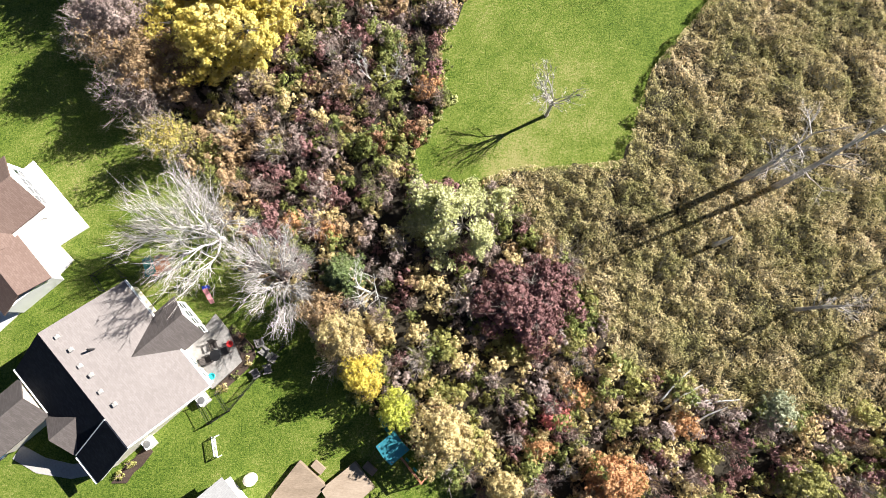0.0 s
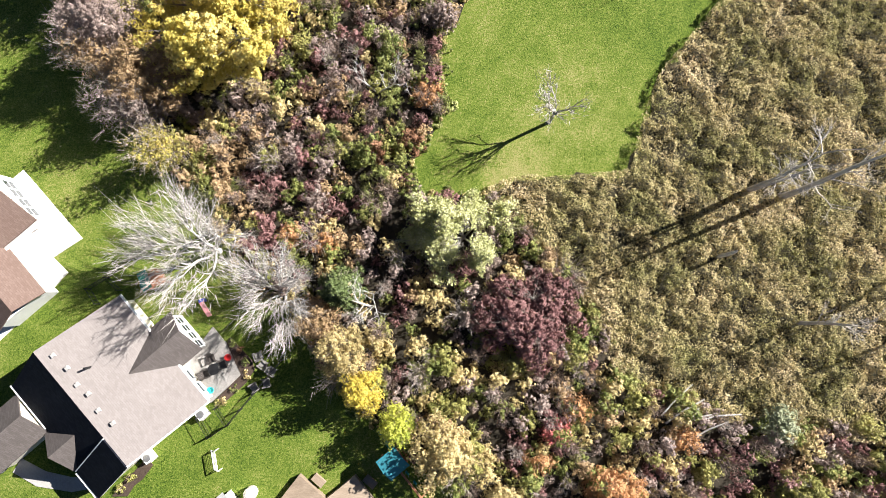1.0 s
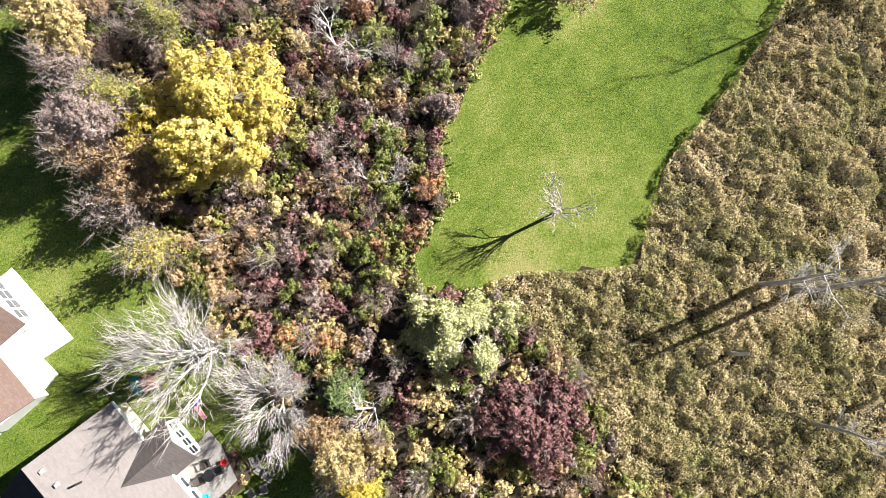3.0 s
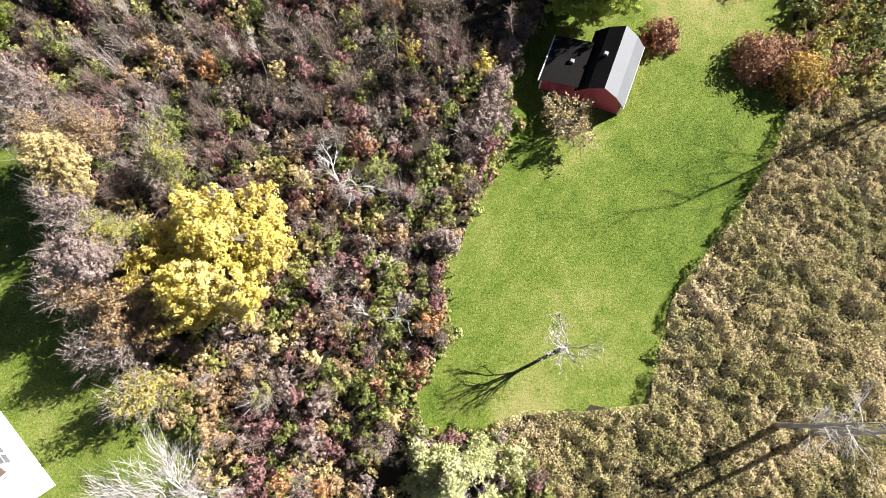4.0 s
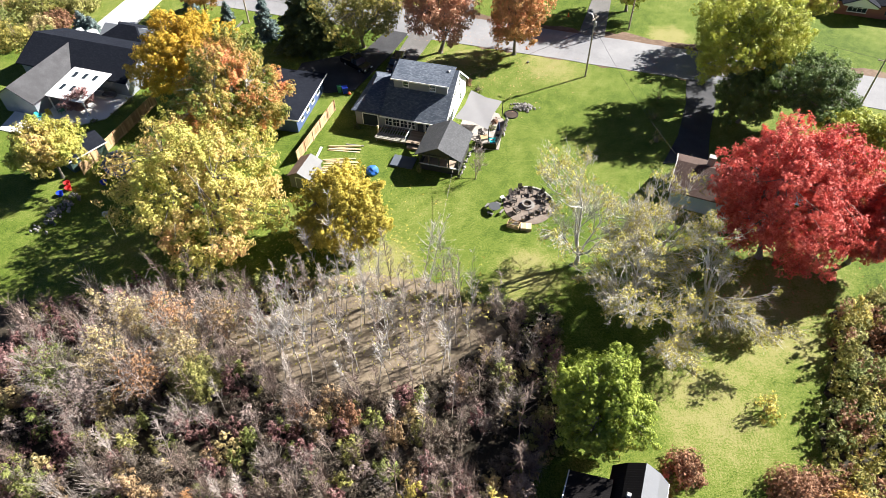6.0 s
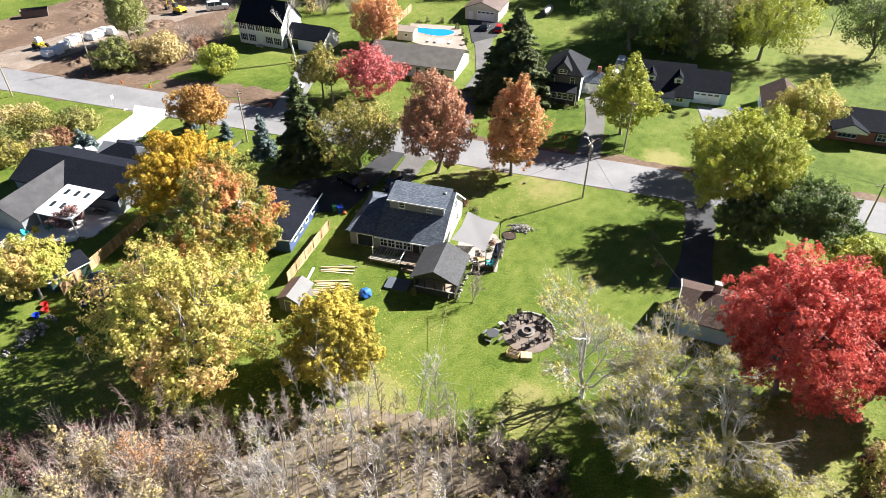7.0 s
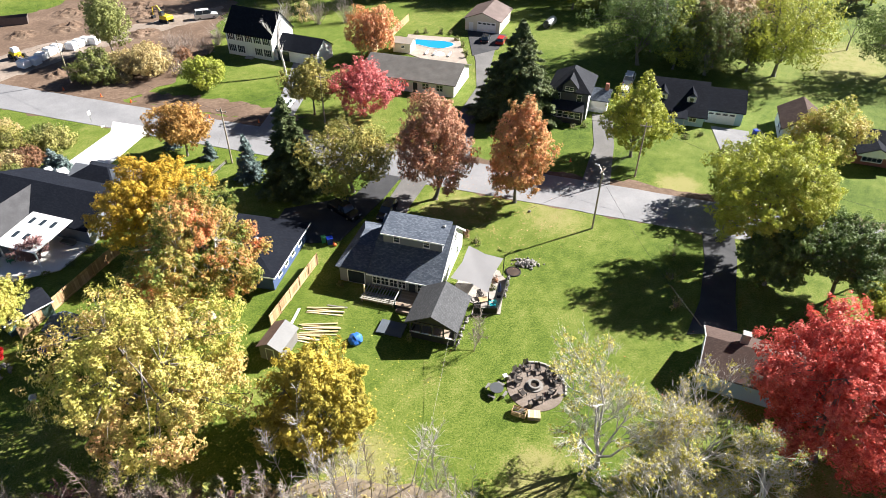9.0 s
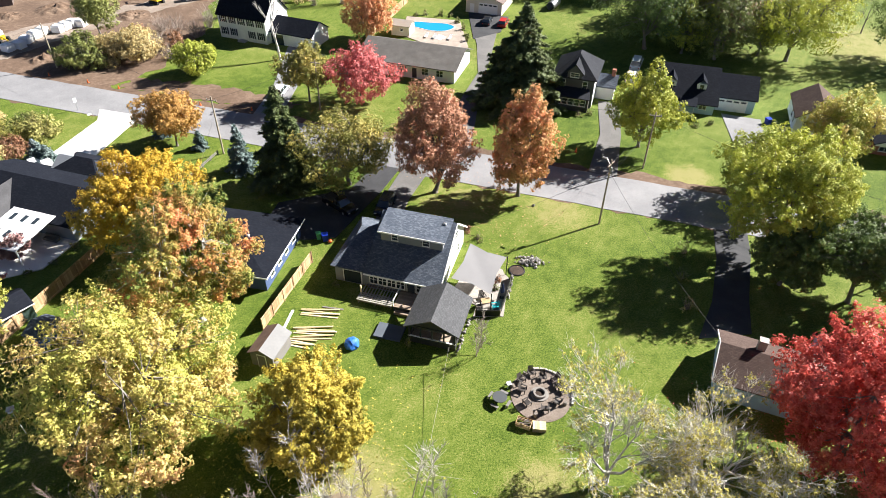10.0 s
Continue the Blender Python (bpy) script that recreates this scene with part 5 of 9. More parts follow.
part("porch_gable", turned(gable_walls(-1.6, 4.0, -6.2, -0.6, 2.6, -3.4, 3.9, 2.3), 90), WHITE_SIDING, house)
part("porch_gable_roof", turned(gable_roof(-1.6, 4.0, -6.2, -0.6, 2.6, -3.4, 3.9, 0.25), 90), DARK_ROOF, house)
window_unit(house, 3.4, 0, 1.5, 3.0, 1.5, 0, 4)
for u in (9.0, 13.0):
    window_unit(house, u, 0, 1.5, 1.4, 1.3, 0, 2, shutters=SHUTTER)

# dark blue low house on the far side of the fence
house = thing("house", (-17.9, 102.6, 0), -14.0, "low dark blue house with nearly flat black roof and white trim", "house")
part("wall", Shape().box(-12, 0, 0, 11.2, -0.1, 2.6), NAVY_SIDING, house)
part("roof", hip_roof(-12, 0, 0, 11.2, 2.6, 3.5, 0.6), DARK_ROOF, house)
part("fascia", Shape().box(0.6, 0.66, -0.6, 11.8, 2.42, 2.62).box(-12.6, 0.66, -0.66, -0.6, 2.42, 2.62), WHITE, house)
for v in (2.0, 4.2, 6.4, 8.8):
    window_unit(house, 0, v, 1.5, 1.0, 1.2, 90)
for u in (-3, -6):
    window_unit(house, u, 0, 1.5, 1.0, 1.2, 0)
roof_vent(house, -4.5, 5.6, 3.5)

# grey house with the white patio roof
house = thing("house", (-53.0, 118.6, 0), -20.0, "sprawling house with charcoal shingle roofs and white trim", "house")
part("wall", gable_walls(-10, 9.5, -2.5, 8, 2.8, 2.6, 5.0), GREY_SIDING, house)
part("roof", gable_roof(-10, 9.5, -2.5, 8, 2.8, 2.6, 5.0, 0.5), DARK_ROOF, house)
part("wing", turned(gable_walls(-11, 2.0, 0.2, 6.4, 2.8, 3.3, 4.7), 90), GREY_SIDING, house)
part("wing_roof", turned(gable_roof(-11, 2.6, 0.2, 6.4, 2.8, 3.3, 4.7, 0.5), 90), surface("charcoal_roof", [(0.03, 0.03, 0.032), (0.052, 0.052, 0.056), (0.085, 0.085, 0.09)], 0.5, 9.0, 0.85, 0.3), house)
part("garage_wing", gable_walls(-3, 6, 7, 13, 2.6, 10, 4.2), GREY_SIDING, house)
part("garage_wing_roof", hip_roof(-3, 6, 7, 13, 2.6, 4.4), DARK_ROOF, house)
roof = thing("patio_cover", (-53.0, 118.6, 0), -20.0, "white patio roof with skylights on slim posts", "pavilion")
part("roof_panel", Shape().slab([(0.2, -9.0, 2.7), (7.0, -9.0, 2.7), (7.0, -2.0, 3.35), (0.2, -2.0, 3.35)], 0.12), WHITE, roof)
for u in (1.6, 3.4, 5.2):
    for v in (-6.6, -3.6):
        z = 3.35 + (v + 2) * 0.65 / 7
        part("skylight", Shape().slab([(u - 0.3, v - 0.6, z - 0.02), (u + 0.3, v - 0.6, z - 0.02), (u + 0.3, v + 0.6, z + 0.1), (u - 0.3, v + 0.6, z + 0.1)], 0.05), PANE, roof)
for u in (0.5, 6.7):
    part("post", Shape().box(u - 0.08, u + 0.08, -8.8, -8.64, 0, 2.65), WHITE, roof)
patch("terrace", [(-62, 105.5), (-56.5, 103.5), (-47, 107.4), (-44.6, 113.6), (-54, 117), (-61, 113)], 0.12, WHITE_CONCRETE, "pale concrete terrace under a white roof", "terrace")

# ---- plants ----
L_YELLOW = foliage("yellow_leaves", [(0.34, 0.28, 0.06), (0.56, 0.46, 0.09), (0.7, 0.58, 0.16), (0.78, 0.66, 0.28)], 0.3, 0.6)
L_PALEMAPLE = foliage("yellow_pink_leaves", [(0.15, 0.21, 0.035), (0.32, 0.37, 0.07), (0.54, 0.5, 0.12), (0.65, 0.49, 0.18), (0.69, 0.38, 0.21)], 0.22, 0.6)
L_GOLD = foliage("gold_leaves", [(0.24, 0.21, 0.035), (0.5, 0.4, 0.065), (0.74, 0.57, 0.13)], 0.3, 0.5, gain=1.15)
L_REDGREEN = foliage("red_green_leaves", [(0.07, 0.12, 0.022), (0.15, 0.21, 0.04), (0.36, 0.3, 0.075), (0.7, 0.3, 0.13), (0.78, 0.22, 0.13)], 0.2, 0.65, gain=1.1)
L_ORANGE = foliage("orange_leaves", [(0.34, 0.25, 0.03), (0.56, 0.38, 0.045), (0.68, 0.46, 0.08)], 0.3, gain=1.15)
L_RED = foliage("red_leaves", [(0.34, 0.045, 0.035), (0.68, 0.12, 0.09), (0.88, 0.3, 0.24)], 0.35)
L_PINK = foliage("crimson_leaves", [(0.42, 0.08, 0.09), (0.7, 0.2, 0.19), (0.86, 0.38, 0.34)], 0.4)
L_RUST = foliage("rust_leaves", [(0.18, 0.12, 0.05), (0.36, 0.19, 0.11), (0.5, 0.26, 0.165), (0.6, 0.38, 0.24)], 0.3, gain=1.25)
L_SALMON = foliage("salmon_leaves", [(0.2, 0.19, 0.06), (0.46, 0.25, 0.1), (0.58, 0.28, 0.15), (0.62, 0.44, 0.22)], 0.3, gain=1.4)
L_CORAL = foliage("dull_orange_leaves", [(0.28, 0.15, 0.06), (0.55, 0.29, 0.13), (0.74, 0.45, 0.23)], 0.3)
L_GREEN = foliage("bright_green_leaves", [(0.11, 0.17, 0.02), (0.24, 0.31, 0.04), (0.42, 0.47, 0.08)], 0.4)
L_YGREEN = foliage("yellow_green_leaves", [(0.11, 0.14, 0.025), (0.25, 0.28, 0.04), (0.42, 0.4, 0.07)], 0.3, gain=1.5)
L_OLIVE = foliage("olive_leaves", [(0.06, 0.08, 0.022), (0.14, 0.165, 0.045), (0.27, 0.265, 0.08)], 0.4, gain=1.3)
L_DARK = foliage("dark_green_leaves", [(0.035, 0.058, 0.018), (0.085, 0.125, 0.033), (0.16, 0.2, 0.06)], 0.4, gain=1.6)
L_NEEDLE = foliage("dark_needles", [(0.024, 0.036, 0.012), (0.06, 0.08, 0.026), (0.12, 0.145, 0.05)], 0.5, glow=0.1, gain=1.7)
L_BLUE = foliage("blue_needles", [(0.07, 0.11, 0.1), (0.14, 0.2, 0.19), (0.24, 0.3, 0.29)], 0.5, glow=0.1)
L_BURGUNDY = foliage("burgundy_leaves", [(0.12, 0.06, 0.06), (0.26, 0.13, 0.125), (0.46, 0.29, 0.265)], 0.3)
L_BROWN = foliage("brown_leaves", [(0.13, 0.09, 0.05), (0.27, 0.185, 0.1), (0.45, 0.32, 0.18)], 0.3, gain=1.35)
L_TAN = foliage("tan_leaves", [(0.248, 0.202, 0.0854), (0.466, 0.373, 0.171), (0.683, 0.559, 0.296)], 0.3, gain=1.15)
L_PALE = foliage("pale_green_leaves", [(0.16, 0.18, 0.05), (0.28, 0.3, 0.1), (0.42, 0.42, 0.18)], 0.3, gain=1.3)
L_AMBER = foliage("amber_leaves", [(0.2, 0.16, 0.04), (0.42, 0.28, 0.07), (0.6, 0.36, 0.12)], 0.4, gain=1.35)
L_DULLYELLOW = foliage("dull_yellow_leaves", [(0.15, 0.16, 0.045), (0.34, 0.33, 0.1), (0.56, 0.5, 0.2)], 0.3)
L_SAGE = foliage("sage_green_leaves", [(0.2, 0.23, 0.13), (0.35, 0.38, 0.24), (0.5, 0.52, 0.36)], 0.4)
L_PALETREE = foliage("pale_dry_green_leaves", [(0.2, 0.22, 0.07), (0.42, 0.43, 0.19), (0.66, 0.64, 0.38)], 0.4, 0.4, cell=10.0, gain=1.25)
L_MAUVE = foliage("mauve_grey_leaves", [(0.14, 0.105, 0.09), (0.28, 0.215, 0.19), (0.44, 0.35, 0.31)], 0.3, gain=1.1)
L_RUSSET = foliage("russet_leaves", [(0.14, 0.075, 0.045), (0.31, 0.16, 0.09), (0.48, 0.27, 0.16)], 0.3)
L_OLIVEGOLD = foliage("olive_gold_leaves", [(0.09, 0.11, 0.025), (0.2, 0.21, 0.05), (0.4, 0.35, 0.09), (0.6, 0.46, 0.12)], 0.25, 0.5)
L_TANORANGE = foliage("tan_orange_leaves", [(0.3, 0.17, 0.05), (0.55, 0.32, 0.09), (0.72, 0.46, 0.16)], 0.3)
L_DULL = foliage("dull_brown_leaves", [(0.075, 0.06, 0.045), (0.18, 0.145, 0.11), (0.32, 0.265, 0.215)], 0.3, cover=0.52)
L_SYCAMORE = foliage("sycamore_leaves", [(0.2, 0.2, 0.045), (0.46, 0.41, 0.09), (0.7, 0.6, 0.18)], 0.25, 0.4, 0.35, 0.2, 9.0, 0.6)
L_MEADOW = foliage("dry_meadow_plants", [(0.08, 0.085, 0.028), (0.18, 0.17, 0.066), (0.3, 0.25, 0.13), (0.42, 0.345, 0.23)], 0.22, 0.6, 0.3, 0.25, 11.0, 0.62, 1.85)

# single trees: name, place, height, crown radius, leaves, words, where the crown begins, trunk
TREES = [
    ("maple_tree", (-25.0, 82.6), 15.2, 9.0, L_PALEMAPLE, "broad maple turning from green to yellow and pink", 0.04, 0.42),
    ("maple_tree", (-9.4, 79.8), 10.5, 5.8, L_GOLD, "small rounded maple with golden yellow leaves", 0.04, 0.2),
    ("maple_tree", (-24.7, 97.8), 16.5, 7.4, L_REDGREEN, "dense maple with red-tipped green leaves and pale forked trunk", 0.14, 0.42),
    ("maple_tree", (-34.4, 111.4), 13.5, 6.8, L_ORANGE, "maple with glowing orange-yellow leaves", 0.2, 0.28),
    ("maple_tree", (39.2, 75.6), 18.0, 7.7, L_RED, "large maple with scarlet autumn leaves", 0.06, 0.4),
    ("maple_tree", (49.2, 74.2), 13.5, 4.8, L_RED, "smaller scarlet maple beside a larger one", 0.08, 0.25),
    ("tree", (15.4, 54.2), 10.0, 4.4, L_GREEN, "round bright green tree beside the barn", 0.05, 0.24),
    ("tree", (-9.5, 126.0), 12.0, 7.2, L_OLIVEGOLD, "spreading tree with olive and yellow leaves", 0.16, 0.3),
    ("maple_tree", (3.4, 123.6), 17.5, 5.8, L_RUST, "tall maple with rust-brown and russet leaves", 0.08, 0.35),
    ("maple_tree", (15.7, 122.4), 17.5, 4.8, L_SALMON, "upright maple with orange-pink leaves", 0.05, 0.3),
    ("maple_tree", (-9.4, 153.6), 10.0, 6.6, L_PINK, "spreading tree with crimson-pink leaves", 0.18, 0.22),
    ("tree", (-18.8, 154.0), 10.5, 5.0, L_OLIVEGOLD, "tree with dull gold leaves", 0.25, 0.2),
    ("tree", (-9.3, 184.0), 11.0, 5.4, L_SALMON, "orange autumn tree beside a plank fence", 0.15, 0.2),
    ("tree", (37.7, 136.2), 13.5, 5.4, L_YGREEN, "upright yellow-green tree by a utility pole", 0.15, 0.26),
    ("tree", (50.3, 121.2), 11.0, 6.2, L_YGREEN, "broad yellow-green tree beside the road", 0.15, 0.28),
    ("tree", (47.0, 107.4), 17.5, 7.2, L_YGREEN, "tall loose yellow-green tree beside the road", 0.2, 0.3),
    ("tree", (67.7, 131.0), 11.5, 5.6, L_PALEMAPLE, "yellow tree with orange tips across the road", 0.2, 0.22),
    ("tree", (46.0, 101.8), 8.0, 4.6, L_DARK, "dark green tree beside the black drive", 0.15, 0.22),
    ("tree", (53.0, 98.4), 12.0, 6.2, L_DARK, "sparse dark green tree with visible limbs", 0.25, 0.28),
    ("tree", (55.4, 89.6), 10.0, 4.4, L_YGREEN, "yellowish tree beside a brown-roofed house", 0.2, 0.2),
    ("maple_tree", (-38.6, 138.2), 9.5, 5.2, L_TANORANGE, "small maple with thin tan-orange leaves", 0.22, 0.18),
    ("tree", (-18.2, 28.2), 10.5, 6.0, L_YELLOW, "broad tree with bright yellow leaves amid the thicket", 0.12, 0.3),
    ("tree", (7.6, 2.2), 4.6, 4.4, L_BURGUNDY, "low spreading tree with burgundy leaves", 0.1, 0.16),
    ("tree", (-48.6, 94.2), 9.0, 4.4, L_PALEMAPLE, "half-bare yellowing tree beside a dark shed", 0.2, 0.2),
    ("tree", (-68.0, 185.8), 14.5, 4.6, L_PALE, "tall thin-leaved poplar at a building site", 0.15, 0.2),
    ("tree", (-42.1, 166.6), 7.0, 4.4, L_YGREEN, "bushy yellow-green tree on a front lawn", 0.08, 0.16),
    ("tree", (-65.6, 170.9), 6.4, 4.8, L_OLIVE, "low bushy green tree beside the road", 0.06, 0.14),
    ("tree", (-57.6, 174.2), 6.6, 5.4, L_TAN, "scrubby half-bare tree beside the road", 0.06, 0.14),
    ("tree", (50.8, 178.0), 17.0, 10.0, L_DARK, "large dark green oak behind the houses", 0.15, 0.4),
    ("tree", (64.0, 172.0), 16.5, 8.0, L_OLIVE, "large olive-green tree behind the houses", 0.15, 0.35),
    ("tree", (79.0, 171.0), 18.0, 11.0, L_YGREEN, "wide yellow-green tree behind the houses", 0.15, 0.4),
    ("tree", (104.0, 170.0), 17.0, 9.0, L_DARK, "dark green oak on a lawn", 0.15, 0.4),
]
for i, (name, at, h, r, m, words, base, trunk) in enumerate(TREES):
    near = at[1] < 116
    space = min(0.85, max(0.55, r * 0.085)) if near else min(1.1, max(0.7, r * 0.13))
    broadleaf(name, at, h, r, m, words, base, 0.24 if near else 0.33, space, 36 if near else 22, trunk, PALE_BARK if "pale" in words else BARK, 11 + i, 0.34 if "upright" in words or "rust-brown" in words else 0.0)

conifer("spruce", (-18.8, 126.6), 15.8, 5.2, L_NEEDLE, "tall dark green spruce", 3, 0.03, 34, 0.42)
conifer("spruce", (20.0, 153.6), 18.0, 9.6, L_NEEDLE, "broad dark green spruce with drooping boughs", 4, 0.04, 34, 0.5, 0.32)
conifer("blue_spruce", (-26.4, 130.6), 7.8, 2.3, L_BLUE, "small conical blue spruce", 5, 0.02, 20, 0.26)
conifer("blue_spruce", (-59.4, 134.8), 3.4, 2.0, L_BLUE, "low bushy blue spruce beside the pale drive", 6, 0.0, 12, 0.26)
conifer("blue_spruce", (-57.4, 133.9), 2.8, 1.7, L_BLUE, "low bushy blue spruce beside the pale drive", 7, 0.0, 11, 0.26)
conifer("pine", (-9.0, 5.0), 6.5, 2.4, L_NEEDLE, "dark green pine in the thicket", 8, 0.02, 14, 0.28, 0.1)
for k, (x, y) in enumerate(((-34.6, 137.4), (-42.0, 141.4))):
    conifer("spruce", (x, y), 3.0, 1.4, L_BLUE, "small grey-green spruce in a mulch bed", 20 + k, 0.0, 11, 0.24)

# bare trees
limb_tree("bare_tree", (-20.6, 9.0), 11.5, 5.0, PALE_BARK, "pale leafless tree spreading over the lawn", 0.24, 7, 3, 0.55, 0.02, 5, base=0.08, fine=3, fine_len=1.0, kids=6, stout=0.024, twig=GREY_TWIG, thin=0.018)
limb_tree("bare_tree", (-14.4, 4.8), 8.5, 3.6, PALE_BARK, "pale leafless tree with fine twigs", 0.2, 7, 3, 0.55, 0.02, 6, base=0.08, fine=3, fine_len=0.9, kids=6, stout=0.024, twig=GREY_TWIG, thin=0.018)
bare_tree("dead_tree", (-6.4, 3.4), 6.5, PALE_BARK, "bleached dead tree with broken limbs", 0.2, 2, 3, 0.9, 0.0, 0.25, 7)
limb_tree("bare_tree", (10.5, 20.3), 6.2, 1.0, GREY_TWIG, "young leafless tree standing on the lawn", 0.16, 6, 2, 0.38, 0.02, 8, base=0.5, fine=4, fine_len=0.45, kids=6, thin=0.018)
snag("dead_tree", (31.7, 12.5), 17.0, (0.02, 0.02), "tall bleached dead tree in the meadow", 0.32, 9, 9)
snag("dead_tree", (28.6, 13.2), 13.0, (0.03, 0.06), "tall forked bleached dead tree in the meadow", 0.28, 12, 10, 1)
snag("dead_tree", (32.3, 0.9), 10.0, (0.08, -0.04), "bleached dead tree with crooked limbs in the meadow", 0.22, 12, 12)
snag("dead_tree", (44.0, 6.0), 13.0, (0.0, 0.0), "bleached dead tree at the meadow's far side", 0.24, 8, 17)
snag("dead_tree", (47.6, 43.6), 19.0, (0.0, 0.0), "tall bare tree at the hedge's end", 0.26, 9, 19)
snag("dead_tree", (50.2, 44.4), 19.0, (0.02, 0.0), "tall forked bare tree at the hedge's end", 0.26, 9, 23, 1)
snag("dead_tree", (44.5, 0.6), 12.0, (0.0, 0.03), "bleached dead tree at the meadow's far side", 0.24, 8, 18)
bare_tree("dead_tree", (-8.7, 36.0), 6.5, PALE_BARK, "bleached dead tree amid brown thicket", 0.18, 2, 4, 0.9, -0.02, 0.2, 13)
bare_tree("dead_tree", (-5.6, 23.6), 7.0, PALE_BARK, "thin leafless tree in dark undergrowth", 0.13, 2, 3, 0.5, 0.06, 0.1, 14)
bare_tree("bare_tree", (-27.2, 173.4), 15.0, PALE_BARK, "tall leafless tree before the white house", 0.3, 1, 3, 0.4, 0.12, 0.02, 15)
bare_tree("bare_tree", (104.0, 186.3), 9.0, BARK, "leafless tree on a pale lawn", 0.2, 1, 3, 0.7, 0.06, 0.02, 16)
stub = thing("dead_tree", (25.6, 7.2, 0), 20, "broken grey dead trunk standing in the meadow", "tree")
part("stem", Shape().tube((0, 0, -0.1), (0.1, 0, 1.8), 0.22, 0.18, 8).tube((0.1, 0, 1.8), (0.3, 0.1, 3.2), 0.18, 0.12, 8).tube((0.3, 0.1, 3.2), (0.42, 0.2, 3.5), 0.12, 0.03, 6), PALE_BARK, stub)

# trees along the thicket's edge over the neighbouring lawns
for k, (x, y, h) in enumerate(((-27.0, 22.0, 7.5), (-30.4, 26.0, 8.0), (-28.0, 31.0, 8.5), (-32.0, 34.0, 8.0), (-34.6, 40.0, 8.5), (-24.6, 18.0, 7.0), (-36.6, 44.5, 9.0), (-30.5, 40.5, 9.0), (-24.0, 38.0, 8.0))):
    twiggy_tree("bare_tree", (x, y), h, 2.4, TWIG, "half-bare pale-twigged tree at the thicket's edge", 0.15, 5, 0.9, 0.08, 0.016, 500 + k, "trees at the thicket's edge", (L_MAUVE, L_BROWN, L_OLIVEGOLD)[k % 3], 22, 0.2)
for k, (x, y, h, r, m, w) in enumerate(((-9.0, -0.4, 5.6, 2.3, L_TAN, "tan-leaved"), (-7.2, -4.0, 6.0, 2.0, L_GOLD, "golden-leaved"), (-4.2, -7.0, 5.0, 1.9, L_YGREEN, "yellow-green"), (-0.2, -9.2, 6.0, 2.8, L_TAN, "tan-leaved"), (-11.2, 2.6, 5.0, 2.0, L_BROWN, "brown-leaved"),
                                        (-29.0, 29.0, 9.5, 3.0, L_MAUVE, "mauve-leaved"), (-32.0, 37.4, 9.5, 3.0, L_TAN, "tan-leaved"), (-25.0, 24.4, 9.0, 3.2, L_BROWN, "brown-leaved"))):
    broadleaf("tree", (x, y), h, r, m, w + " small tree at the lawn's edge", 0.15, 0.17, 0.45, 24, 0.1, BARK, 540 + k)

limb_tree("tree", (2.1, 9.6), 7.0, 5.6, GREY_TWIG, "loose pale green tree at the lawn's end", 0.16, 8, 3, 0.65, 0.02, 31, L_PALETREE, 16, 0.2, 0.08, keep=1.2, fine=2, fine_len=0.5, kids=7)

# taller half-bare trees of the deep thicket
for k, (x, y, h, r, m, w) in enumerate(((-31.6, 62.4, 8.0, 2.6, L_TAN, "tan-leaved"), (-27.6, 60.0, 7.5, 2.6, L_CORAL, "orange-brown"), (-23.8, 62.6, 8.5, 2.8, L_TAN, "tan-leaved"), (-20.4, 66.0, 8.0, 2.4, L_BROWN, "brown-leaved"), (-33.0, 58.0, 7.0, 2.4, L_MAUVE, "mauve-grey"),
                                        (-25.6, 66.0, 8.5, 2.6, L_CORAL, "orange-brown"), (-30.0, 66.6, 8.0, 2.6, L_TAN, "tan-leaved"), (-36.0, 60.6, 7.5, 2.6, L_OLIVE, "olive"))):
    twiggy_tree("bare_tree", (x, y), h, r, TWIG, w + " half-bare tree of the deep thicket", 0.15, 7, 0.9, 0.09, 0.02, 580 + k, "trees of the deep thicket", m, 12, 0.2)
broadleaf("tree", (-22.6, 60.4), 5.4, 2.6, L_DULLYELLOW, "bushy yellow-green tree in the thicket", 0.05, 0.2, 0.5, 26, 0.1, BARK, 590)

# half-bare sycamores between lawn and clearing
for k, (x, y, h, r, nb) in enumerate(((17.6, 75.6, 15.5, 6.0, 5), (24.6, 73.2, 16.5, 6.4, 6), (21.6, 66.4, 13.5, 6.6, 6), (29.8, 66.8, 13.0, 6.0, 5), (24.4, 61.6, 9.5, 4.8, 4))):
    limb_tree("sycamore", (x, y), h, r, PALE_BARK, "half-bare sycamore with pale limbs and scattered yellow leaves", 0.26, nb, 4, 0.7, 0.05, 121 + k, L_SYCAMORE, 7, 0.24, 0.1, keep=0.3, fine=4, fine_len=0.6, kids=5, stout=0.024, twig=LACE_TWIG, thin=0.015)

# thicket
rng = np.random.default_rng(5)
leafy = [shrub_arrays(rng, 1.45, r_h, 340, 0.2, 0)[0] for r_h in (2.0, 2.4, 2.8, 3.2, 3.6, 4.2)]
bare = [twig_arrays(rng, 1.2, r_h, 56, 0.02) for r_h in (2.6, 3.2, 3.8, 4.6, 5.4)]
spots = scatter(THICKET, 3000, rng, 0.9)
spots = spots[(spots[:, 0] < 44) & (spots[:, 1] > -20) & (spots[:, 0] > -44)]
spots = spots[~inside(spots, GROVE_AREA)]
for x, y, r in ((-18.2, 28.2, 3.0), (1.8, 9.6, 2.0), (7.6, 2.2, 2.2)):
    spots = spots[np.hypot(spots[:, 0] - x, spots[:, 1] - y) > r]
pick = []
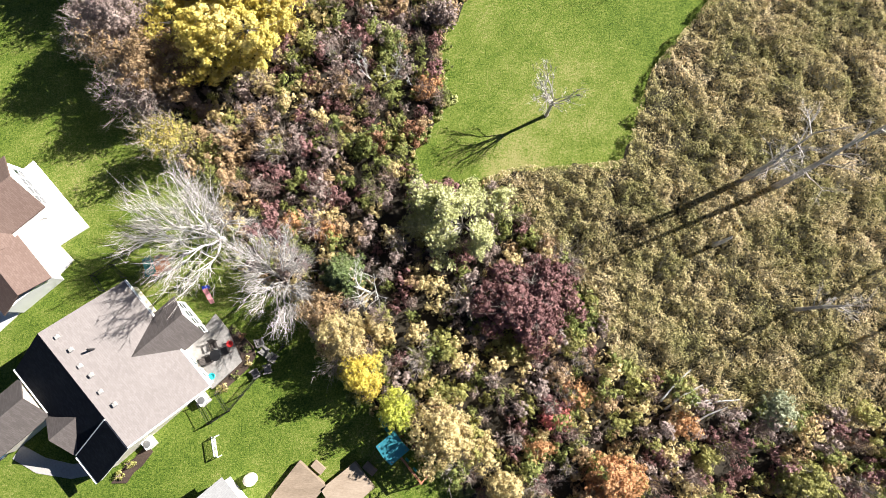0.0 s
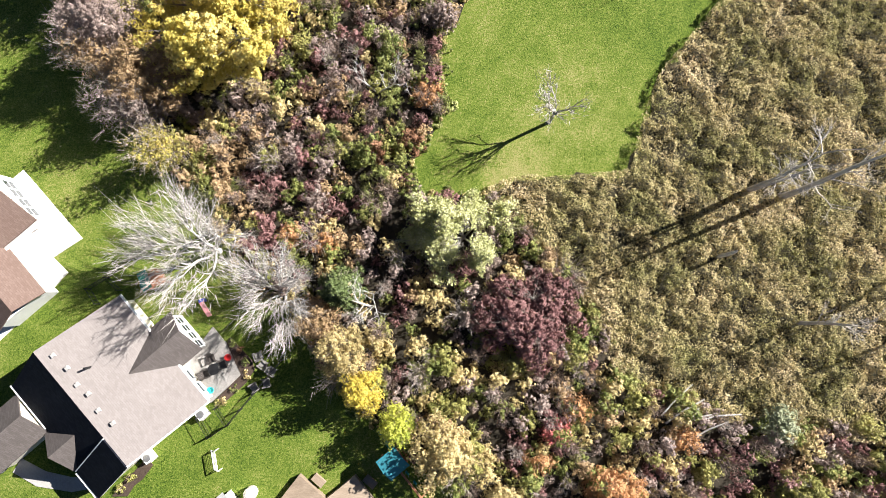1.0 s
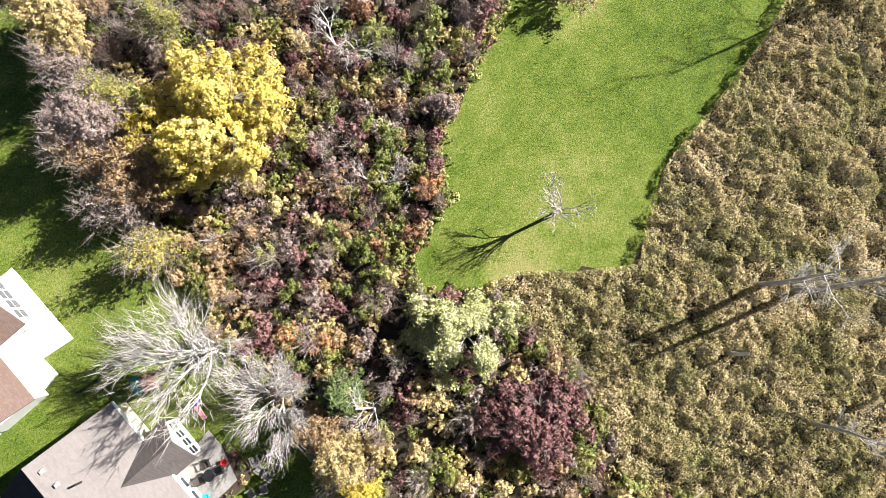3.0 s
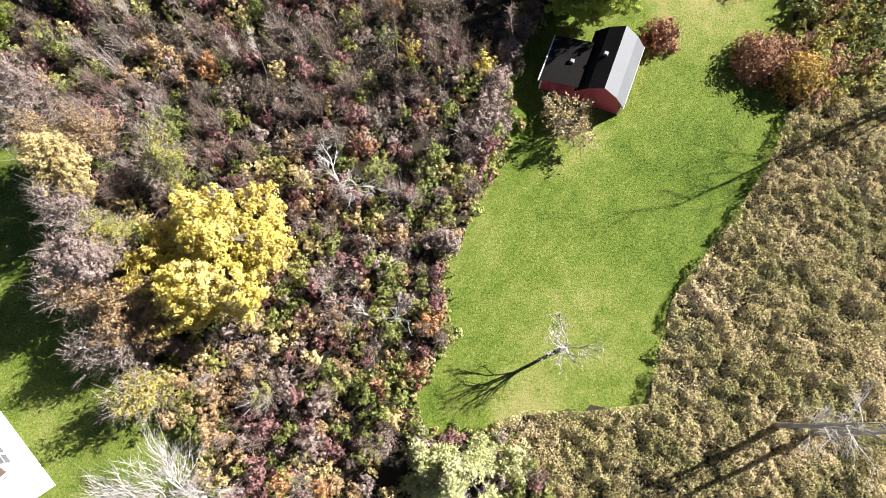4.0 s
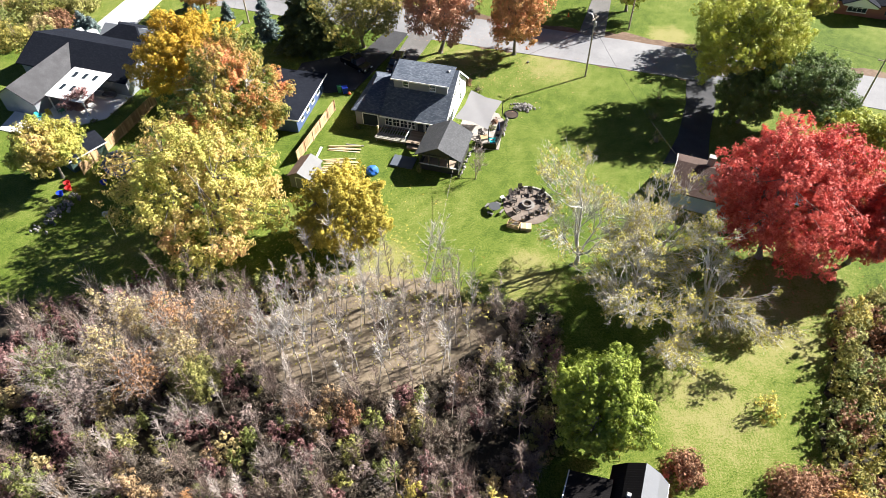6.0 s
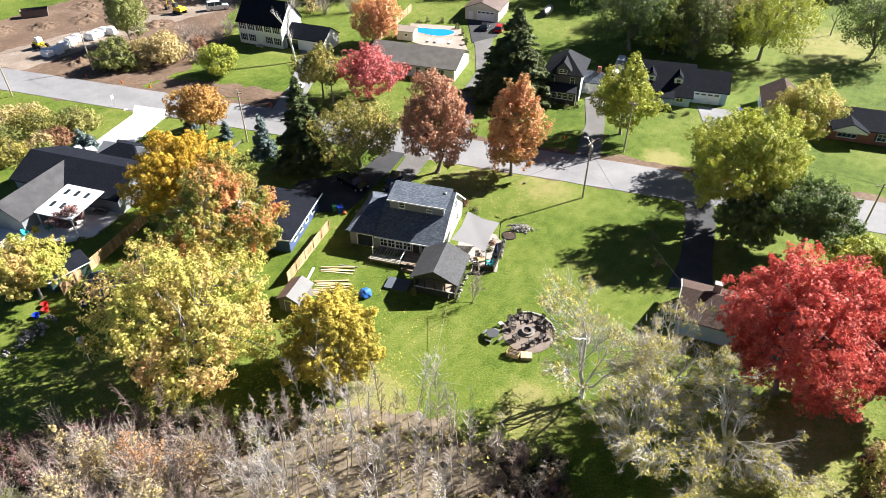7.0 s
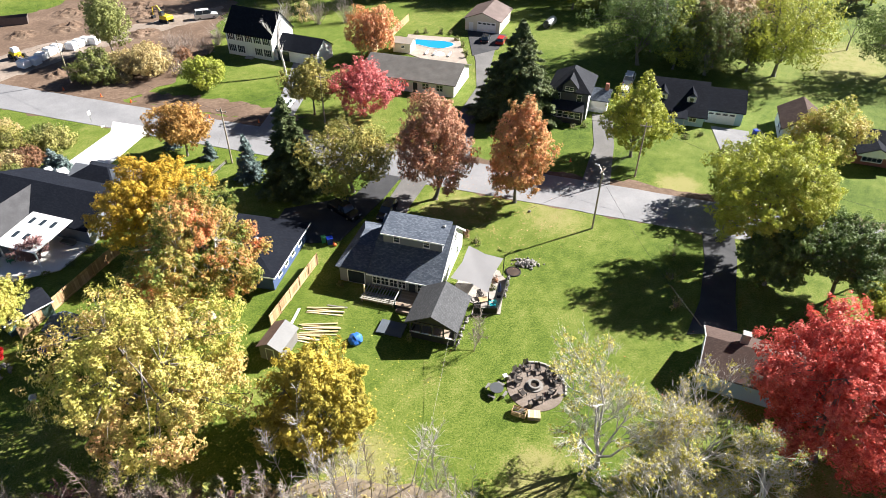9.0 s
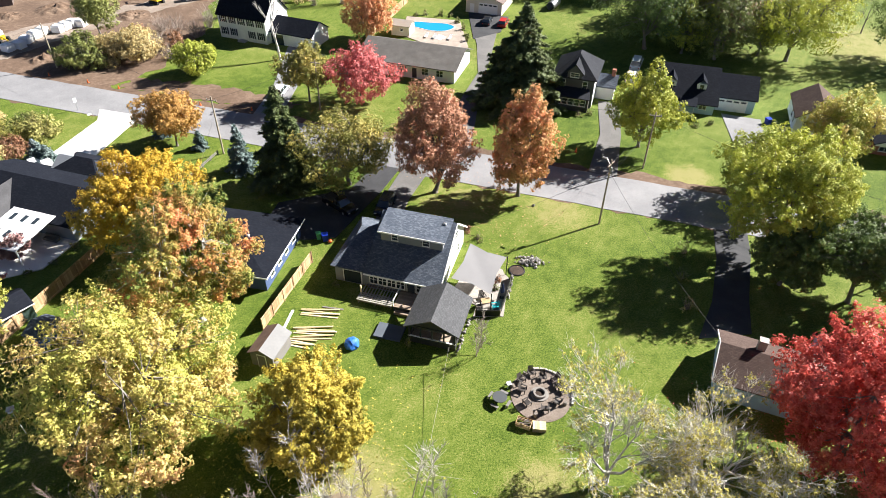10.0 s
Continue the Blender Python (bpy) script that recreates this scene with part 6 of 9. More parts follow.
for x, y in spots:
    f = noise.noise((x * 0.13, y * 0.13, 3.0)) + 0.5 * noise.noise((x * 0.4, y * 0.4, 7.0))
    u = rng.uniform()
    if y < 6:
        k = "tan" if u < 0.28 else "olive" if u < 0.48 else "burgundy" if u < 0.58 else "brown" if u < 0.68 else "mauve" if u < 0.86 else "yellow"
    elif x < -18 and y < 36:
        k = "mauve" if u < 0.28 else "brown" if u < 0.54 else "olive" if u < 0.7 else "tan" if u < 0.9 else "yellow"
    elif y < 34:
        k = "burgundy" if u < 0.2 + 0.2 * f else "mauve" if u < 0.44 else "brown" if u < 0.57 else "olive" if u < 0.8 else "tan" if u < 0.92 else "yellow"
    else:
        k = "dull" if u < (0.42 if y > 40 and x > -30 else 0.2) else "burgundy" if u < 0.5 + 0.2 * f else "olive" if u < 0.69 else "mauve" if u < 0.78 else "brown" if u < 0.86 else "tan" if u < 0.94 else "yellow"
    pick.append(k)
pick = np.array(pick)
KINDS = {"tan": L_TAN, "olive": L_OLIVE, "burgundy": L_BURGUNDY, "brown": L_BROWN, "yellow": L_DULLYELLOW, "mauve": L_MAUVE, "dull": L_DULL}
WORDS = {"tan": "tan and yellowing", "olive": "olive green", "burgundy": "burgundy-leaved", "brown": "brown-leaved", "yellow": "yellow-green", "mauve": "mauve-grey", "dull": "dull brown half-bare"}
for kind, m in KINDS.items():
    at = spots[pick == kind]
    if len(at):
        q = spread_copies(leafy, at, rng, 0.45, 1.25)
        tagged(new("undergrowth", array_mesh("undergrowth", q, m)), WORDS[kind] + " shrubs of a dense autumn thicket", "shrub", "thicket", "stuff")
deep = spots[spots[:, 1] > 34]
at = np.concatenate([spots[::5], deep[1::5]])
for m, w, k in ((BROWN_TWIG, "brown", 0), (TWIG, "grey", 1)):
    tagged(new("bare_undergrowth", array_mesh("bare_undergrowth", spread_copies(bare, at[k::3] if k else np.concatenate([at[0::3], at[2::3]]), rng, 0.6, 1.15), m)), "leafless " + w + " stems of a dense thicket", "shrub", "thicket", "stuff")

low = [shrub_arrays(rng, 0.8, r_h, 140, 0.17, 0)[0] for r_h in (0.6, 0.9, 1.2)]
edge = np.array(ragged(THICKET, 0.75, 0.35, 21))
edge = edge[(edge[:, 0] < 20) & (edge[:, 0] > -44) & (edge[:, 1] > -18)]
for m, w, k in ((L_TAN, "tan", 0), (L_OLIVE, "olive", 1), (L_PALE, "pale green", 2)):
    tagged(new("edge_growth", array_mesh("edge_growth", spread_copies(low, edge[k::3], rng, 0.7, 1.3), m)), w + " weeds along the lawn's edge", "weeds", "thicket edge", "stuff")

# shrubs that stand out from the thicket
SHRUBS = [("twig", -2.4, -2.7), ("tan", -8.4, 0.4), ("tan", -7.5, -3.9), ("yg", -4.0, -6.7), ("tan", -0.5, -8.1), ("tan", 2.4, -10.3), ("twig", -10.0, -2.9), ("orange", 8.2, -10.7),
          ("orange", 21.3, -9.2), ("orange", 11.7, -6.2), ("yg", 11.4, -1.4), ("red", 9.8, -8.1), ("twig", 0.9, -11.8), ("tan", 4.8, -13.8), ("orange", 13.5, -14.0), ("yg", 23.1, -11.9)]
SHRUBS += [("yg", 29.8, -14.5), ("yg", 37.7, -8.6), ("twig", 8.1, 4.7), ("twig", 11.3, 6.0), ("salmon", -13.8, 10.1), ("orange", -10.7, 9.2), ("yg", -22.1, 17.0), ("twig", -33.7, 30.8),
           ("twig", -29.8, 25.5), ("mauve", 0.0, 30.4), ("pale", -4.4, 28.2), ("orange", -0.9, 23.1), ("rust", -2.6, 18.7), ("rust", -5.6, 17.9), ("twig", -15.2, 17.1), ("twig", 1.9, 2.6)]
SHRUBS += [("twig", -11.5, 9.8), ("yg", 6.0, -2.0), ("pale", -31.5, 32.8), ("twig", -34.2, 30.5), ("twig", -33.1, 41.7), ("tan", -31.8, 35.7), ("olive", -28.8, 29.8), ("twig", -25.8, 42.5),
           ("mauve", 6.1, 41.6), ("mauve", 0.9, 30.3), ("pale", -0.3, 37.4), ("olive", -4.2, 27.3), ("gold", 5.2, 47.2), ("orange", -21.4, 48.3), ("tan", -31.0, 58.1), ("mauve", 4.9, 42.2)]
SHRUBS += [("green", -41.8, 55.0), ("yg", -21.3, 62.1), ("twig", -25.7, 44.9), ("twig", -33.9, 43.0), ("twig", -29.3, 50.7), ("twig", -14.5, 52.0), ("rust", -7.9, 56.2), ("yg", 2.6, 36.8),
           ("rust", -6.7, 39.9), ("tan", -25.6, 67.9), ("twig", -30.2, 65.2), ("rust", -12.7, 56.8), ("twig", -23.1, 57.2), ("twig", -28.5, 55.7), ("yg", 32.9, 63.4), ("gold", 46.4, 66.3)]
SHRUB_LEAF = {"sage": L_SAGE, "amber": L_AMBER, "tan": L_TAN, "yg": L_DULLYELLOW, "orange": L_CORAL, "red": L_PINK, "salmon": L_CORAL, "mauve": L_MAUVE, "pale": L_PALE, "rust": L_RUSSET, "olive": L_OLIVE, "gold": L_YELLOW, "green": L_GREEN, "olivegold": L_OLIVEGOLD}
SHRUB_WORDS = {"twig": "pale leafless shrub with fanning stems", "tan": "shrub with tan and yellow leaves", "yg": "yellow-green bushy shrub", "orange": "shrub with orange-red leaves", "red": "small crimson-leaved shrub",
               "salmon": "shrub with pinkish orange leaves", "mauve": "mauve-grey thin-leaved shrub", "pale": "pale green rounded shrub", "rust": "rust-brown rounded shrub", "olive": "olive green shrub", "gold": "golden-leaved shrub", "olivegold": "olive and gold leaved shrub", "green": "bright green shrub"}


def shrub(kind, x, y, r, h, words, seed, name="shrub", n=900, leaf=0.2):
    rng = np.random.default_rng(seed)
    ob = thing(name, (x, y, 0), 0, words, "shrub", "shrubs in the thicket" if name == "shrub" else "")
    if kind == "twig":
        part("stem", array_mesh("stem", twig_arrays(rng, r, h, 90, 0.03), TWIG), None, ob)
        return ob
    q, t = shrub_arrays(rng, r, h, n, leaf, 16)
    part("stem", array_mesh("stem", t, BROWN_TWIG), None, ob)
    part("foliage", array_mesh("foliage", q, SHRUB_LEAF[kind]), None, ob)
    return ob


for i, (kind, x, y) in enumerate(SHRUBS):
    rng = np.random.default_rng(900 + i)
    shrub(kind, x, y, float(rng.uniform(1.5, 2.1)), float(rng.uniform(3.4, 4.8)) if kind == "twig" else float(rng.uniform(2.8, 4.2)), SHRUB_WORDS[kind] + " in the thicket", 900 + i)
shrub("sage", 29.8, -8.1, 2.3, 3.6, "round grey-green bush beside the meadow", 961, "bush", 3200)
shrub("rust", 22.7, 50.2, 2.3, 3.0, "round russet bush behind the barn", 962, "bush", 2200)
shrub("rust", 32.0, 47.4, 3.2, 4.0, "rounded orange-brown bush at the lawn's edge", 963, "bush", 4800)
shrub("amber", 35.2, 45.2, 3.1, 4.4, "rounded bush with orange and gold leaves", 964, "bush", 4800)
limb_tree("small_tree", (12.6, 41.2), 4.8, 3.2, TWIG, "half-bare small tree with tan and yellow leaves before the barn", 0.1, 9, 2, 0.6, 0.03, 965, L_TAN, 12, 0.19, 0.06, keep=0.5, fine=4, fine_len=0.7, kids=6, stout=0.02)
for k, (x, y) in enumerate(((5.4, 43.6), (4.4, 41.0), (6.3, 45.8), (3.4, 38.6), (7.6, 48.6))):
    shrub("mauve", x, y, 2.0, 3.4, "dense mauve-grey shrub at the lawn's edge", 970 + k, "bush", 1500)
shrub("gold", 32.3, 55.6, 1.8, 3.4, "thin yellow-leaved bush on the grass", 966, "bush", 350)
shrub("gold", -1.9, 48.2, 1.4, 6.0, "slender sapling with bright yellow leaves", 967, "bush", 420)

for k, (x, y, h, r, m, w) in enumerate(((14.8, -13.6, 4.6, 2.6, L_CORAL, "orange-red"), (31.6, -14.2, 4.2, 2.4, L_DULLYELLOW, "yellow-green"), (5.0, -14.2, 4.4, 2.0, L_TAN, "tan-leaved"))):
    broadleaf("tree", (x, y), h, r, m, w + " small tree of the thicket", 0.05, 0.19, 0.5, 26, 0.1, BARK, 600 + k)
log = thing("fallen_log", (21.2, -6.6, 0.9), 35, "pale dead stem fallen among shrubs", "log", "fallen stems")
part("stem", Shape().tube((-1.9, 0, 0.2), (0.2, 0.1, 0.7), 0.09, 0.075, 6, True).tube((0.2, 0.1, 0.7), (2.0, -0.1, 1.0), 0.075, 0.04, 6, True), PALE_BARK, log)
for x, y, a in ((22.0, -7.4, 20), (20.6, -5.6, 48), (23.2, -8.4, 28), (21.4, -8.0, 62), (24.2, -7.2, 10)):
    copy_thing(log, pose(x, y, 0.8, 0, 0, a))

# tall pale saplings of the grove and of the deep thicket
rng = np.random.default_rng(9)
saplings = []
for k in range(6):
    h = 6.0 + 0.7 * k
    saplings.append(sapling_tree((-20 + 5 * k, 63 + (k % 3) * 2.5), h, (BROWN_TWIG, TWIG, GREY_TWIG)[k % 3], 400 + k))
spots2 = np.concatenate([scatter(GROVE_AREA, 80, rng, 1.2), scatter([(-34, 50), (-34, 72), (-22, 73), (-4, 58), (9, 65), (13, 66), (9, 52), (6, 44), (-6, 46), (-20, 48)], 60, rng, 1.9)])
for k, (x, y) in enumerate(spots2):
    o = copy_thing(saplings[(1, 2, 4, 5)[int(rng.integers(4))] if k < 80 else (0, 3, 1, 3)[int(rng.integers(4))]], pose(x, y, 0, float(rng.normal(0, 2)), float(rng.normal(0, 2)), float(rng.uniform(0, 360))))
    s = float(rng.uniform(0.9, 1.3))
    o.scale = (s, s, s)

at = scatter(GROVE_AREA, 1200, rng)
pos = np.column_stack([at, rng.uniform(2.5, 8.0, len(at))])
tagged(new("sapling_leaves", array_mesh("sapling_leaves", leaf_arrays(pos, rng.normal(size=pos.shape) * 0.6 + np.array([0.2, 0, 0.6]), 0.22, rng), L_SYCAMORE)), "sparse yellow leaves on slender saplings", "leaves", "", "stuff")

# fallen leaves on the grass under the maples
for x, y, r, m, w, n in ((-9.4, 79.8, 9.0, L_GOLD, "golden", 700), (-25.0, 82.6, 14.0, L_PALEMAPLE, "yellow", 1100), (39.0, 78.0, 13.0, L_RED, "red", 700), (9.0, 119.0, 12.0, L_RUST, "rust-brown", 700)):
    at = rng.normal(0, r * 0.5, (n, 2)) + np.array([x, y])
    pos = np.column_stack([at, np.full(n, 0.13)])
    tagged(new("fallen_leaves", array_mesh("fallen_leaves", leaf_arrays(pos, rng.normal(0, 0.15, (n, 3)) + np.array([0, 0, 1.0]), 0.13, rng), m)), w + " leaves fallen on the mown grass", "leaves", "", "stuff")

# meadow
rng = np.random.default_rng(6)
near = [(4, 14.2), (7, 15.2), (12, 15), (17.6, 15.4), (19.2, 20.5), (21, 24.7), (26.8, 31.3), (31, 36.5), (33.6, 41.5), (40, 46), (58, 50), (58, -12), (38, -10), (26, -8), (16, -4.5), (12.4, 4.2), (8, 9)]
at = scatter(near, 470000, rng)


def hump(x, y):
    """Height of the meadow's plants: clumps about a metre wide with gaps between them."""
    a = 0.65 * value_noise(x * 0.72, y * 0.72, 2) + 0.5 * value_noise(x * 1.5, y * 1.5, 3) + 0.22 * value_noise(x * 0.2, y * 0.2, 1)
    a = np.clip(0.58 + 0.9 * a, 0, 1)
    return 0.28 + 0.92 * a * a * (3 - 2 * a) + 0.18 * value_noise(x * 3.0, y * 3.0, 4)


at = at[rng.uniform(size=len(at)) < np.clip(hump(at[:, 0], at[:, 1]) * 1.3, 0.2, 1)]
x, y = at[:, 0], at[:, 1]
top, e = hump(x, y), 0.12
pos = np.column_stack([at, np.maximum(0.08, top - rng.uniform(0, 1, len(at)) ** 2 * 0.4)])
slope = np.column_stack([(top - hump(x + e, y)) / e, (top - hump(x, y + e)) / e, np.full(len(at), 1.0)])
q = leaf_arrays(pos, slope * 0.7 + rng.normal(size=(len(at), 3)) * 0.7, 0.13, rng)
tagged(new("meadow_plants", array_mesh("meadow_plants", q, L_MEADOW)), "dry brown and olive meadow plants, waist high", "meadow", "", "stuff")
at = scatter(HEDGE, 520, rng, 0.95)
at = at[at[:, 0] < 60]
for m, part_of, w in ((L_RUSSET, at[::4], "rust-brown"), (L_OLIVEGOLD, at[1::4], "golden"), (L_OLIVE, at[2::4], "olive"), (L_DULLYELLOW, at[3::4], "pale yellow")):
    tagged(new("hedge_growth", array_mesh("hedge_growth", spread_copies(leafy, part_of, rng, 0.7, 1.4), m)), w + " shrubs along the lawn's edge", "shrub", "hedge", "stuff")

# woods behind the houses
rng = np.random.default_rng(8)
wood_mats = [L_OLIVE, L_YGREEN, L_OLIVEGOLD, L_DARK, L_BROWN]
protos = []
for k in range(5):
    t = broadleaf("woodland_tree", (-40 + 18 * k, 232 + 3 * (k % 2)), 14, 6.0, wood_mats[k], "distant woodland tree in dull autumn colours", 0.1, 0.55, 1.3, 15, 0.25, BARK, 300 + k, group="woods behind the houses")
    protos.append(t)
belt = [(-46, 224), (-20, 220), (0, 228), (26, 224), (40, 216), (60, 200), (80, 200), (100, 214), (130, 218), (140, 256), (-46, 256)]
back = scatter([(54, 190), (54, 172), (58, 168), (74, 168), (76, 190), (74, 200), (56, 206)], 8, rng, 6.5)
for x, y in np.concatenate([scatter(belt, 58, rng, 6.0), back]):
    s = rng.uniform(0.8, 1.25)
    o = copy_thing(protos[int(rng.integers(5))], pose(x, y, 0, 0, 0, float(rng.uniform(0, 360))))
    o.scale = (s, s, s)

# ---- things in the clearing ----
DARK_CHAIR = plain("dark_chair_paint", (0.05, 0.042, 0.038), 0.6)
GREY_CHAIR = plain("weathered_grey_wood", (0.17, 0.16, 0.15), 0.8)
SLATE_PLASTIC = plain("slate_grey_plastic", (0.055, 0.06, 0.065), 0.6)
GREEN_CANVAS = plain("green_canvas", (0.02, 0.20, 0.15), 0.6)
BLUE_PLASTIC = plain("blue_plastic", (0.01, 0.04, 0.42), 0.4)
RED_PLASTIC = plain("red_plastic", (0.5, 0.03, 0.03), 0.4)
ORANGE_PLASTIC = plain("orange_plastic", (0.75, 0.14, 0.03), 0.5)
YELLOW_PLASTIC = plain("yellow_plastic", (0.7, 0.5, 0.03), 0.4)
GREEN_PLASTIC = plain("green_plastic", (0.05, 0.25, 0.1), 0.4)
PINK_PLASTIC = plain("pink_plastic", (0.75, 0.3, 0.32), 0.4)
TEAL_PLASTIC = plain("teal_plastic", (0.03, 0.45, 0.5), 0.4)
SAIL = plain("grey_shade_cloth", (0.2, 0.197, 0.2), 0.9, 0.06)
RED_WOOD = surface("stained_playset_wood", [(0.22, 0.09, 0.045), (0.34, 0.15, 0.08), (0.44, 0.22, 0.13)], 1.0, 9.0, 0.7, 0.2)
POLE_WOOD = surface("pole_wood", [(0.2, 0.16, 0.12), (0.33, 0.28, 0.22), (0.45, 0.4, 0.33)], 1.0, 8.0, 0.9, 0.3, stretch=(1, 1, 0.1))


def garden_chair(at, deg, paint, words, group, name="garden_chair"):
    """A low chair with a sloped slatted back."""
    ob = thing(name, (*at, 0), deg, words, "chair", group)
    part("seat", Shape().slab([(-0.3, -0.28, 0.40), (0.3, -0.28, 0.40), (0.3, 0.3, 0.30), (-0.3, 0.3, 0.30)], 0.04), paint, ob)
    for i in range(4):
        c = -0.225 + 0.15 * i
        part("slat", Shape().slab([(c - 0.065, 0.26, 0.30), (c + 0.065, 0.26, 0.30), (c + 0.065, 0.55, 0.98), (c - 0.065, 0.55, 0.98)], 0.05), paint, ob)
    for sx in (-1, 1):
        part("armrest", Shape().box(sx * 0.36 - 0.06, sx * 0.36 + 0.06, -0.36, 0.4, 0.56, 0.6), paint, ob)
        part("leg", Shape().box(sx * 0.33 - 0.03, sx * 0.33 + 0.03, -0.33, -0.25, 0, 0.56), paint, ob)
        part("leg", Shape().box(sx * 0.33 - 0.03, sx * 0.33 + 0.03, 0.3, 0.38, 0, 0.56), paint, ob)
    return ob


PIT = Vector((13.2, 85.6))
circle = [(PIT.x + 3.15 * math.cos(a / 40 * 6.2832), PIT.y + 3.35 * math.sin(a / 40 * 6.2832)) for a in range(40)]
patch("pit_floor", circle, 0.06, surface("pit_gravel", [(0.1, 0.078, 0.063), (0.175, 0.14, 0.115), (0.27, 0.225, 0.19)], 0.6, 8.0, 0.95, 0.6), "round gravel floor about a fire pit", "ground", 0.06, 0.6, 12)
pit = thing("fire_pit", (13.1, 85.7, 0.06), 0, "round concrete fire pit with ash inside", "fire pit")
part("ring", Shape().lathe([(0.95, 0.0), (0.95, 0.12), (0.72, 0.14), (0.7, 0.4), (0.5, 0.4), (0.48, 0.1)], 20), plain("pit_stone", (0.2, 0.185, 0.17), 0.9), pit)
part("ash", Shape().lathe([(0.48, 0.02), (0.46, 0.12), (0.2, 0.17)], 14), MULCH, pit)
first = garden_chair((12.6, 88.3), 10, DARK_CHAIR, "dark wooden garden chair beside the fire pit", "chairs round the fire pit")
for x, y in ((11.4, 87.4), (13.7, 87.7), (15.0, 87.4), (15.0, 86.5), (11.4, 86.2), (11.6, 84.5), (13.3, 83.7), (14.7, 84.5), (15.5, 85.9)):
    a = math.degrees(math.atan2(y - PIT.y, x - PIT.x)) - 90
    copy_thing(first, pose(x, y, 0.06, 0, 0, a + 9 * math.sin(x * 7)))
first.matrix_world = pose(12.6, 88.3, 0.06, 0, 0, 12)
log = thing("log_stool", (10.3, 86.8, 0.06), 0, "upright sawn log used as a stool", "stool", "stools round the fire pit")
part("log", Shape().lathe([(0.2, 0), (0.21, 0.05), (0.19, 0.42), (0.17, 0.45)], 10), BARK, log)
for x, y in ((12.2, 83.0), (15.5, 84.3), (11.9, 88.4)):
    copy_thing(log, pose(x, y, 0.06))
block = thing("edging_block", (13.0, 89.1, 0), 0, "pale concrete block edging the fire pit", "block", "blocks round the fire pit")
part("block", Shape().box(-0.2, 0.2, -0.12, 0.12, 0, 0.26, 0.02), CONCRETE, block)
for k in range(1, 15):
    a = radians(95 - 8.2 * k)
    copy_thing(block, pose(PIT.x + 3.3 * math.cos(a), PIT.y + 3.5 * math.sin(a), 0, 0, 0, math.degrees(a) + 90))
table = thing("picnic_table", (8.8, 85.0, 0), 10, "round grey picnic table with curved benches", "table")
part("tabletop", Shape().lathe([(0.72, 0.7), (0.76, 0.72), (0.76, 0.76), (0.74, 0.78)], 18), SLATE_PLASTIC, table)
part("pedestal", Shape().tube((0, 0, 0), (0, 0, 0.72), 0.12, 0.08, 8), GREY_CHAIR, table)
for k in range(4):
    a = radians(45 + 90 * k)
    b = part("bench", Shape().box(-0.42, 0.42, -0.14, 0.14, 0.42, 0.46, 0.01).box(-0.3, -0.24, -0.08, 0.08, 0, 0.42).box(0.24, 0.3, -0.08, 0.08, 0, 0.42), GREY_CHAIR, table)
    b.matrix_local = pose(1.05 * math.cos(a), 1.05 * math.sin(a), 0, 0, 0, math.degrees(a) + 90)
side = thing("side_table", (10.0, 86.9, 0), 20, "small white side table on the grass", "table")
part("tabletop", Shape().box(-0.25, 0.25, -0.25, 0.25, 0.5, 0.55, 0.01), WHITE, side)
for sx in (-1, 1):
    for sy in (-1, 1):
        part("leg", Shape().box(sx * 0.21 - 0.03, sx * 0.21 + 0.03, sy * 0.21 - 0.03, sy * 0.21 + 0.03, 0, 0.5), WHITE, side)
crate = thing("firewood_crate", (10.9, 82.0, 0), -25, "open wooden crate full of firewood", "crate")
for v in (-0.45, 0.42):
    for z in (0.05, 0.28, 0.51):
        part("board", Shape().box(-0.75, 0.75, v, v + 0.03, z, z + 0.18), CEDAR, crate)
for u in (-0.75, 0.72):
    for z in (0.05, 0.28, 0.51):
        part("board", Shape().box(u, u + 0.03, -0.42, 0.42, z, z + 0.18), CEDAR, crate)
rng = np.random.default_rng(31)
for k in range(16):
    x, y, z = rng.uniform(-0.55, 0.55), rng.uniform(-0.3, 0.3), 0.2 + 0.03 * k
    part("split_log", Shape().tube((x - 0.18, y - 0.1, z), (x + 0.18, y + 0.1, z + 0.04), 0.07, 0.06, 6, True), BARK, crate)
pal = thing("pallet_box", (12.4, 81.6, 0), -8, "pale slatted timber box", "crate")
for k in range(6):
    part("slat", Shape().box(-0.66 + 0.22 * k, -0.46 + 0.22 * k, -0.5, 0.5, 0.46, 0.5), NEW_WOOD, pal)
part("frame", Shape().box(-0.66, 0.66, -0.5, 0.5, 0, 0.45, 0.0), WOOD, pal)

# unfinished deck with open joists, and the finished landing beside it
H = pose(3.0, 100.0, 0, 0, 0, -18.4)


def at_house(u, v, z=0.0, deg=0.0):
    """A pose in the grey house's own axes."""
    return H @ pose(u, v, z, 0, 0, deg)


PALE_TIMBER = surface("weathered_pale_timber", [(0.24, 0.225, 0.19), (0.36, 0.34, 0.29), (0.48, 0.45, 0.39)], 1.0, 9.0, 0.8, 0.2, vary=0.4)
deck = new("open_deck")
deck.matrix_world = at_house(0, 0)
tagged(deck, "unfinished timber deck with open joists beside the grey house", "deck")
for k in range(12):
    u = -9.2 + 0.38 * k
    part("joist", Shape().box(u, u + 0.07, -3.0, 0.0, 0.5, 0.7), PALE_TIMBER, deck)
for v in (-2.9, -1.5, -0.1):
    part("beam", Shape().box(-9.2, -4.95, v - 0.05, v + 0.05, 0.32, 0.5), WOOD, deck)
for u in (-9.2, -7.1, -5.1):
    part("post", Shape().box(u, u + 0.12, -2.9, -2.78, 0, 0.32), WOOD, deck)
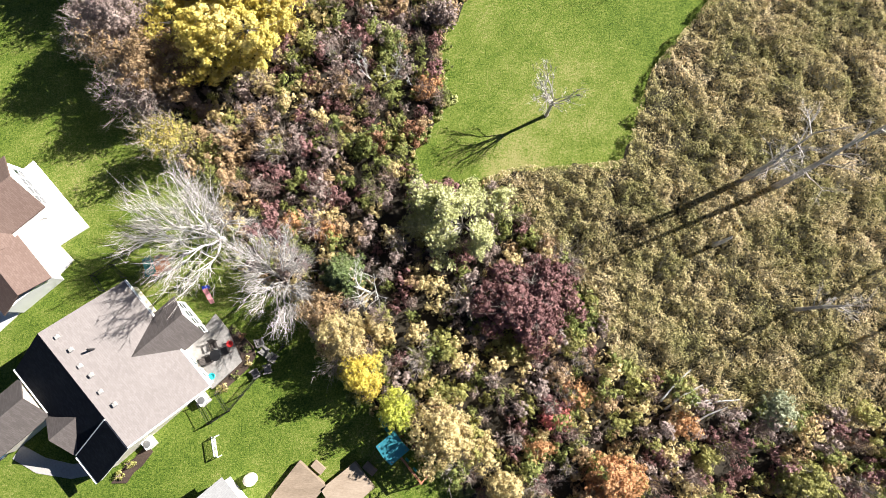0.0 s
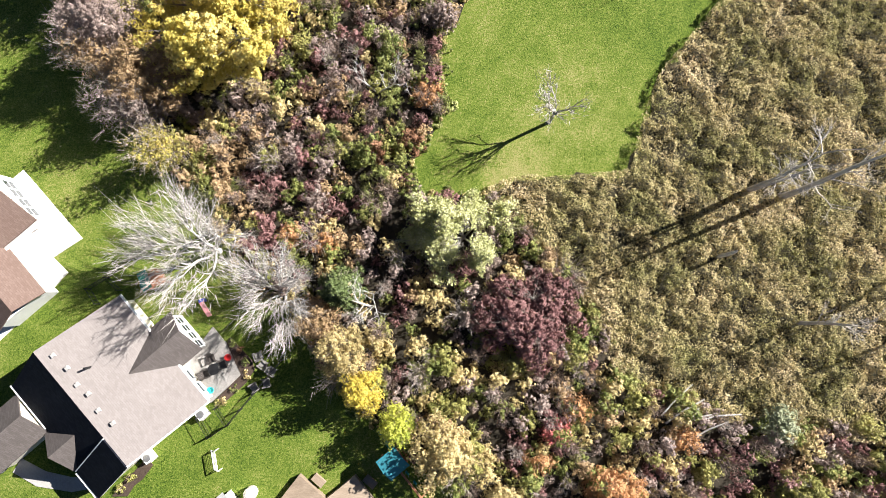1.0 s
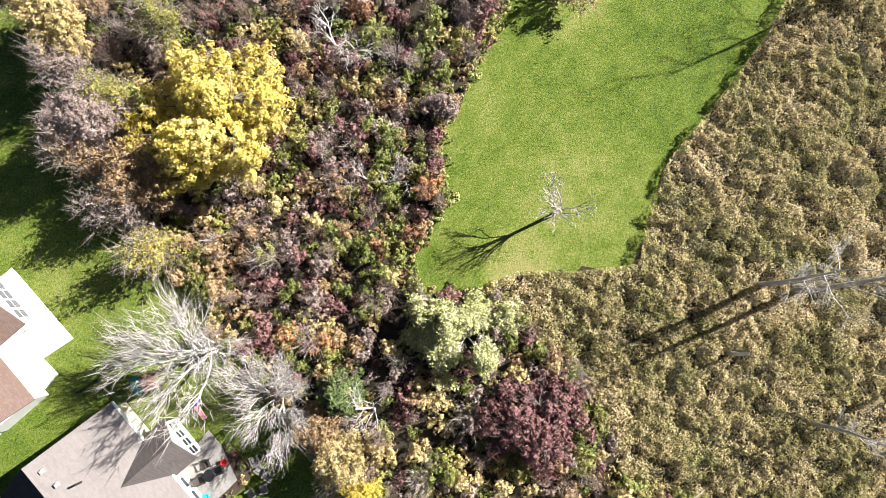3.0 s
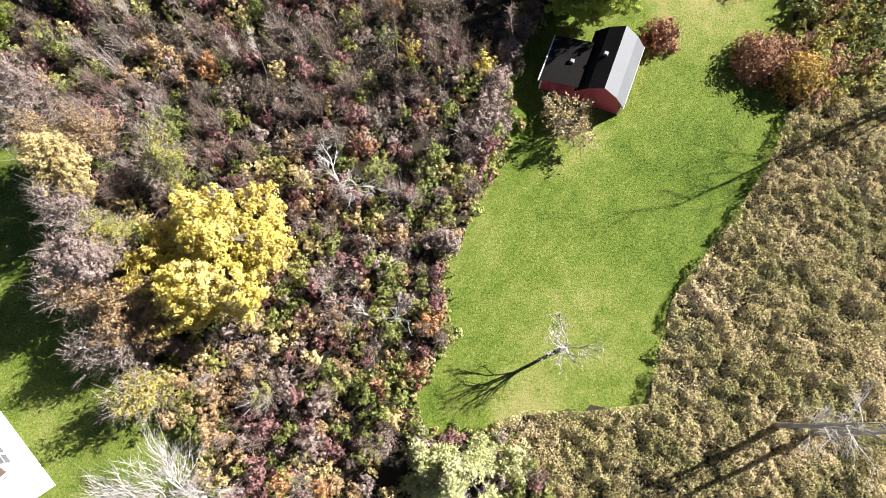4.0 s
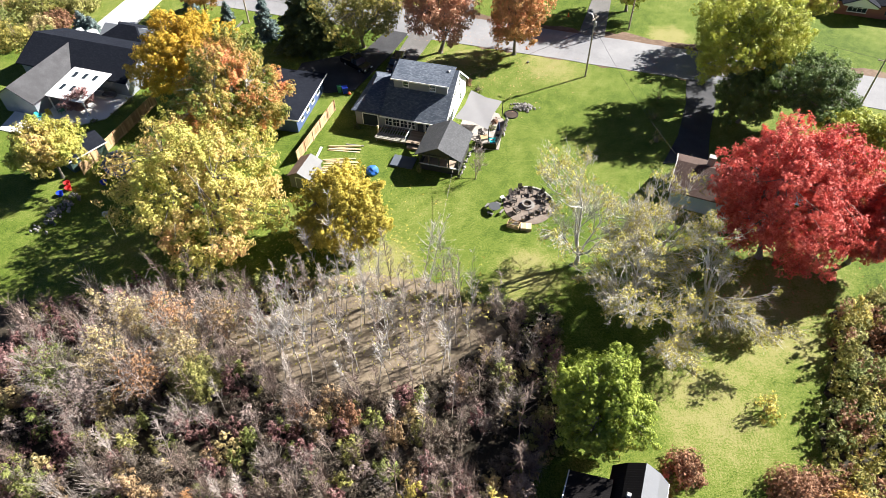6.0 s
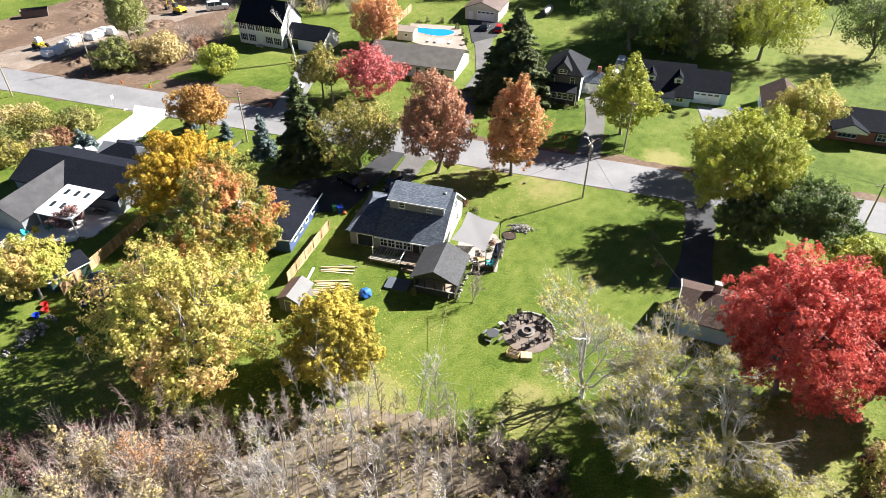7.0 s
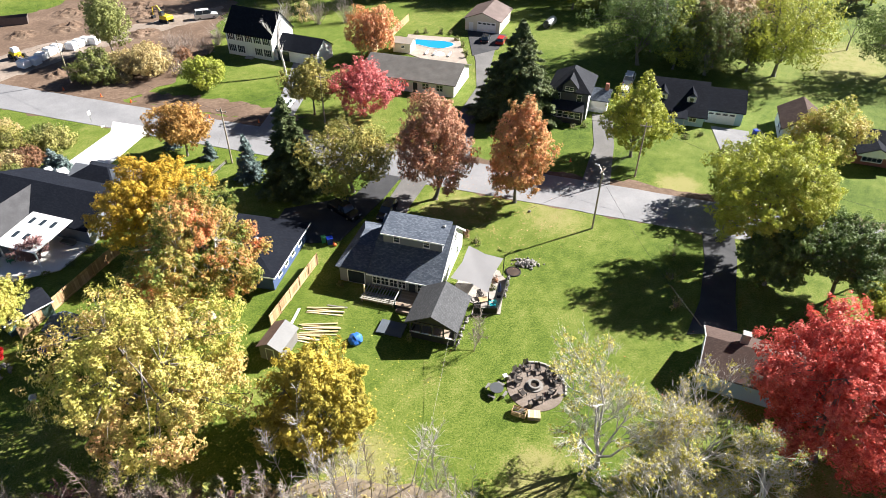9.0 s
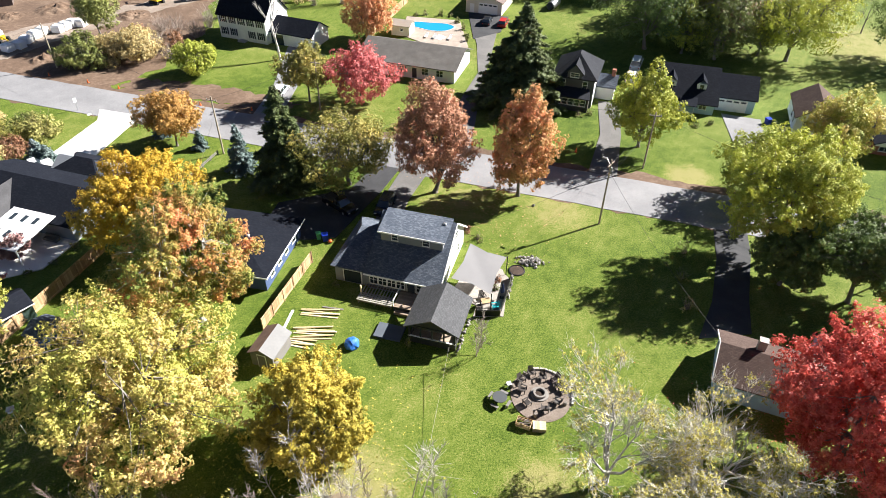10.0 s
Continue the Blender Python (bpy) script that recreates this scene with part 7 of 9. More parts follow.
for k in range(5):
    v = -3.1 + 0.3 * k
    part("board", Shape().box(-9.35 + 0.05 * (k % 2), -4.85, v, v + 0.16, 0.7, 0.74), PALE_TIMBER, deck)
part("corner_post", Shape().box(-9.25, -9.1, -1.9, -1.75, 0, 1.9), NEW_WOOD, deck)
land = new("deck_landing")
land.matrix_world = at_house(0, 0)
tagged(land, "grey-brown timber landing at the back door", "deck")
for k in range(12):
    part("board", Shape().box(-4.7, -1.7, -3.0 + 0.25 * k, -2.78 + 0.25 * k, 0.66, 0.7), WOOD, land)
part("skirt", Shape().box(-4.7, -1.7, -3.02, -2.98, 0.05, 0.66), DARK_SIDING, land)
part("rail", Shape().box(-4.72, -4.64, -3.0, 0, 1.5, 1.58).box(-4.72, -4.64, -3.0, -2.92, 0.66, 1.5).box(-4.72, -4.64, -0.1, -0.02, 0.66, 1.5), WHITE, land)
part("step", Shape().box(-4.4, -2.4, -3.6, -3.05, 0, 0.34), WOOD, land)
slab = new("platform")
slab.matrix_world = pose(-2.75, 95.0, 0, 0, 0, -18.4)
tagged(slab, "low grey platform lying on the lawn", "platform")
part("top", Shape().box(-1.6, 1.6, -1.15, 1.15, 0.12, 0.3, 0.02), plain("blue_grey_board", (0.08, 0.095, 0.115), 0.9), slab)
part("base", Shape().box(-1.5, 1.5, -1.05, 1.05, 0, 0.12), WOOD, slab)

sail = thing("shade_sail", (0, 0, 0), 0, "grey square shade sail stretched over the patio", "sail")
P4 = [Vector((7.3, 106.7, 3.6)), Vector((11.7, 104.7, 2.9)), Vector((9.0, 97.8, 3.1)), Vector((4.6, 101.0, 2.9))]
s = Shape()
N = 12
grid = []
for i in range(N + 1):
    for j in range(N + 1):
        u, v = i / N, j / N
        p = (1 - u) * (1 - v) * P4[0] + u * (1 - v) * P4[1] + u * v * P4[2] + (1 - u) * v * P4[3]
        mid = (P4[0] + P4[1] + P4[2] + P4[3]) / 4
        edge = max(abs(u - 0.5), abs(v - 0.5)) * 2
        pull = 0.13 * edge * (1 - min(abs(u - 0.5), abs(v - 0.5)) * 2) ** 1.0
        p = p.lerp(Vector((mid.x, mid.y, p.z)), pull) - Vector((0, 0, 0.25 * (1 - edge)))
        grid.append(p)
s.add(grid, [(i * (N + 1) + j, i * (N + 1) + j + 1, (i + 1) * (N + 1) + j + 1, (i + 1) * (N + 1) + j) for i in range(N) for j in range(N)])
part("cloth", s, SAIL, sail, smooth=True)
for q in (P4[1], P4[2]):
    part("post", Shape().tube((q.x + 0.1, q.y - 0.05, 0), (q.x + 0.1, q.y - 0.05, q.z + 0.15), 0.06, 0.06, 8, True), BLACK_METAL, sail)
patch("patio", [(4.4, 101.2), (7.5, 107.5), (11.5, 105.6), (12.2, 103.2), (10.6, 97.2), (7.0, 97.2), (7.6, 99.2)], 0.08, surface("patio_paving", [(0.2, 0.17, 0.15), (0.3, 0.27, 0.24), (0.42, 0.38, 0.35)], 0.7, 4.0, 0.9, 0.5), "small paved patio with planting", "terrace", 0.08, 0.8, 13)
fence = thing("patio_screen", (0, 0, 0), 0, "low dark screen round the patio", "fence")
for a, b in (((7.3, 97.4), (10.2, 97.3)), ((10.2, 97.3), (11.4, 100.6)), ((11.4, 100.6), (12.4, 104.0))):
    a, b = Vector(a), Vector(b)
    d = (b - a).normalized()
    o = Vector((-d.y, d.x)) * 0.03
    part("panel", Shape().prism([tuple(a - o), tuple(b - o), tuple(b + o), tuple(a + o)], 0.08, 1.0), BLACK_METAL, fence)
    part("post", Shape().tube((a.x, a.y, 0), (a.x, a.y, 1.1), 0.05, 0.05, 6, True), WOOD, fence)
t = thing("patio_table", (8.7, 99.2, 0.08), 12, "square orange-brown patio table", "table")
part("tabletop", Shape().box(-0.55, 0.55, -0.45, 0.45, 0.7, 0.75, 0.01), CEDAR, t)
for sx in (-1, 1):
    for sy in (-1, 1):
        part("leg", Shape().box(sx * 0.46 - 0.03, sx * 0.46 + 0.03, sy * 0.36 - 0.03, sy * 0.36 + 0.03, 0, 0.7), BLACK_METAL, t)
for k, (x, y, a, m, w) in enumerate(((7.8, 98.7, 100, DARK_CHAIR, "dark"), (9.7, 98.6, -80, TEAL_PLASTIC, "teal striped"), (8.4, 100.3, 20, DARK_CHAIR, "dark"))):
    garden_chair((x, y), a, m, w + " garden chair at the patio table", "patio chairs").location.z = 0.08
umb = thing("patio_umbrella", (10.8, 100.4, 0.08), 0, "closed dark blue patio umbrella", "umbrella")
part("pole", Shape().tube((0, 0, 0), (0, 0, 2.5), 0.03, 0.03, 8), GREY_METAL, umb)
part("canopy", Shape().lathe([(0.22, 0.9), (0.26, 1.1), (0.15, 1.9), (0.04, 2.4)], 8), plain("navy_cloth", (0.02, 0.03, 0.09), 0.9), umb)
part("base", Shape().lathe([(0.3, 0.0), (0.28, 0.08), (0.06, 0.12)], 12), BLACK_METAL, umb)

# stones and flower ring
ring = thing("flower_ring", (13.3, 105.4, 0), 0, "round mulch bed with a dark rim", "flower bed")
part("rim", Shape().lathe([(1.05, 0), (1.05, 0.14), (0.95, 0.16), (0.93, 0.08)], 18), BLACK_METAL, ring)
part("soil", Shape().lathe([(0.95, 0.0), (0.9, 0.1), (0.3, 0.16)], 14), MULCH, ring)
rng = np.random.default_rng(41)
boulders = []
for k in range(4):
    bm = bmesh.new()
    bmesh.ops.create_icosphere(bm, subdivisions=1, radius=0.26)
    for v in bm.verts:
        v.co *= rng.uniform(0.75, 1.2)
        v.co.z *= 0.7
    me = bpy.data.meshes.new("stone")
    bm.to_mesh(me)
    bm.free()
    me.materials.append(STONE)
    boulders.append(me)
pile = thing("rock_pile", (15.3, 107.1, 0), -15, "heap of pale field stones", "stones")
for k in range(85):
    x, y = rng.normal(0, 0.85), rng.normal(0, 0.5)
    o = part("stone", boulders[k % 4], None, pile)
    sc = float(rng.uniform(0.5, 1.1))
    o.matrix_local = pose(x, y, max(0.1, 0.55 - 0.35 * math.hypot(x, y * 1.4)) * float(rng.uniform(0.4, 1.0)), *[float(a) for a in rng.uniform(0, 360, 3)]) @ Matrix.Scale(sc, 4)
wall = thing("stone_edging", (0, 0, 0), 0, "row of field stones along the patio and beds", "stones")
for k in range(46):
    f = k / 45
    p = Vector((12.6, 104.4)).lerp(Vector((11.6, 100.4)), f * 2) if f < 0.5 else Vector((4.8, 91.4)).lerp(Vector((6.6, 97.0)), (f - 0.5) * 2)
    o = part("stone", boulders[k % 4], None, wall)
    sc = float(rng.uniform(0.5, 0.9))
    o.matrix_local = pose(p.x + rng.normal(0, 0.1), p.y + rng.normal(0, 0.1), 0.12, *[float(a) for a in rng.uniform(0, 360, 3)]) @ Matrix.Scale(sc, 4)

# lumber, tarp, shed, plank fence
rng = np.random.default_rng(51)
for (x, y, a, n, L), w in (((-10.9, 98.6, -8, 4, 4.6), "loose stack of new pale boards"), ((-9.5, 99.4, -9, 1, 2.6), "thick timber beam on the lawn"), ((-11.4, 95.4, -4, 6, 4.6), "spread stack of new pale boards"), ((-12.8, 93.9, -14, 4, 3.4), "spread stack of new pale boards")):
    st = thing("lumber_stack", (x, y, 0), a, w + " lying on grass", "lumber")
    for k in range(n):
        o = part("board", Shape().box(-L / 2, L / 2, -0.1, 0.1, 0, 0.09, 0.01), NEW_WOOD if n > 1 else GREY_CHAIR, st)
        o.matrix_local = pose(float(rng.normal(0, 0.2)), (k - n / 2) * 0.34, 0.09 * (k % 2), 0, 0, float(rng.normal(0, 3)))
pl = thing("plank", (-14.7, 97.2, 0), 78, "long white board lying on grass beside the fence", "plank")
part("board", Shape().box(-1.9, 1.9, -0.16, 0.16, 0, 0.06, 0.01), WHITE, pl)
tarp = thing("tarp_heap", (-6.9, 93.2, 0), 20, "bundle wrapped in blue and white striped tarp", "tarp")
bm = bmesh.new()
bmesh.ops.create_icosphere(bm, subdivisions=3, radius=0.85)
for v in bm.verts:
    v.co *= 1 + 0.16 * noise.noise(v.co * 2.2)
    v.co.z = max(0, v.co.z * 0.85 + 0.3)
me = bpy.data.meshes.new("cover")
bm.to_mesh(me)
bm.free()
m, nn, ll, pp, oo = shader("striped_tarp")
tcn, wv = nn.new("ShaderNodeTexCoord"), nn.new("ShaderNodeTexWave")
wv.inputs["Scale"].default_value, wv.inputs["Distortion"].default_value = 2.2, 3.0
ll.new(tcn.outputs["Object"], wv.inputs["Vector"])
rp = ramp_node(nn, [(0.02, 0.12, 0.5), (0.03, 0.16, 0.55), (0.7, 0.72, 0.75)], "CONSTANT")
ll.new(wv.outputs["Fac"], rp.inputs[0])
ll.new(rp.outputs[0], pp.inputs["Base Color"])
me.materials.append(m)
part("cover", me, None, tarp, smooth=True)
shed = thing("shed", (-15.6, 92.2, 0), -20, "small weathered shed with rusty brown and pale roof", "shed")
part("wall", turned(gable_walls(-1.9, 1.9, -1.35, 1.35, 2.0, 0, 2.7), 90), GREY_CHAIR, shed)
part("roof", Shape().slab([(-1.6, -2.1, 1.95), (0, -2.1, 2.82), (0, 2.1, 2.82), (-1.6, 2.1, 1.95)], 0.08), surface("rust_roof", [(0.08, 0.05, 0.038), (0.14, 0.088, 0.066), (0.21, 0.14, 0.11)], 0.6, 5.0, 0.8, 0.1), shed)
part("roof_far", Shape().slab([(0, -2.1, 2.82), (1.6, -2.1, 1.95), (1.6, 2.1, 1.95), (0, 2.1, 2.82)], 0.08), surface("pale_metal_roof", [(0.12, 0.12, 0.12), (0.17, 0.17, 0.17)], 0.6, 5.0, 0.6, 0.05), shed)
door_unit(shed, 0, -1.9, 0, 0.9, 1.8, 0, GREY_CHAIR)


def plank_fence(a, b, h, words, panel=2.4, per=10):
    """A board fence: posts, rails and planks, each its own."""
    a, b = Vector(a), Vector(b)
    L = (b - a).length
    ob = thing("plank_fence", (a.x, a.y, 0), math.degrees(math.atan2(b.y - a.y, b.x - a.x)), words, "fence")
    n = max(1, round(L / panel))
    w = L / n
    post = Shape().box(-0.06, 0.06, -0.06, 0.06, 0, h + 0.08, 0.02).mesh("post", CEDAR)
    plank = Shape().box(0, w / per - 0.012, 0.03, 0.055, 0.04, h, 0.01).mesh("plank", CEDAR)
    rail = Shape().box(0, w, -0.03, 0.03, 0, 0.09).mesh("rail", CEDAR)
    for i in range(n + 1):
        part("post", post, None, ob).location = (i * w, 0, 0)
        if i < n:
            for z in (0.3, h - 0.35):
                part("rail", rail, None, ob).location = (i * w, 0, z)
            for k in range(per):
                part("plank", plank, None, ob).location = (i * w + k * w / per, 0, 0.01 * ((k * 7 + i) % 3))
    return ob


plank_fence((-17.2, 95.9), (-13.0, 107.8), 1.85, "tan cedar board fence along the yard")
plank_fence((-45.9, 94.6), (-40.4, 110.8), 1.9, "tan cedar board fence with sunlit panels")
plank_fence((-9.8, 182.7), (-0.8, 208.8), 1.9, "long tan board fence behind the pool yard", 3.0, 6)
rail = thing("rail_fence", (-34.1, 127.6, 0), math.degrees(math.atan2(7.9, 2.8)), "low grey timber rail on short posts", "fence")
for k in range(5):
    part("post", Shape().box(k * 2.05 - 0.07, k * 2.05 + 0.07, -0.07, 0.07, 0, 0.75, 0.02), GREY_CHAIR, rail)
for z in (0.3, 0.58):
    part("rail", Shape().box(0, 8.2, -0.04, 0.04, z, z + 0.12), GREY_CHAIR, rail)

# poles and wires


def utility_pole(at, h, words, arm=True, lamp=False, deg=-20):
    ob = thing("utility_pole", (*at, 0), deg, words, "utility pole")
    part("shaft", Shape().tube((0, 0, 0), (0, 0, h), 0.15, 0.1, 8, True), POLE_WOOD, ob)
    if arm:
        part("crossarm", Shape().box(-0.9, 0.9, -0.06, 0.06, h - 0.7, h - 0.56), POLE_WOOD, ob)
        for u in (-0.8, 0, 0.8):
            part("insulator", Shape().lathe([(0.05, h - 0.56), (0.06, h - 0.5), (0.03, h - 0.38)], 6, (u, 0)), GREY_METAL, ob)
    if lamp:
        part("lamp_arm", Shape().tube((0, 0, h - 0.9), (0.5, 0.9, h - 0.3), 0.04, 0.03, 6), GREY_METAL, ob)
        part("lamp_head", Shape().box(0.38, 0.62, 0.85, 1.5, h - 0.38, h - 0.24, 0.03), GREY_METAL, ob)
    part("transformer", Shape().lathe([(0.16, h - 2.0), (0.2, h - 1.95), (0.2, h - 1.3), (0.08, h - 1.22)], 10, (0.3, 0)), GREY_METAL, ob) if lamp else None
    return ob


utility_pole((26.2, 115.1), 10.4, "tall wooden utility pole with lamp arm on the lawn", True, True, 50)
utility_pole((36.6, 129.5), 9.8, "wooden utility pole across the road", True)
utility_pole((-30.5, 135.6), 10.0, "wooden utility pole with guy wires", True)
utility_pole((-71.2, 170.0), 9.0, "wooden utility pole by the building site", False)
utility_pole((-82.2, 156.6), 9.0, "wooden utility pole beside the road", False)
utility_pole((65.3, 104.4), 8.5, "dark wooden utility pole beside the road", True)
utility_pole((-16.5, 150.6), 9.5, "wooden utility pole among the trees", True)
WIRES = [((36.6, 129.5, 9.3), (26.2, 115.1, 9.9), 0.5), ((37.2, 129.2, 9.3), (26.8, 114.8, 9.9), 0.6), ((36.6, 129.5, 7.6), (26.2, 115.1, 8.0), 0.5), ((26.2, 115.1, 8.6), (32.6, 88.6, 4.3), 0.9), ((26.2, 115.1, 8.6), (1.0, 104.0, 6.0), 0.7),
         ((36.6, 129.5, 9.4), (65.3, 104.4, 8.0), 1.0), ((-30.5, 135.6, 9.5), (-71.2, 170.0, 8.6), 1.2), ((-30.5, 135.6, 9.5), (-16.5, 150.6, 9.2), 0.4), ((-16.5, 150.6, 9.2), (36.6, 129.5, 9.4), 1.3), ((-71.2, 170.0, 8.6), (-82.2, 156.6, 8.6), 0.5),
         ((-30.5, 135.6, 7.0), (-33.6, 133.4, 0.0), 0.0), ((0.4, 74.6, 0.3), (4.4, 93.4, 2.6), 0.35)]
for a, b, sag in WIRES:
    a, b = Vector(a), Vector(b)
    ob = thing("cable", tuple(a), 0, "thin dark overhead cable between poles", "cable")
    pts = [a.lerp(b, i / 12) - Vector((0, 0, sag * 4 * (i / 12) * (1 - i / 12))) - a for i in range(13)]
    s = Shape().sweep(pts, 0.016)
    part("wire", s, PALE_TIMBER if b.y - a.y > 15 and abs(a.x) < 1 else BLACK_METAL if sag else GREY_METAL, ob)

# vehicles


def vehicle(at, deg, paint, words, L=4.8, W=1.85, Hh=1.7, bed=False, name="car", cat="car"):
    """A car: bonnet, glazed cabin, wheels and lamps; front towards +x."""
    ob = thing(name, (*at, 0), deg, words, cat)
    hw, x0, x1, belt = W / 2, -L / 2, L / 2, Hh * 0.58
    side = [(x0, 0.3), (x1, 0.3), (x1, belt * 0.78), (x1 - 0.25, belt * 0.93), (L * 0.2, belt), (x0 + 0.15, belt), (x0, belt * 0.85)]
    n = len(side)
    vs = [(x, -hw * (0.97 if z < 0.5 else 1.0), z) for x, z in side] + [(x, hw * (0.97 if z < 0.5 else 1.0), z) for x, z in side]
    part("body", Shape().add(vs, [tuple(range(n)), tuple(range(2 * n - 1, n - 1, -1))] + [((i + 1) % n, i, n + i, n + (i + 1) % n) for i in range(n)]), paint, ob)
    c0, c1 = (-L * 0.08 if bed else x0 + 0.25), L * 0.24
    cab = Shape().add([(c0, -hw * 0.95, belt), (c1, -hw * 0.95, belt), (c1, hw * 0.95, belt), (c0, hw * 0.95, belt), (c0 + 0.2, -hw * 0.78, Hh - 0.06), (c1 - 0.6, -hw * 0.78, Hh - 0.06), (c1 - 0.6, hw * 0.78, Hh - 0.06), (c0 + 0.2, hw * 0.78, Hh - 0.06)],
                      [(0, 1, 5, 4), (1, 2, 6, 5), (2, 3, 7, 6), (3, 0, 4, 7)])
    part("glazing", cab, PANE, ob)
    part("roof", Shape().box(c0 + 0.18, c1 - 0.58, -hw * 0.79, hw * 0.79, Hh - 0.07, Hh, 0.03), paint, ob)
    for x in (c0 + 0.12, (c0 + c1) / 2 - 0.1):
        for sy in (-1, 1):
            part("pillar", Shape().tube((x, sy * hw * 0.95, belt), (x + 0.08, sy * hw * 0.79, Hh - 0.05), 0.045, 0.045, 4), paint, ob)
    if bed:
        part("cargo_bed", Shape().box(x0 + 0.12, c0 - 0.08, -hw * 0.82, hw * 0.82, belt, belt + 0.02), BLACK_METAL, ob)
        part("bed_side", Shape().box(x0, c0 - 0.05, -hw, -hw * 0.86, belt, belt + 0.12).box(x0, c0 - 0.05, hw * 0.86, hw, belt, belt + 0.12).box(x0, x0 + 0.1, -hw, hw, belt, belt + 0.12), paint, ob)
    for x in (x0 + L * 0.2, x1 - L * 0.19):
        for sy in (-1, 1):
            wv = part("wheel", Shape().tube((x, sy * (hw - 0.22), 0.34), (x, sy * (hw + 0.01), 0.34), 0.34, 0.34, 14, True), RUBBER, ob)
            part("rim", Shape().tube((x, sy * (hw + 0.005), 0.34), (x, sy * (hw + 0.03), 0.34), 0.2, 0.17, 10, True), GREY_METAL, wv)
    for sy in (-1, 1):
        part("headlight", Shape().box(x1 - 0.06, x1 + 0.015, sy * hw * 0.72 - 0.18, sy * hw * 0.72 + 0.18, belt * 0.6, belt * 0.76), WHITE, ob)
        part("tail_light", Shape().box(x0 - 0.015, x0 + 0.05, sy * hw * 0.8 - 0.12, sy * hw * 0.8 + 0.12, belt * 0.62, belt * 0.82), RED_PLASTIC, ob)
        part("mirror", Shape().box(c1 - 0.35, c1 - 0.15, sy * (hw + 0.08) - 0.08, sy * (hw + 0.08) + 0.08, belt, belt + 0.14, 0.03), paint, ob)
    part("bumper", Shape().box(x1 - 0.05, x1 + 0.06, -hw * 0.92, hw * 0.92, 0.3, 0.48, 0.02), BLACK_METAL, ob)
    return ob


CAR_BLACK = glassy("black_car_paint", (0.012, 0.013, 0.016), 0.2)
CAR_WHITE = plain("white_car_paint", (0.75, 0.75, 0.74), 0.25, 0.04)
CAR_NAVY = glassy("navy_car_paint", (0.01, 0.016, 0.04), 0.2)
CAR_RED = plain("red_car_paint", (0.35, 0.02, 0.02), 0.25, 0.1)
CAR_BLUE = plain("blue_car_paint", (0.02, 0.16, 0.45), 0.3, 0.1)
vehicle((-3.9, 119.6), 253, CAR_NAVY, "dark blue estate car parked beside the grey house", 4.9, 1.9, 1.75)
vehicle((-10.4, 119.9), -44, CAR_BLACK, "black pickup truck parked on the drive", 5.6, 2.0, 1.9, True, "pickup_truck", "truck")
vehicle((-58.4, 130.9), 38, CAR_WHITE, "white pickup truck on the pale drive", 5.6, 2.0, 1.9, True, "pickup_truck", "truck")
vehicle((17.9, 193.9), 75, CAR_BLACK, "black car parked before the garage", 4.6, 1.85, 1.6)
vehicle((21.6, 192.6), 70, CAR_RED, "dark red car parked before the garage", 4.6, 1.85, 1.6)
vehicle((43.6, 162.4), 66, CAR_WHITE, "white car parked beside the dark house", 4.6, 1.85, 1.6)
vehicle((46.2, 168.2), 66, CAR_WHITE, "white van parked behind the dark house", 5.6, 2.0, 2.3, name="van", cat="van")
vehicle((-39.6, -8.9), 40, CAR_BLUE, "bright blue car beside the garage", 4.5, 1.8, 1.5)
vehicle((-24.6, 157.5), 78, CAR_WHITE, "white car parked on the driveway", 4.6, 1.85, 1.6)


def wheelie_bin(at, material, words, r=0.3, h=1.05):
    ob = thing("wheelie_bin", (*at, 0), 15, words, "bin")
    part("tub", Shape().add([(-r * 0.8, -r * 0.8, 0.05), (r * 0.8, -r * 0.8, 0.05), (r * 0.8, r * 0.8, 0.05), (-r * 0.8, r * 0.8, 0.05), (-r, -r, h), (r, -r, h), (r, r, h), (-r, r, h)],
                            [(3, 2, 1, 0), (4, 5, 6, 7), (0, 1, 5, 4), (1, 2, 6, 5), (2, 3, 7, 6), (3, 0, 4, 7)]), material, ob)
    part("lid", Shape().box(-r * 1.08, r * 1.08, -r * 1.08, r * 1.08, h, h + 0.07, 0.03), material, ob)
    for sx in (-1, 1):
        part("wheel", Shape().tube((sx * r * 0.9 - 0.03, r * 0.8, 0.1), (sx * r * 0.9 + 0.03, r * 0.8, 0.1), 0.1, 0.1, 8, True), RUBBER, ob)


wheelie_bin((-11.8, 112.4), BLUE_PLASTIC, "blue recycling bin beside the drive", 0.4)
wheelie_bin((-12.7, 112.7), GREEN_PLASTIC, "green bin beside the drive", 0.3)
wheelie_bin((-26.6, 186.2), BLUE_PLASTIC, "blue bin beside the white house", 0.45)
wheelie_bin((-25.4, 185.4), GREEN_PLASTIC, "dark green bin beside the white house", 0.4)
wheelie_bin((38.2, 156.4), GREEN_PLASTIC, "green bin with yellow lid beside the dark house", 0.45)
wheelie_bin((63.0, 143.6), BLUE_PLASTIC, "blue bin beside the garage door", 0.45)
ball = thing("pumpkin", (-11.1, 111.9, 0), 0, "large orange pumpkin on the grass", "pumpkin")
part("fruit", Shape().lathe([(0.1, 0.02), (0.26, 0.1), (0.3, 0.25), (0.24, 0.4), (0.06, 0.44)], 10), ORANGE_PLASTIC, ball, smooth=True)
part("stalk", Shape().tube((0, 0, 0.42), (0.03, 0, 0.54), 0.03, 0.02, 5), BARK, ball)

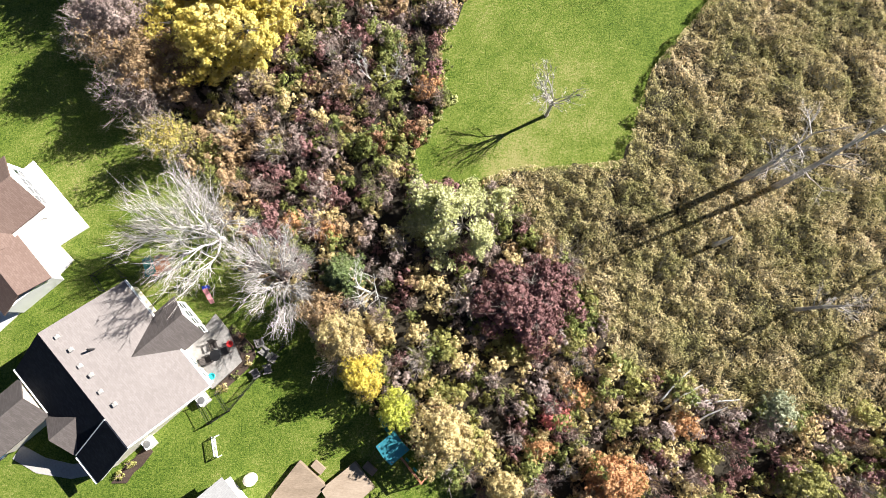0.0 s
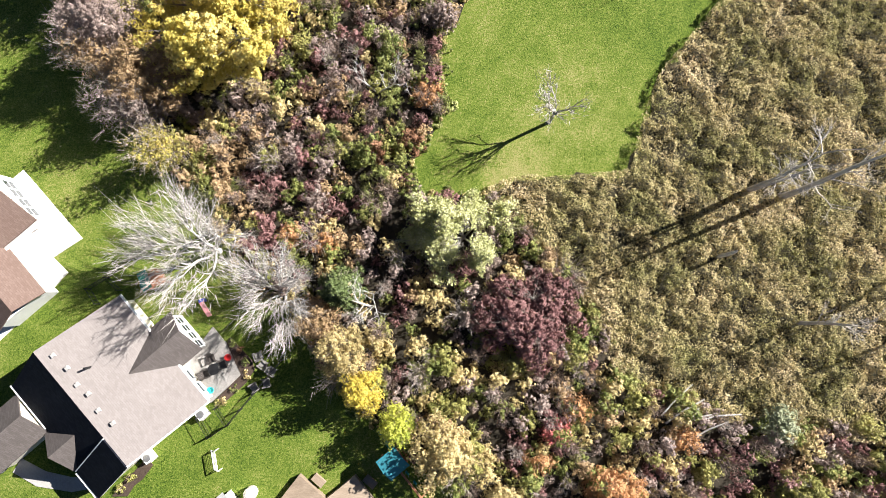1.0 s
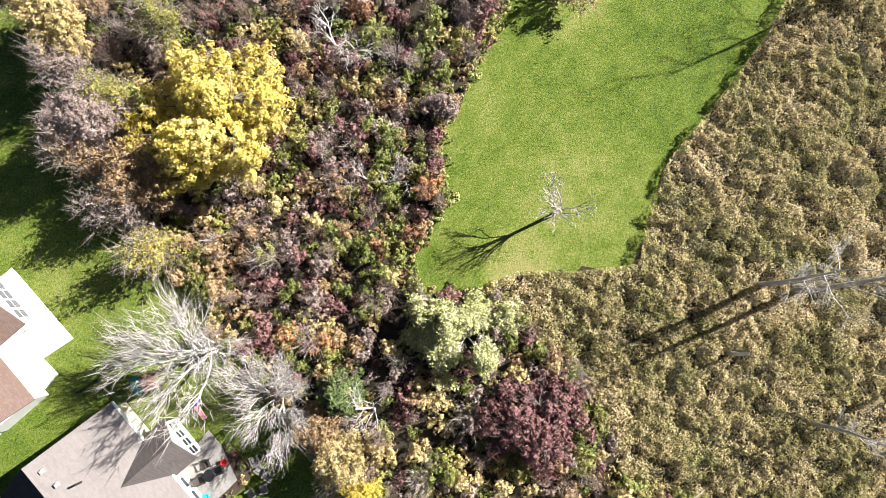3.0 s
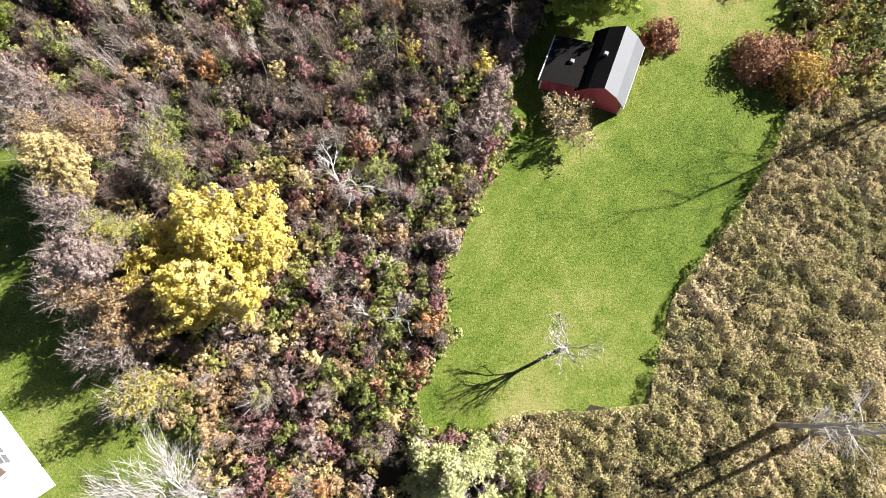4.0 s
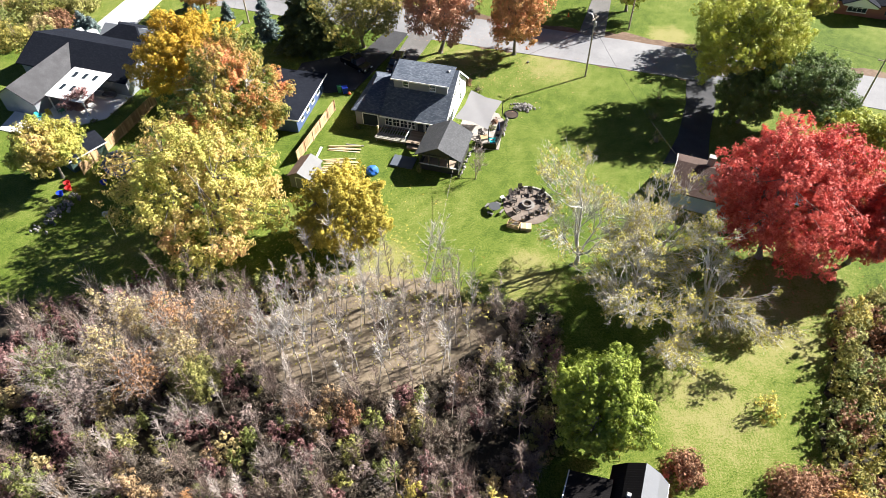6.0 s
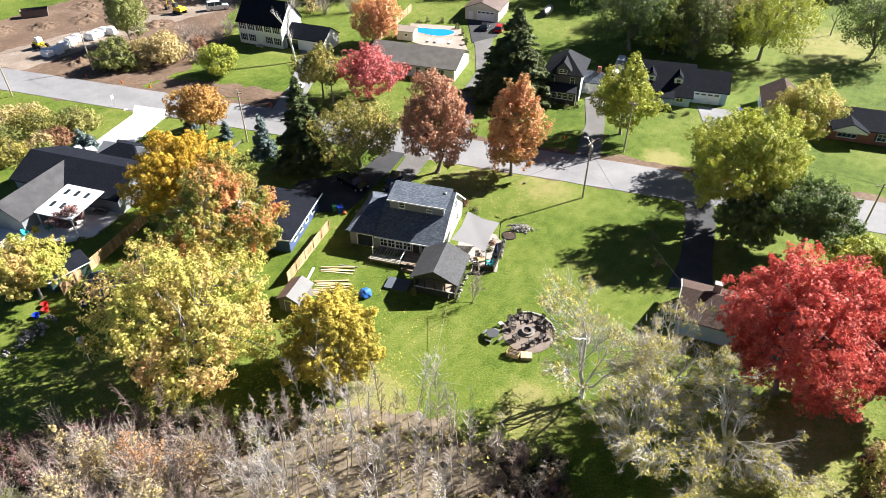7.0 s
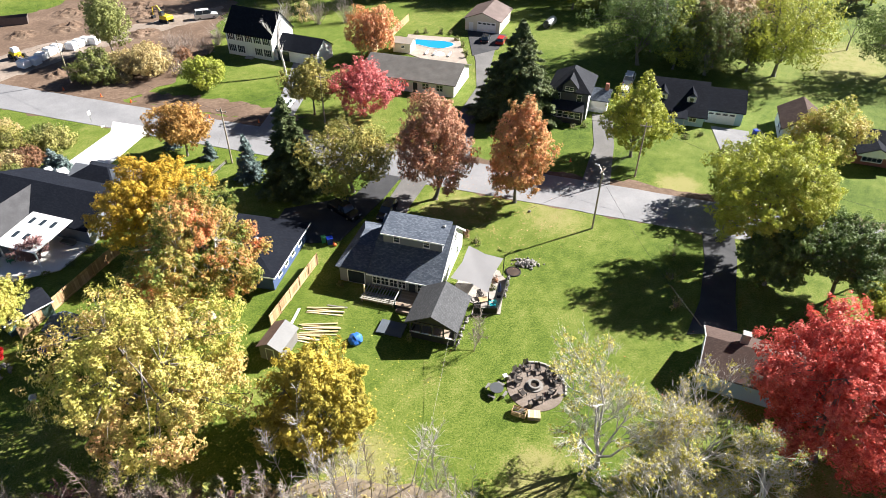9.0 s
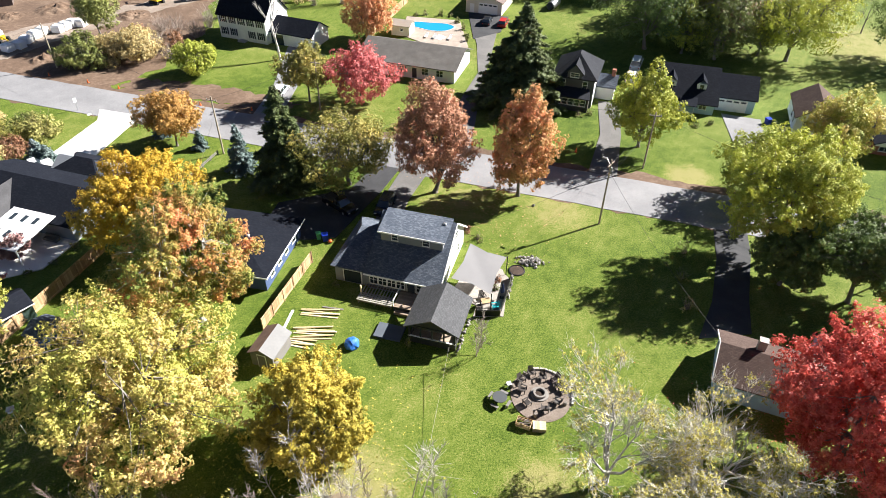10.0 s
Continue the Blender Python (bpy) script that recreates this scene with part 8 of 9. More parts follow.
# cones along the road
cone = thing("traffic_cone", (-71.1, 166.1, 0.05), 0, "orange traffic cone beside the road", "cone", "cones along the road")
part("cone", Shape().lathe([(0.17, 0.03), (0.15, 0.06), (0.03, 0.72)], 10), ORANGE_PLASTIC, cone)
part("foot", Shape().box(-0.2, 0.2, -0.2, 0.2, 0, 0.04), ORANGE_PLASTIC, cone)
for x, y in ((-62.3, 162.7), (-55.6, 160.1), (-38.5, 152.8), (-28.8, 150.6), (10.0, 137.4), (26.9, 134.7), (-21.6, 131.6)):
    copy_thing(cone, pose(x, y, 0.05))
sign = thing("road_sign", (-59.8, 151.4, 0), 60, "small white road sign on a post", "sign")
part("post", Shape().tube((0, 0, 0), (0, 0, 1.9), 0.035, 0.035, 6), GREY_METAL, sign)
part("board", Shape().box(-0.3, 0.3, -0.03, 0.0, 1.5, 2.3), WHITE, sign)
sign = thing("yard_sign", (-56.6, 148.6, 0), 40, "small white yard sign on the verge", "sign")
part("post", Shape().tube((0, 0, 0), (0, 0, 0.5), 0.02, 0.02, 5), GREY_METAL, sign)
part("board", Shape().box(-0.35, 0.35, -0.02, 0.0, 0.35, 0.75), WHITE, sign)
for x, y, w in ((17.6, 119.6, "small white boundary stone on the lawn"), (7.0, 141.0, "grey mailbox on a post beside the road")):
    mb = thing("mailbox", (x, y, 0), -20, w, "mailbox") if "mail" in w else thing("boundary_stone", (x, y, 0), 0, w, "stone")
    if "mail" in w:
        part("post", Shape().box(-0.05, 0.05, -0.05, 0.05, 0, 1.05), WOOD, mb)
        part("box", Shape().box(-0.12, 0.12, -0.25, 0.25, 1.05, 1.3, 0.06), GREY_METAL, mb)
    else:
        o = part("stone", boulders[1], None, mb)
        o.location.z = 0.15

# sheds and clutter beyond the plank fence
shed = thing("shed", (-47.0, 98.2, 0), -40, "dark green shed with black gable roof and white trim", "shed")
part("wall", gable_walls(-2.6, 2.6, -1.8, 1.8, 2.1, 0, 3.0), plain("dark_green_boards", (0.06, 0.1, 0.085)), shed)
part("roof", gable_roof(-2.6, 2.6, -1.8, 1.8, 2.1, 0, 3.0, 0.25, 0.1), DARK_ROOF, shed)
part("trim", Shape().box(-2.9, 2.9, -2.12, -2.05, 1.93, 2.05), WHITE, shed)
shed.rotation_euler[2] += radians(90)
shed = thing("playhouse", (-41.2, 95.6, 0), -20, "small bright blue playhouse with grey roof", "playhouse")
part("wall", gable_walls(-1.2, 1.2, -1.6, 1.6, 1.6, 0, 2.3), plain("blue_boards", (0.03, 0.1, 0.35)), shed)
part("roof", gable_roof(-1.2, 1.2, -1.6, 1.6, 1.6, 0, 2.3, 0.2, 0.08), GREY_ROOF, shed)
window_unit(shed, 0, -1.6, 1.0, 0.5, 0.5, 0)
for x, y, m, w in ((-47.4, 92.6, RED_PLASTIC, "red"), (-46.9, 91.6, RED_PLASTIC, "red"), (-47.6, 90.6, BLUE_PLASTIC, "blue"), (-42.6, 92.6, BLUE_PLASTIC, "blue")):
    o = thing("garden_tub", (x, y, 0), 30 * x, w + " plastic tub by the fence", "tub")
    part("tub", Shape().lathe([(0.3, 0), (0.42, 0.45), (0.46, 0.5), (0.4, 0.48), (0.28, 0.06)], 12), m, o)
heap = thing("rock_pile", (-46.6, 87.2, 0), 70, "long heap of dark stones and brush", "stones")
for k in range(70):
    x, y = rng.normal(0, 1.9), rng.normal(0, 0.5)
    o = part("stone", boulders[k % 4], None, heap)
    o.matrix_local = pose(float(x), float(y), float(rng.uniform(0.1, 0.45)), *[float(a) for a in rng.uniform(0, 360, 3)]) @ Matrix.Scale(float(rng.uniform(0.6, 1.2)), 4)
feed = thing("bird_feeder", (-37.9, 82.7, 0), 20, "tall white bird house on a pole", "bird house")
part("pole", Shape().tube((0, 0, 0), (0, 0, 3.6), 0.04, 0.035, 6), WHITE, feed)
part("box", Shape().box(-0.25, 0.25, -0.25, 0.25, 3.5, 3.9), WHITE, feed)
part("roof", Shape().add([(-0.34, -0.34, 3.9), (0.34, -0.34, 3.9), (0.34, 0.34, 3.9), (-0.34, 0.34, 3.9), (0, 0, 4.2)], [(0, 1, 4), (1, 2, 4), (2, 3, 4), (3, 0, 4), (3, 2, 1, 0)]), GREY_METAL, feed)
broadleaf("ornamental_maple", (-51.0, 109.8), 3.6, 2.2, L_BURGUNDY, "small purple-leaved maple on the terrace", 0.2, 0.2, 0.4, 24, 0.08, BARK, 71)
bare_tree("bare_tree", (6.9, 91.2), 4.2, TWIG, "small thin willow-like tree beside the garden room", 0.07, 3, 4, 0.5, 0.05, 0.2, 72)
for x, y, a, m, w in ((-55.6, 108.4, 30, YELLOW_PLASTIC, "yellow"), (-56.8, 107.9, 60, TEAL_PLASTIC, "teal"), (-54.1, 109.2, -30, GREEN_PLASTIC, "green")):
    garden_chair((x, y), a, m, w + " garden chair on the pale terrace", "terrace chairs").location.z = 0.12
sofa = thing("garden_sofa", (-48.2, 113.2, 0.12), -20, "grey garden sofa under the white patio roof", "sofa")
part("seat", Shape().box(-1.1, 1.1, -0.4, 0.4, 0.15, 0.45, 0.04), GREY_CHAIR, sofa)
part("backrest", Shape().box(-1.1, 1.1, 0.3, 0.5, 0.45, 0.85, 0.04), GREY_CHAIR, sofa)
for i, (x, y, k, r, h) in enumerate(((-45.9, 108.4, "olive", 0.8, 0.8), (-44.8, 111.9, "yg", 0.9, 1.0), (-51.2, 106.0, "red", 0.6, 0.6), (-52.8, 105.2, "red", 0.6, 0.7), (-57.6, 103.6, "red", 0.7, 0.9), (-48.6, 106.6, "olive", 0.8, 0.7), (-9.5, 103.4, "olive", 0.7, 0.8),
                                     (10.6, 103.6, "rust", 0.8, 1.1), (10.0, 102.0, "olive", 0.8, 1.2), (8.2, 108.6, "olive", 1.0, 1.2), (8.8, 112.0, "olive", 1.1, 1.6), (7.4, 114.0, "rust", 0.9, 1.2), (-0.6, 93.0, "olive", 0.5, 1.6), (32.8, 97.8, "yg", 1.4, 2.0),
                                     (34.0, 103.4, "olive", 1.3, 1.8), (36.0, 108.4, "olive", 1.6, 2.2), (32.0, 148.0, "olive", 1.2, 1.4), (30.0, 147.2, "olive", 1.0, 1.2), (52.6, 143.6, "olive", 1.1, 1.2), (49.6, 142.8, "olive", 1.0, 1.0))):
    shrub(k, x, y, r, h, SHRUB_WORDS[k] + " in a garden bed", 1200 + i, "garden_shrub", 200, 0.15)
for i, (x, y) in enumerate(((1.4, 199.0), (3.5, 199.6), (7.2, 199.0), (9.6, 198.6), (10.9, 194.2), (12.0, 189.5), (12.3, 186.0), (12.4, 183.0))):
    shrub("olive", x, y, 0.9, 1.2 + 0.5 * (i % 3), "clipped green shrub beside the pool", 1240 + i, "garden_shrub", 160, 0.22)
for i, (x, y, r, h, k) in enumerate(((-68, 139.7, 5.0, 5.0, "olivegold"), (-62.7, 142.6, 4.4, 4.0, "yg"), (-74, 136, 5.0, 5.0, "olive"), (-70, 131, 4.5, 4.5, "olivegold"), (-78, 143, 5.0, 4.6, "tan"), (-64.5, 136.5, 3.4, 3.4, "rust"), (-74.5, 147.0, 4.0, 3.0, "tan"), (-82, 138, 5, 5, "yg"), (-76, 128, 5, 5, "olive"), (-64, 130.5, 3.0, 3.2, "olive"), (-66, 134.5, 3.6, 3.4, "tan"), (-72, 142.5, 4.5, 4.2, "olivegold"), (-79, 133.5, 4.6, 4.4, "rust"), (-66, 145.5, 3.2, 2.8, "olive"))):
    shrub(k, x, y, r, h, SHRUB_WORDS[k] + " beside the pale drive", 1260 + i, "bush", 2400, 0.3)
for i, (x, y, r, h, k) in enumerate(((-62, 178, 3.6, 3.6, "olive"), (-53, 176, 3.6, 4.0, "tan"), (-50, 180, 3.4, 4.4, "rust"), (-47.5, 186, 3, 4.5, "twig"), (-56, 190, 3, 4.4, "twig"), (-60, 186, 3, 3.6, "rust"), (-65, 180, 3, 3.2, "tan"), (-54.5, 181, 2.6, 3.6, "twig"), (-49.5, 174, 2.6, 3.4, "twig"), (-58, 178.5, 2.6, 3.0, "twig"), (-52, 188, 3, 5.0, "twig"), (-57, 184, 3, 3.6, "tan"), (-46, 192, 3, 5.5, "twig"), (-44, 199, 3.4, 6.0, "twig"), (-38, 203, 3.4, 6.0, "twig"), (-60.5, 170.5, 2.6, 2.6, "tan"), (-70, 172.5, 2.4, 2.2, "olive"), (-32, 205, 3.4, 7.0, "twig"), (-24, 207, 3.4, 7.0, "twig"), (-17, 208, 3.4, 7.0, "twig"), (-28, 210, 3.0, 6.0, "tan"))):
    shrub(k, x, y, r, h, SHRUB_WORDS[k] + " near the building site", 1280 + i, "bush", 800, 0.3)

# pool yard
patch("pool_terrace", [(-2.0, 186.4), (-1.0, 198.6), (11.6, 195.6), (12.4, 179), (7, 177.5)], 0.1, surface("pool_paving", [(0.2, 0.165, 0.135), (0.3, 0.25, 0.21), (0.4, 0.345, 0.3)], 0.5, 6.0, 0.85, 0.2), "tan paved terrace round the pool", "terrace")
pool = thing("swimming_pool", (4.9, 191.8, 0.1), -18, "kidney-shaped swimming pool with bright blue water", "pool")
kid = []
for k in range(36):
    a = k / 36 * 6.2832
    rr = 1 + 0.12 * math.cos(2 * a) - 0.12 * math.cos(3 * a + 0.6)
    kid.append((4.8 * rr * math.cos(a), 2.7 * rr * math.sin(a)))
part("water", Shape().prism(kid, 0.0, 0.03), glassy("pool_water", (0.012, 0.25, 0.46), 0.05), pool)
s = Shape()
n = len(kid)
s.add([(x, y, 0.06) for x, y in kid] + [(x * 1.07, y * 1.1, 0.06) for x, y in kid] + [(x, y, 0) for x, y in kid] + [(x * 1.07, y * 1.1, 0) for x, y in kid],
      [(i, n + i, n + (i + 1) % n, (i + 1) % n) for i in range(n)] + [(2 * n + i, i, (i + 1) % n, 2 * n + (i + 1) % n) for i in range(n)] + [(n + i, 3 * n + i, 3 * n + (i + 1) % n, n + (i + 1) % n) for i in range(n)])
part("coping", s, CONCRETE, pool)
shed = thing("pool_shed", (-4.4, 187.0, 0), -20, "beige pool shed with low gable roof", "shed")
part("wall", gable_walls(0, 4.2, 0, 3.6, 2.3, 1.8, 3.0), CREAM_SIDING, shed)
part("roof", gable_roof(0, 4.2, 0, 3.6, 2.3, 1.8, 3.0, 0.3, 0.1), surface("beige_roof", [(0.3, 0.26, 0.22), (0.4, 0.36, 0.31)], 0.5, 8.0, 0.9, 0.2), shed)
window_unit(shed, 2.4, 0, 1.4, 0.7, 0.5, 0)
um = thing("patio_umbrella", (6.0, 180.0, 0.1), 0, "white open parasol beside the pool", "umbrella")
part("canopy", Shape().lathe([(1.4, 1.9), (1.4, 1.95), (0.05, 2.5)], 8), WHITE, um)
part("pole", Shape().tube((0, 0, 0), (0, 0, 2.4), 0.03, 0.03, 6), GREY_METAL, um)
for x, y in ((3.4, 185.4), (5.2, 184.8), (8.6, 184.0)):
    lg = thing("sun_lounger", (x, y, 0.1), 70, "white sun lounger beside the pool", "lounger", "loungers by the pool")
    part("bed", Shape().slab([(-0.9, -0.3, 0.32), (0.4, -0.3, 0.32), (0.4, 0.3, 0.32), (-0.9, 0.3, 0.32)], 0.06), WHITE, lg)
    part("backrest", Shape().slab([(0.4, -0.3, 0.32), (1.0, -0.3, 0.7), (1.0, 0.3, 0.7), (0.4, 0.3, 0.32)], 0.06), WHITE, lg)
    for sx in (-0.8, 0.3):
        for sy in (-0.25, 0.25):
            part("leg", Shape().box(sx - 0.03, sx + 0.03, sy - 0.03, sy + 0.03, 0, 0.28), WHITE, lg)
tank = thing("culvert_pipe", (35.5, 204.6, 0), 60, "short length of large corrugated metal pipe", "pipe")
s = Shape()
for k in range(12):
    s.tube((-2.4 + 0.4 * k, 0, 1.0), (-2.2 + 0.4 * k, 0, 1.0), 1.0, 1.05, 18).tube((-2.2 + 0.4 * k, 0, 1.0), (-2.0 + 0.4 * k, 0, 1.0), 1.05, 1.0, 18)
part("shell", s, GREY_METAL, tank)

# building site
for i, (x, y) in enumerate(((-84.6, 178.5), (-83.0, 180.1), (-82.8, 183.0), (-82.4, 185.9), (-81.7, 188.1), (-78.8, 189.3), (-78.0, 191.1), (-77.1, 192.9), (-75.2, 192.9))):
    bl = thing("wrapped_pallet", (x, y, 0.05), -25 + 6 * (i % 3), "pallet of materials wrapped in white sheet", "pallet", "wrapped pallets")
    part("load", Shape().box(-1.1, 1.1, -0.9, 0.9, 0.15, 1.7, 0.3), WHITE, bl)
    part("pallet", Shape().box(-1.15, 1.15, -0.95, 0.95, 0, 0.14), WOOD, bl)


def excavator(at, deg, words):
    ob = thing("excavator", (*at, 0.04), deg, words, "excavator")
    for sy in (-1, 1):
        part("track", Shape().box(-1.5, 1.5, sy * 0.95 - 0.25, sy * 0.95 + 0.25, 0, 0.75, 0.2), RUBBER, ob)
    part("housing", Shape().box(-1.5, 1.1, -1.1, 1.1, 0.85, 1.75, 0.15), YELLOW_PLASTIC, ob)
    part("cab", Shape().box(0.0, 1.2, 0.1, 1.05, 1.75, 2.7, 0.1), PANE, ob)
    part("boom", Shape().tube((0.9, -0.3, 1.4), (2.8, -0.3, 3.6), 0.22, 0.17, 6).tube((2.8, -0.3, 3.6), (4.6, -0.3, 3.0), 0.17, 0.14, 6), YELLOW_PLASTIC, ob)
    part("stick", Shape().tube((4.6, -0.3, 3.0), (4.9, -0.3, 0.9), 0.13, 0.1, 6), YELLOW_PLASTIC, ob)
    part("bucket", Shape().add([(4.6, -0.8, 0.9), (5.3, -0.8, 0.8), (5.1, -0.8, 0.1), (4.5, -0.8, 0.3), (4.6, 0.2, 0.9), (5.3, 0.2, 0.8), (5.1, 0.2, 0.1), (4.5, 0.2, 0.3)], [(0, 1, 2, 3), (7, 6, 5, 4), (0, 4, 5, 1), (2, 6, 7, 3), (3, 7, 4, 0)]), BLACK_METAL, ob)


excavator((-63.0, 208.7), 150, "yellow excavator on churned earth")
excavator((-66.8, 231.0), 200, "large yellow excavator with raised arm")
ld = thing("wheel_loader", (-88.4, 183.6, 0.04), -30, "small pale wheel loader with forks", "loader")
part("body", Shape().box(-1.6, 0.4, -0.8, 0.8, 0.6, 1.6, 0.15), YELLOW_PLASTIC, ld)
part("cab", Shape().box(-0.7, 0.5, -0.65, 0.65, 1.6, 2.6, 0.1), WHITE, ld)
for x in (-1.1, 1.0):
    for sy in (-1, 1):
        part("wheel", Shape().tube((x, sy * 0.75, 0.6), (x, sy * 1.15, 0.6), 0.6, 0.6, 14, True), RUBBER, ld)
part("loader_arm", Shape().tube((0.2, 0, 1.3), (2.4, 0, 0.7), 0.16, 0.12, 6), YELLOW_PLASTIC, ld)
part("bucket", Shape().box(2.3, 3.0, -1.0, 1.0, 0.15, 0.8, 0.1), BLACK_METAL, ld)
sk = thing("skip", (-100.5, 207.5, 0.04), 20, "rusty brown open skip", "skip")
part("side", Shape().add([(-3, -1.2, 0), (3, -1.2, 0), (3, 1.2, 0), (-3, 1.2, 0), (-3.3, -1.3, 1.9), (3.3, -1.3, 1.9), (3.3, 1.3, 1.9), (-3.3, 1.3, 1.9)], [(3, 2, 1, 0), (0, 1, 5, 4), (1, 2, 6, 5), (2, 3, 7, 6), (3, 0, 4, 7)]), plain("rusty_steel", (0.13, 0.1, 0.085), 0.8, 0.3), sk)
for x, y, m, w in ((-53.6, 211.5, CAR_WHITE, "white"),):
    vehicle((x, y), 20, m, w + " lorry or van at the building site", 5.8, 2.1, 2.4, False, "van", "van")
rng = np.random.default_rng(61)
for k, (x, y, r) in enumerate(((-86, 205, 5), (-95, 199, 4), (-70, 214, 5), (-78, 205, 4), (-66, 200, 4), (-104, 196, 4), (-74, 222, 6), (-90, 216, 5), (-64, 176.5, 2.5), (-76, 174, 2.5))):
    bm = bmesh.new()
    bmesh.ops.create_grid(bm, x_segments=18, y_segments=18, size=r)
    for v in bm.verts:
        q = v.co.length / r
        v.co.z = max(-0.05, (1 - q) * 1.5 * (0.6 + 0.9 * noise.noise(Vector((v.co.x * 0.5 + k * 9, v.co.y * 0.5, 0))) + 0.5 * noise.noise(Vector((v.co.x * 1.6, v.co.y * 1.6, k)))))
    me = bpy.data.meshes.new("earth_mound")
    bm.to_mesh(me)
    bm.free()
    me.materials.append(EARTH)
    ob = tagged(new("earth_mound", me), "heap of dug brown earth", "mound", "heaps on the building site")
    ob.location = (x, y, 0.05)

# ---- gardens of the first houses ----


def metal_fence(pts, words, h=1.2):
    """Black railings: posts, two rails, thin bars."""
    ob = thing("metal_fence", (pts[0][0], pts[0][1], 0), 0, words, "fence")
    o = Vector(pts[0])
    for a, b in zip(pts, pts[1:]):
        a, b = Vector(a) - o, Vector(b) - o
        n = max(1, round((b - a).length / 1.8))
        for z in (0.15, h - 0.1):
            part("rail", Shape().tube((a.x, a.y, z), (b.x, b.y, z), 0.025, 0.025, 4), BLACK_METAL, ob)
        for i in range(n + 1):
            p = a.lerp(b, i / n)
            part("post", Shape().box(p.x - 0.04, p.x + 0.04, p.y - 0.04, p.y + 0.04, 0, h + 0.06), BLACK_METAL, ob)
        m = max(2, int((b - a).length / 0.14))
        s = Shape()
        for i in range(m):
            p = a.lerp(b, (i + 0.5) / m)
            s.tube((p.x, p.y, 0.1), (p.x, p.y, h), 0.012, 0.012, 3)
        tagged(part("bars", s, BLACK_METAL, ob), kind="stuff")
    return ob


metal_fence([(-27.0, 9.7), (-30.8, 6.8), (-32.5, 5.8), (-31.6, 4.4)], "black metal railing beside the house")
metal_fence([(-30.8, 6.8), (-29.6, 5.6)], "short black metal railing with gate")
metal_fence([(-22.4, -6.1), (-21.4, -7.9), (-19.8, -6.9), (-14.8, -1.2), (-13.2, 3.4)], "black metal railing across the lawn")
metal_fence([(-19.8, -6.9), (-20.8, -5.3)], "short black metal railing beside the terrace")

play = thing("playset", (-26.0, 6.5, 0), 20, "small wooden playset with green canvas roof", "playset")
for sx in (-0.8, 0.8):
    for sy in (-0.6, 0.6):
        part("post", Shape().box(sx - 0.06, sx + 0.06, sy - 0.06, sy + 0.06, 0, 2.4), RED_WOOD, play)
part("platform", Shape().box(-0.85, 0.85, -0.65, 0.65, 1.1, 1.18), RED_WOOD, play)
part("canopy", Shape().slab([(-0.95, -0.85, 2.35), (0.1, -0.85, 2.75), (0.1, 0.85, 2.75), (-0.95, 0.85, 2.35)], 0.03), GREEN_CANVAS, play)
for k in range(5):
    part("slat", Shape().box(0.2 + 0.16 * k, 0.32 + 0.16 * k, -0.7, 0.7, 2.45, 2.49), RED_WOOD, play)
part("slide", Shape().slab([(-0.85, -0.25, 1.15), (-2.0, -0.25, 0.15), (-2.0, 0.25, 0.15), (-0.85, 0.25, 1.15)], 0.05), GREEN_CANVAS, play)
sl = thing("toy_slide", (-21.9, 4.1, 0), -70, "small pink and blue plastic slide", "slide")
part("chute", Shape().slab([(-0.2, -0.22, 0.9), (1.2, -0.22, 0.1), (1.2, 0.22, 0.1), (-0.2, 0.22, 0.9)], 0.05), PINK_PLASTIC, sl)
part("ladder", Shape().box(-0.5, -0.2, -0.22, 0.22, 0, 0.9, 0.03), BLUE_PLASTIC, sl)
goal = thing("goal", (-20.6, -9.9, 0), 100, "small white football goal on the lawn", "goal")
part("frame", Shape().tube((-0.9, 0, 0), (-0.9, 0, 1.1), 0.05, 0.05, 6).tube((0.9, 0, 0), (0.9, 0, 1.1), 0.05, 0.05, 6).tube((-0.9, 0, 1.1), (0.9, 0, 1.1), 0.05, 0.05, 6).tube((-0.9, 0, 1.1), (-0.9, 0.7, 0), 0.04, 0.04, 5).tube((0.9, 0, 1.1), (0.9, 0.7, 0), 0.04, 0.04, 5).tube((-0.9, 0.7, 0.03), (0.9, 0.7, 0.03), 0.04, 0.04, 5), WHITE, goal)
s = Shape()
for k in range(10):
    u = -0.9 + 0.2 * k
    s.tube((u, 0, 1.08), (u, 0.7, 0.04), 0.012, 0.012, 3)
for k in range(5):
    s.tube((-0.9, 0.14 * k, 1.08 - 0.2 * k), (0.9, 0.14 * k, 1.08 - 0.2 * k), 0.012, 0.012, 3)
part("net", s, WHITE, goal)
play = thing("playset", (-4.6, -10.3, 0), -52, "wooden playset with teal canopy, green slide and swing beam", "playset")
for sx in (-1.0, 0.6):
    for sy in (-0.8, 0.8):
        part("post", Shape().box(sx - 0.07, sx + 0.07, sy - 0.07, sy + 0.07, 0, 2.7), RED_WOOD, play)
part("platform", Shape().box(-1.05, 0.65, -0.85, 0.85, 1.4, 1.5), RED_WOOD, play)
part("canopy", Shape().slab([(-1.25, -1.05, 2.6), (-0.2, -1.05, 3.1), (-0.2, 1.05, 3.1), (-1.25, 1.05, 2.6)], 0.03).slab([(-0.2, -1.05, 3.1), (0.85, -1.05, 2.6), (0.85, 1.05, 2.6), (-0.2, 1.05, 3.1)], 0.03), plain("teal_canvas", (0.03, 0.2, 0.25), 0.7), play)
part("swing_beam", Shape().box(0.6, 3.8, -0.08, 0.08, 2.25, 2.4), RED_WOOD, play)
part("leg", Shape().tube((3.7, 0, 2.3), (3.8, 1.2, 0), 0.06, 0.06, 5), RED_WOOD, play)
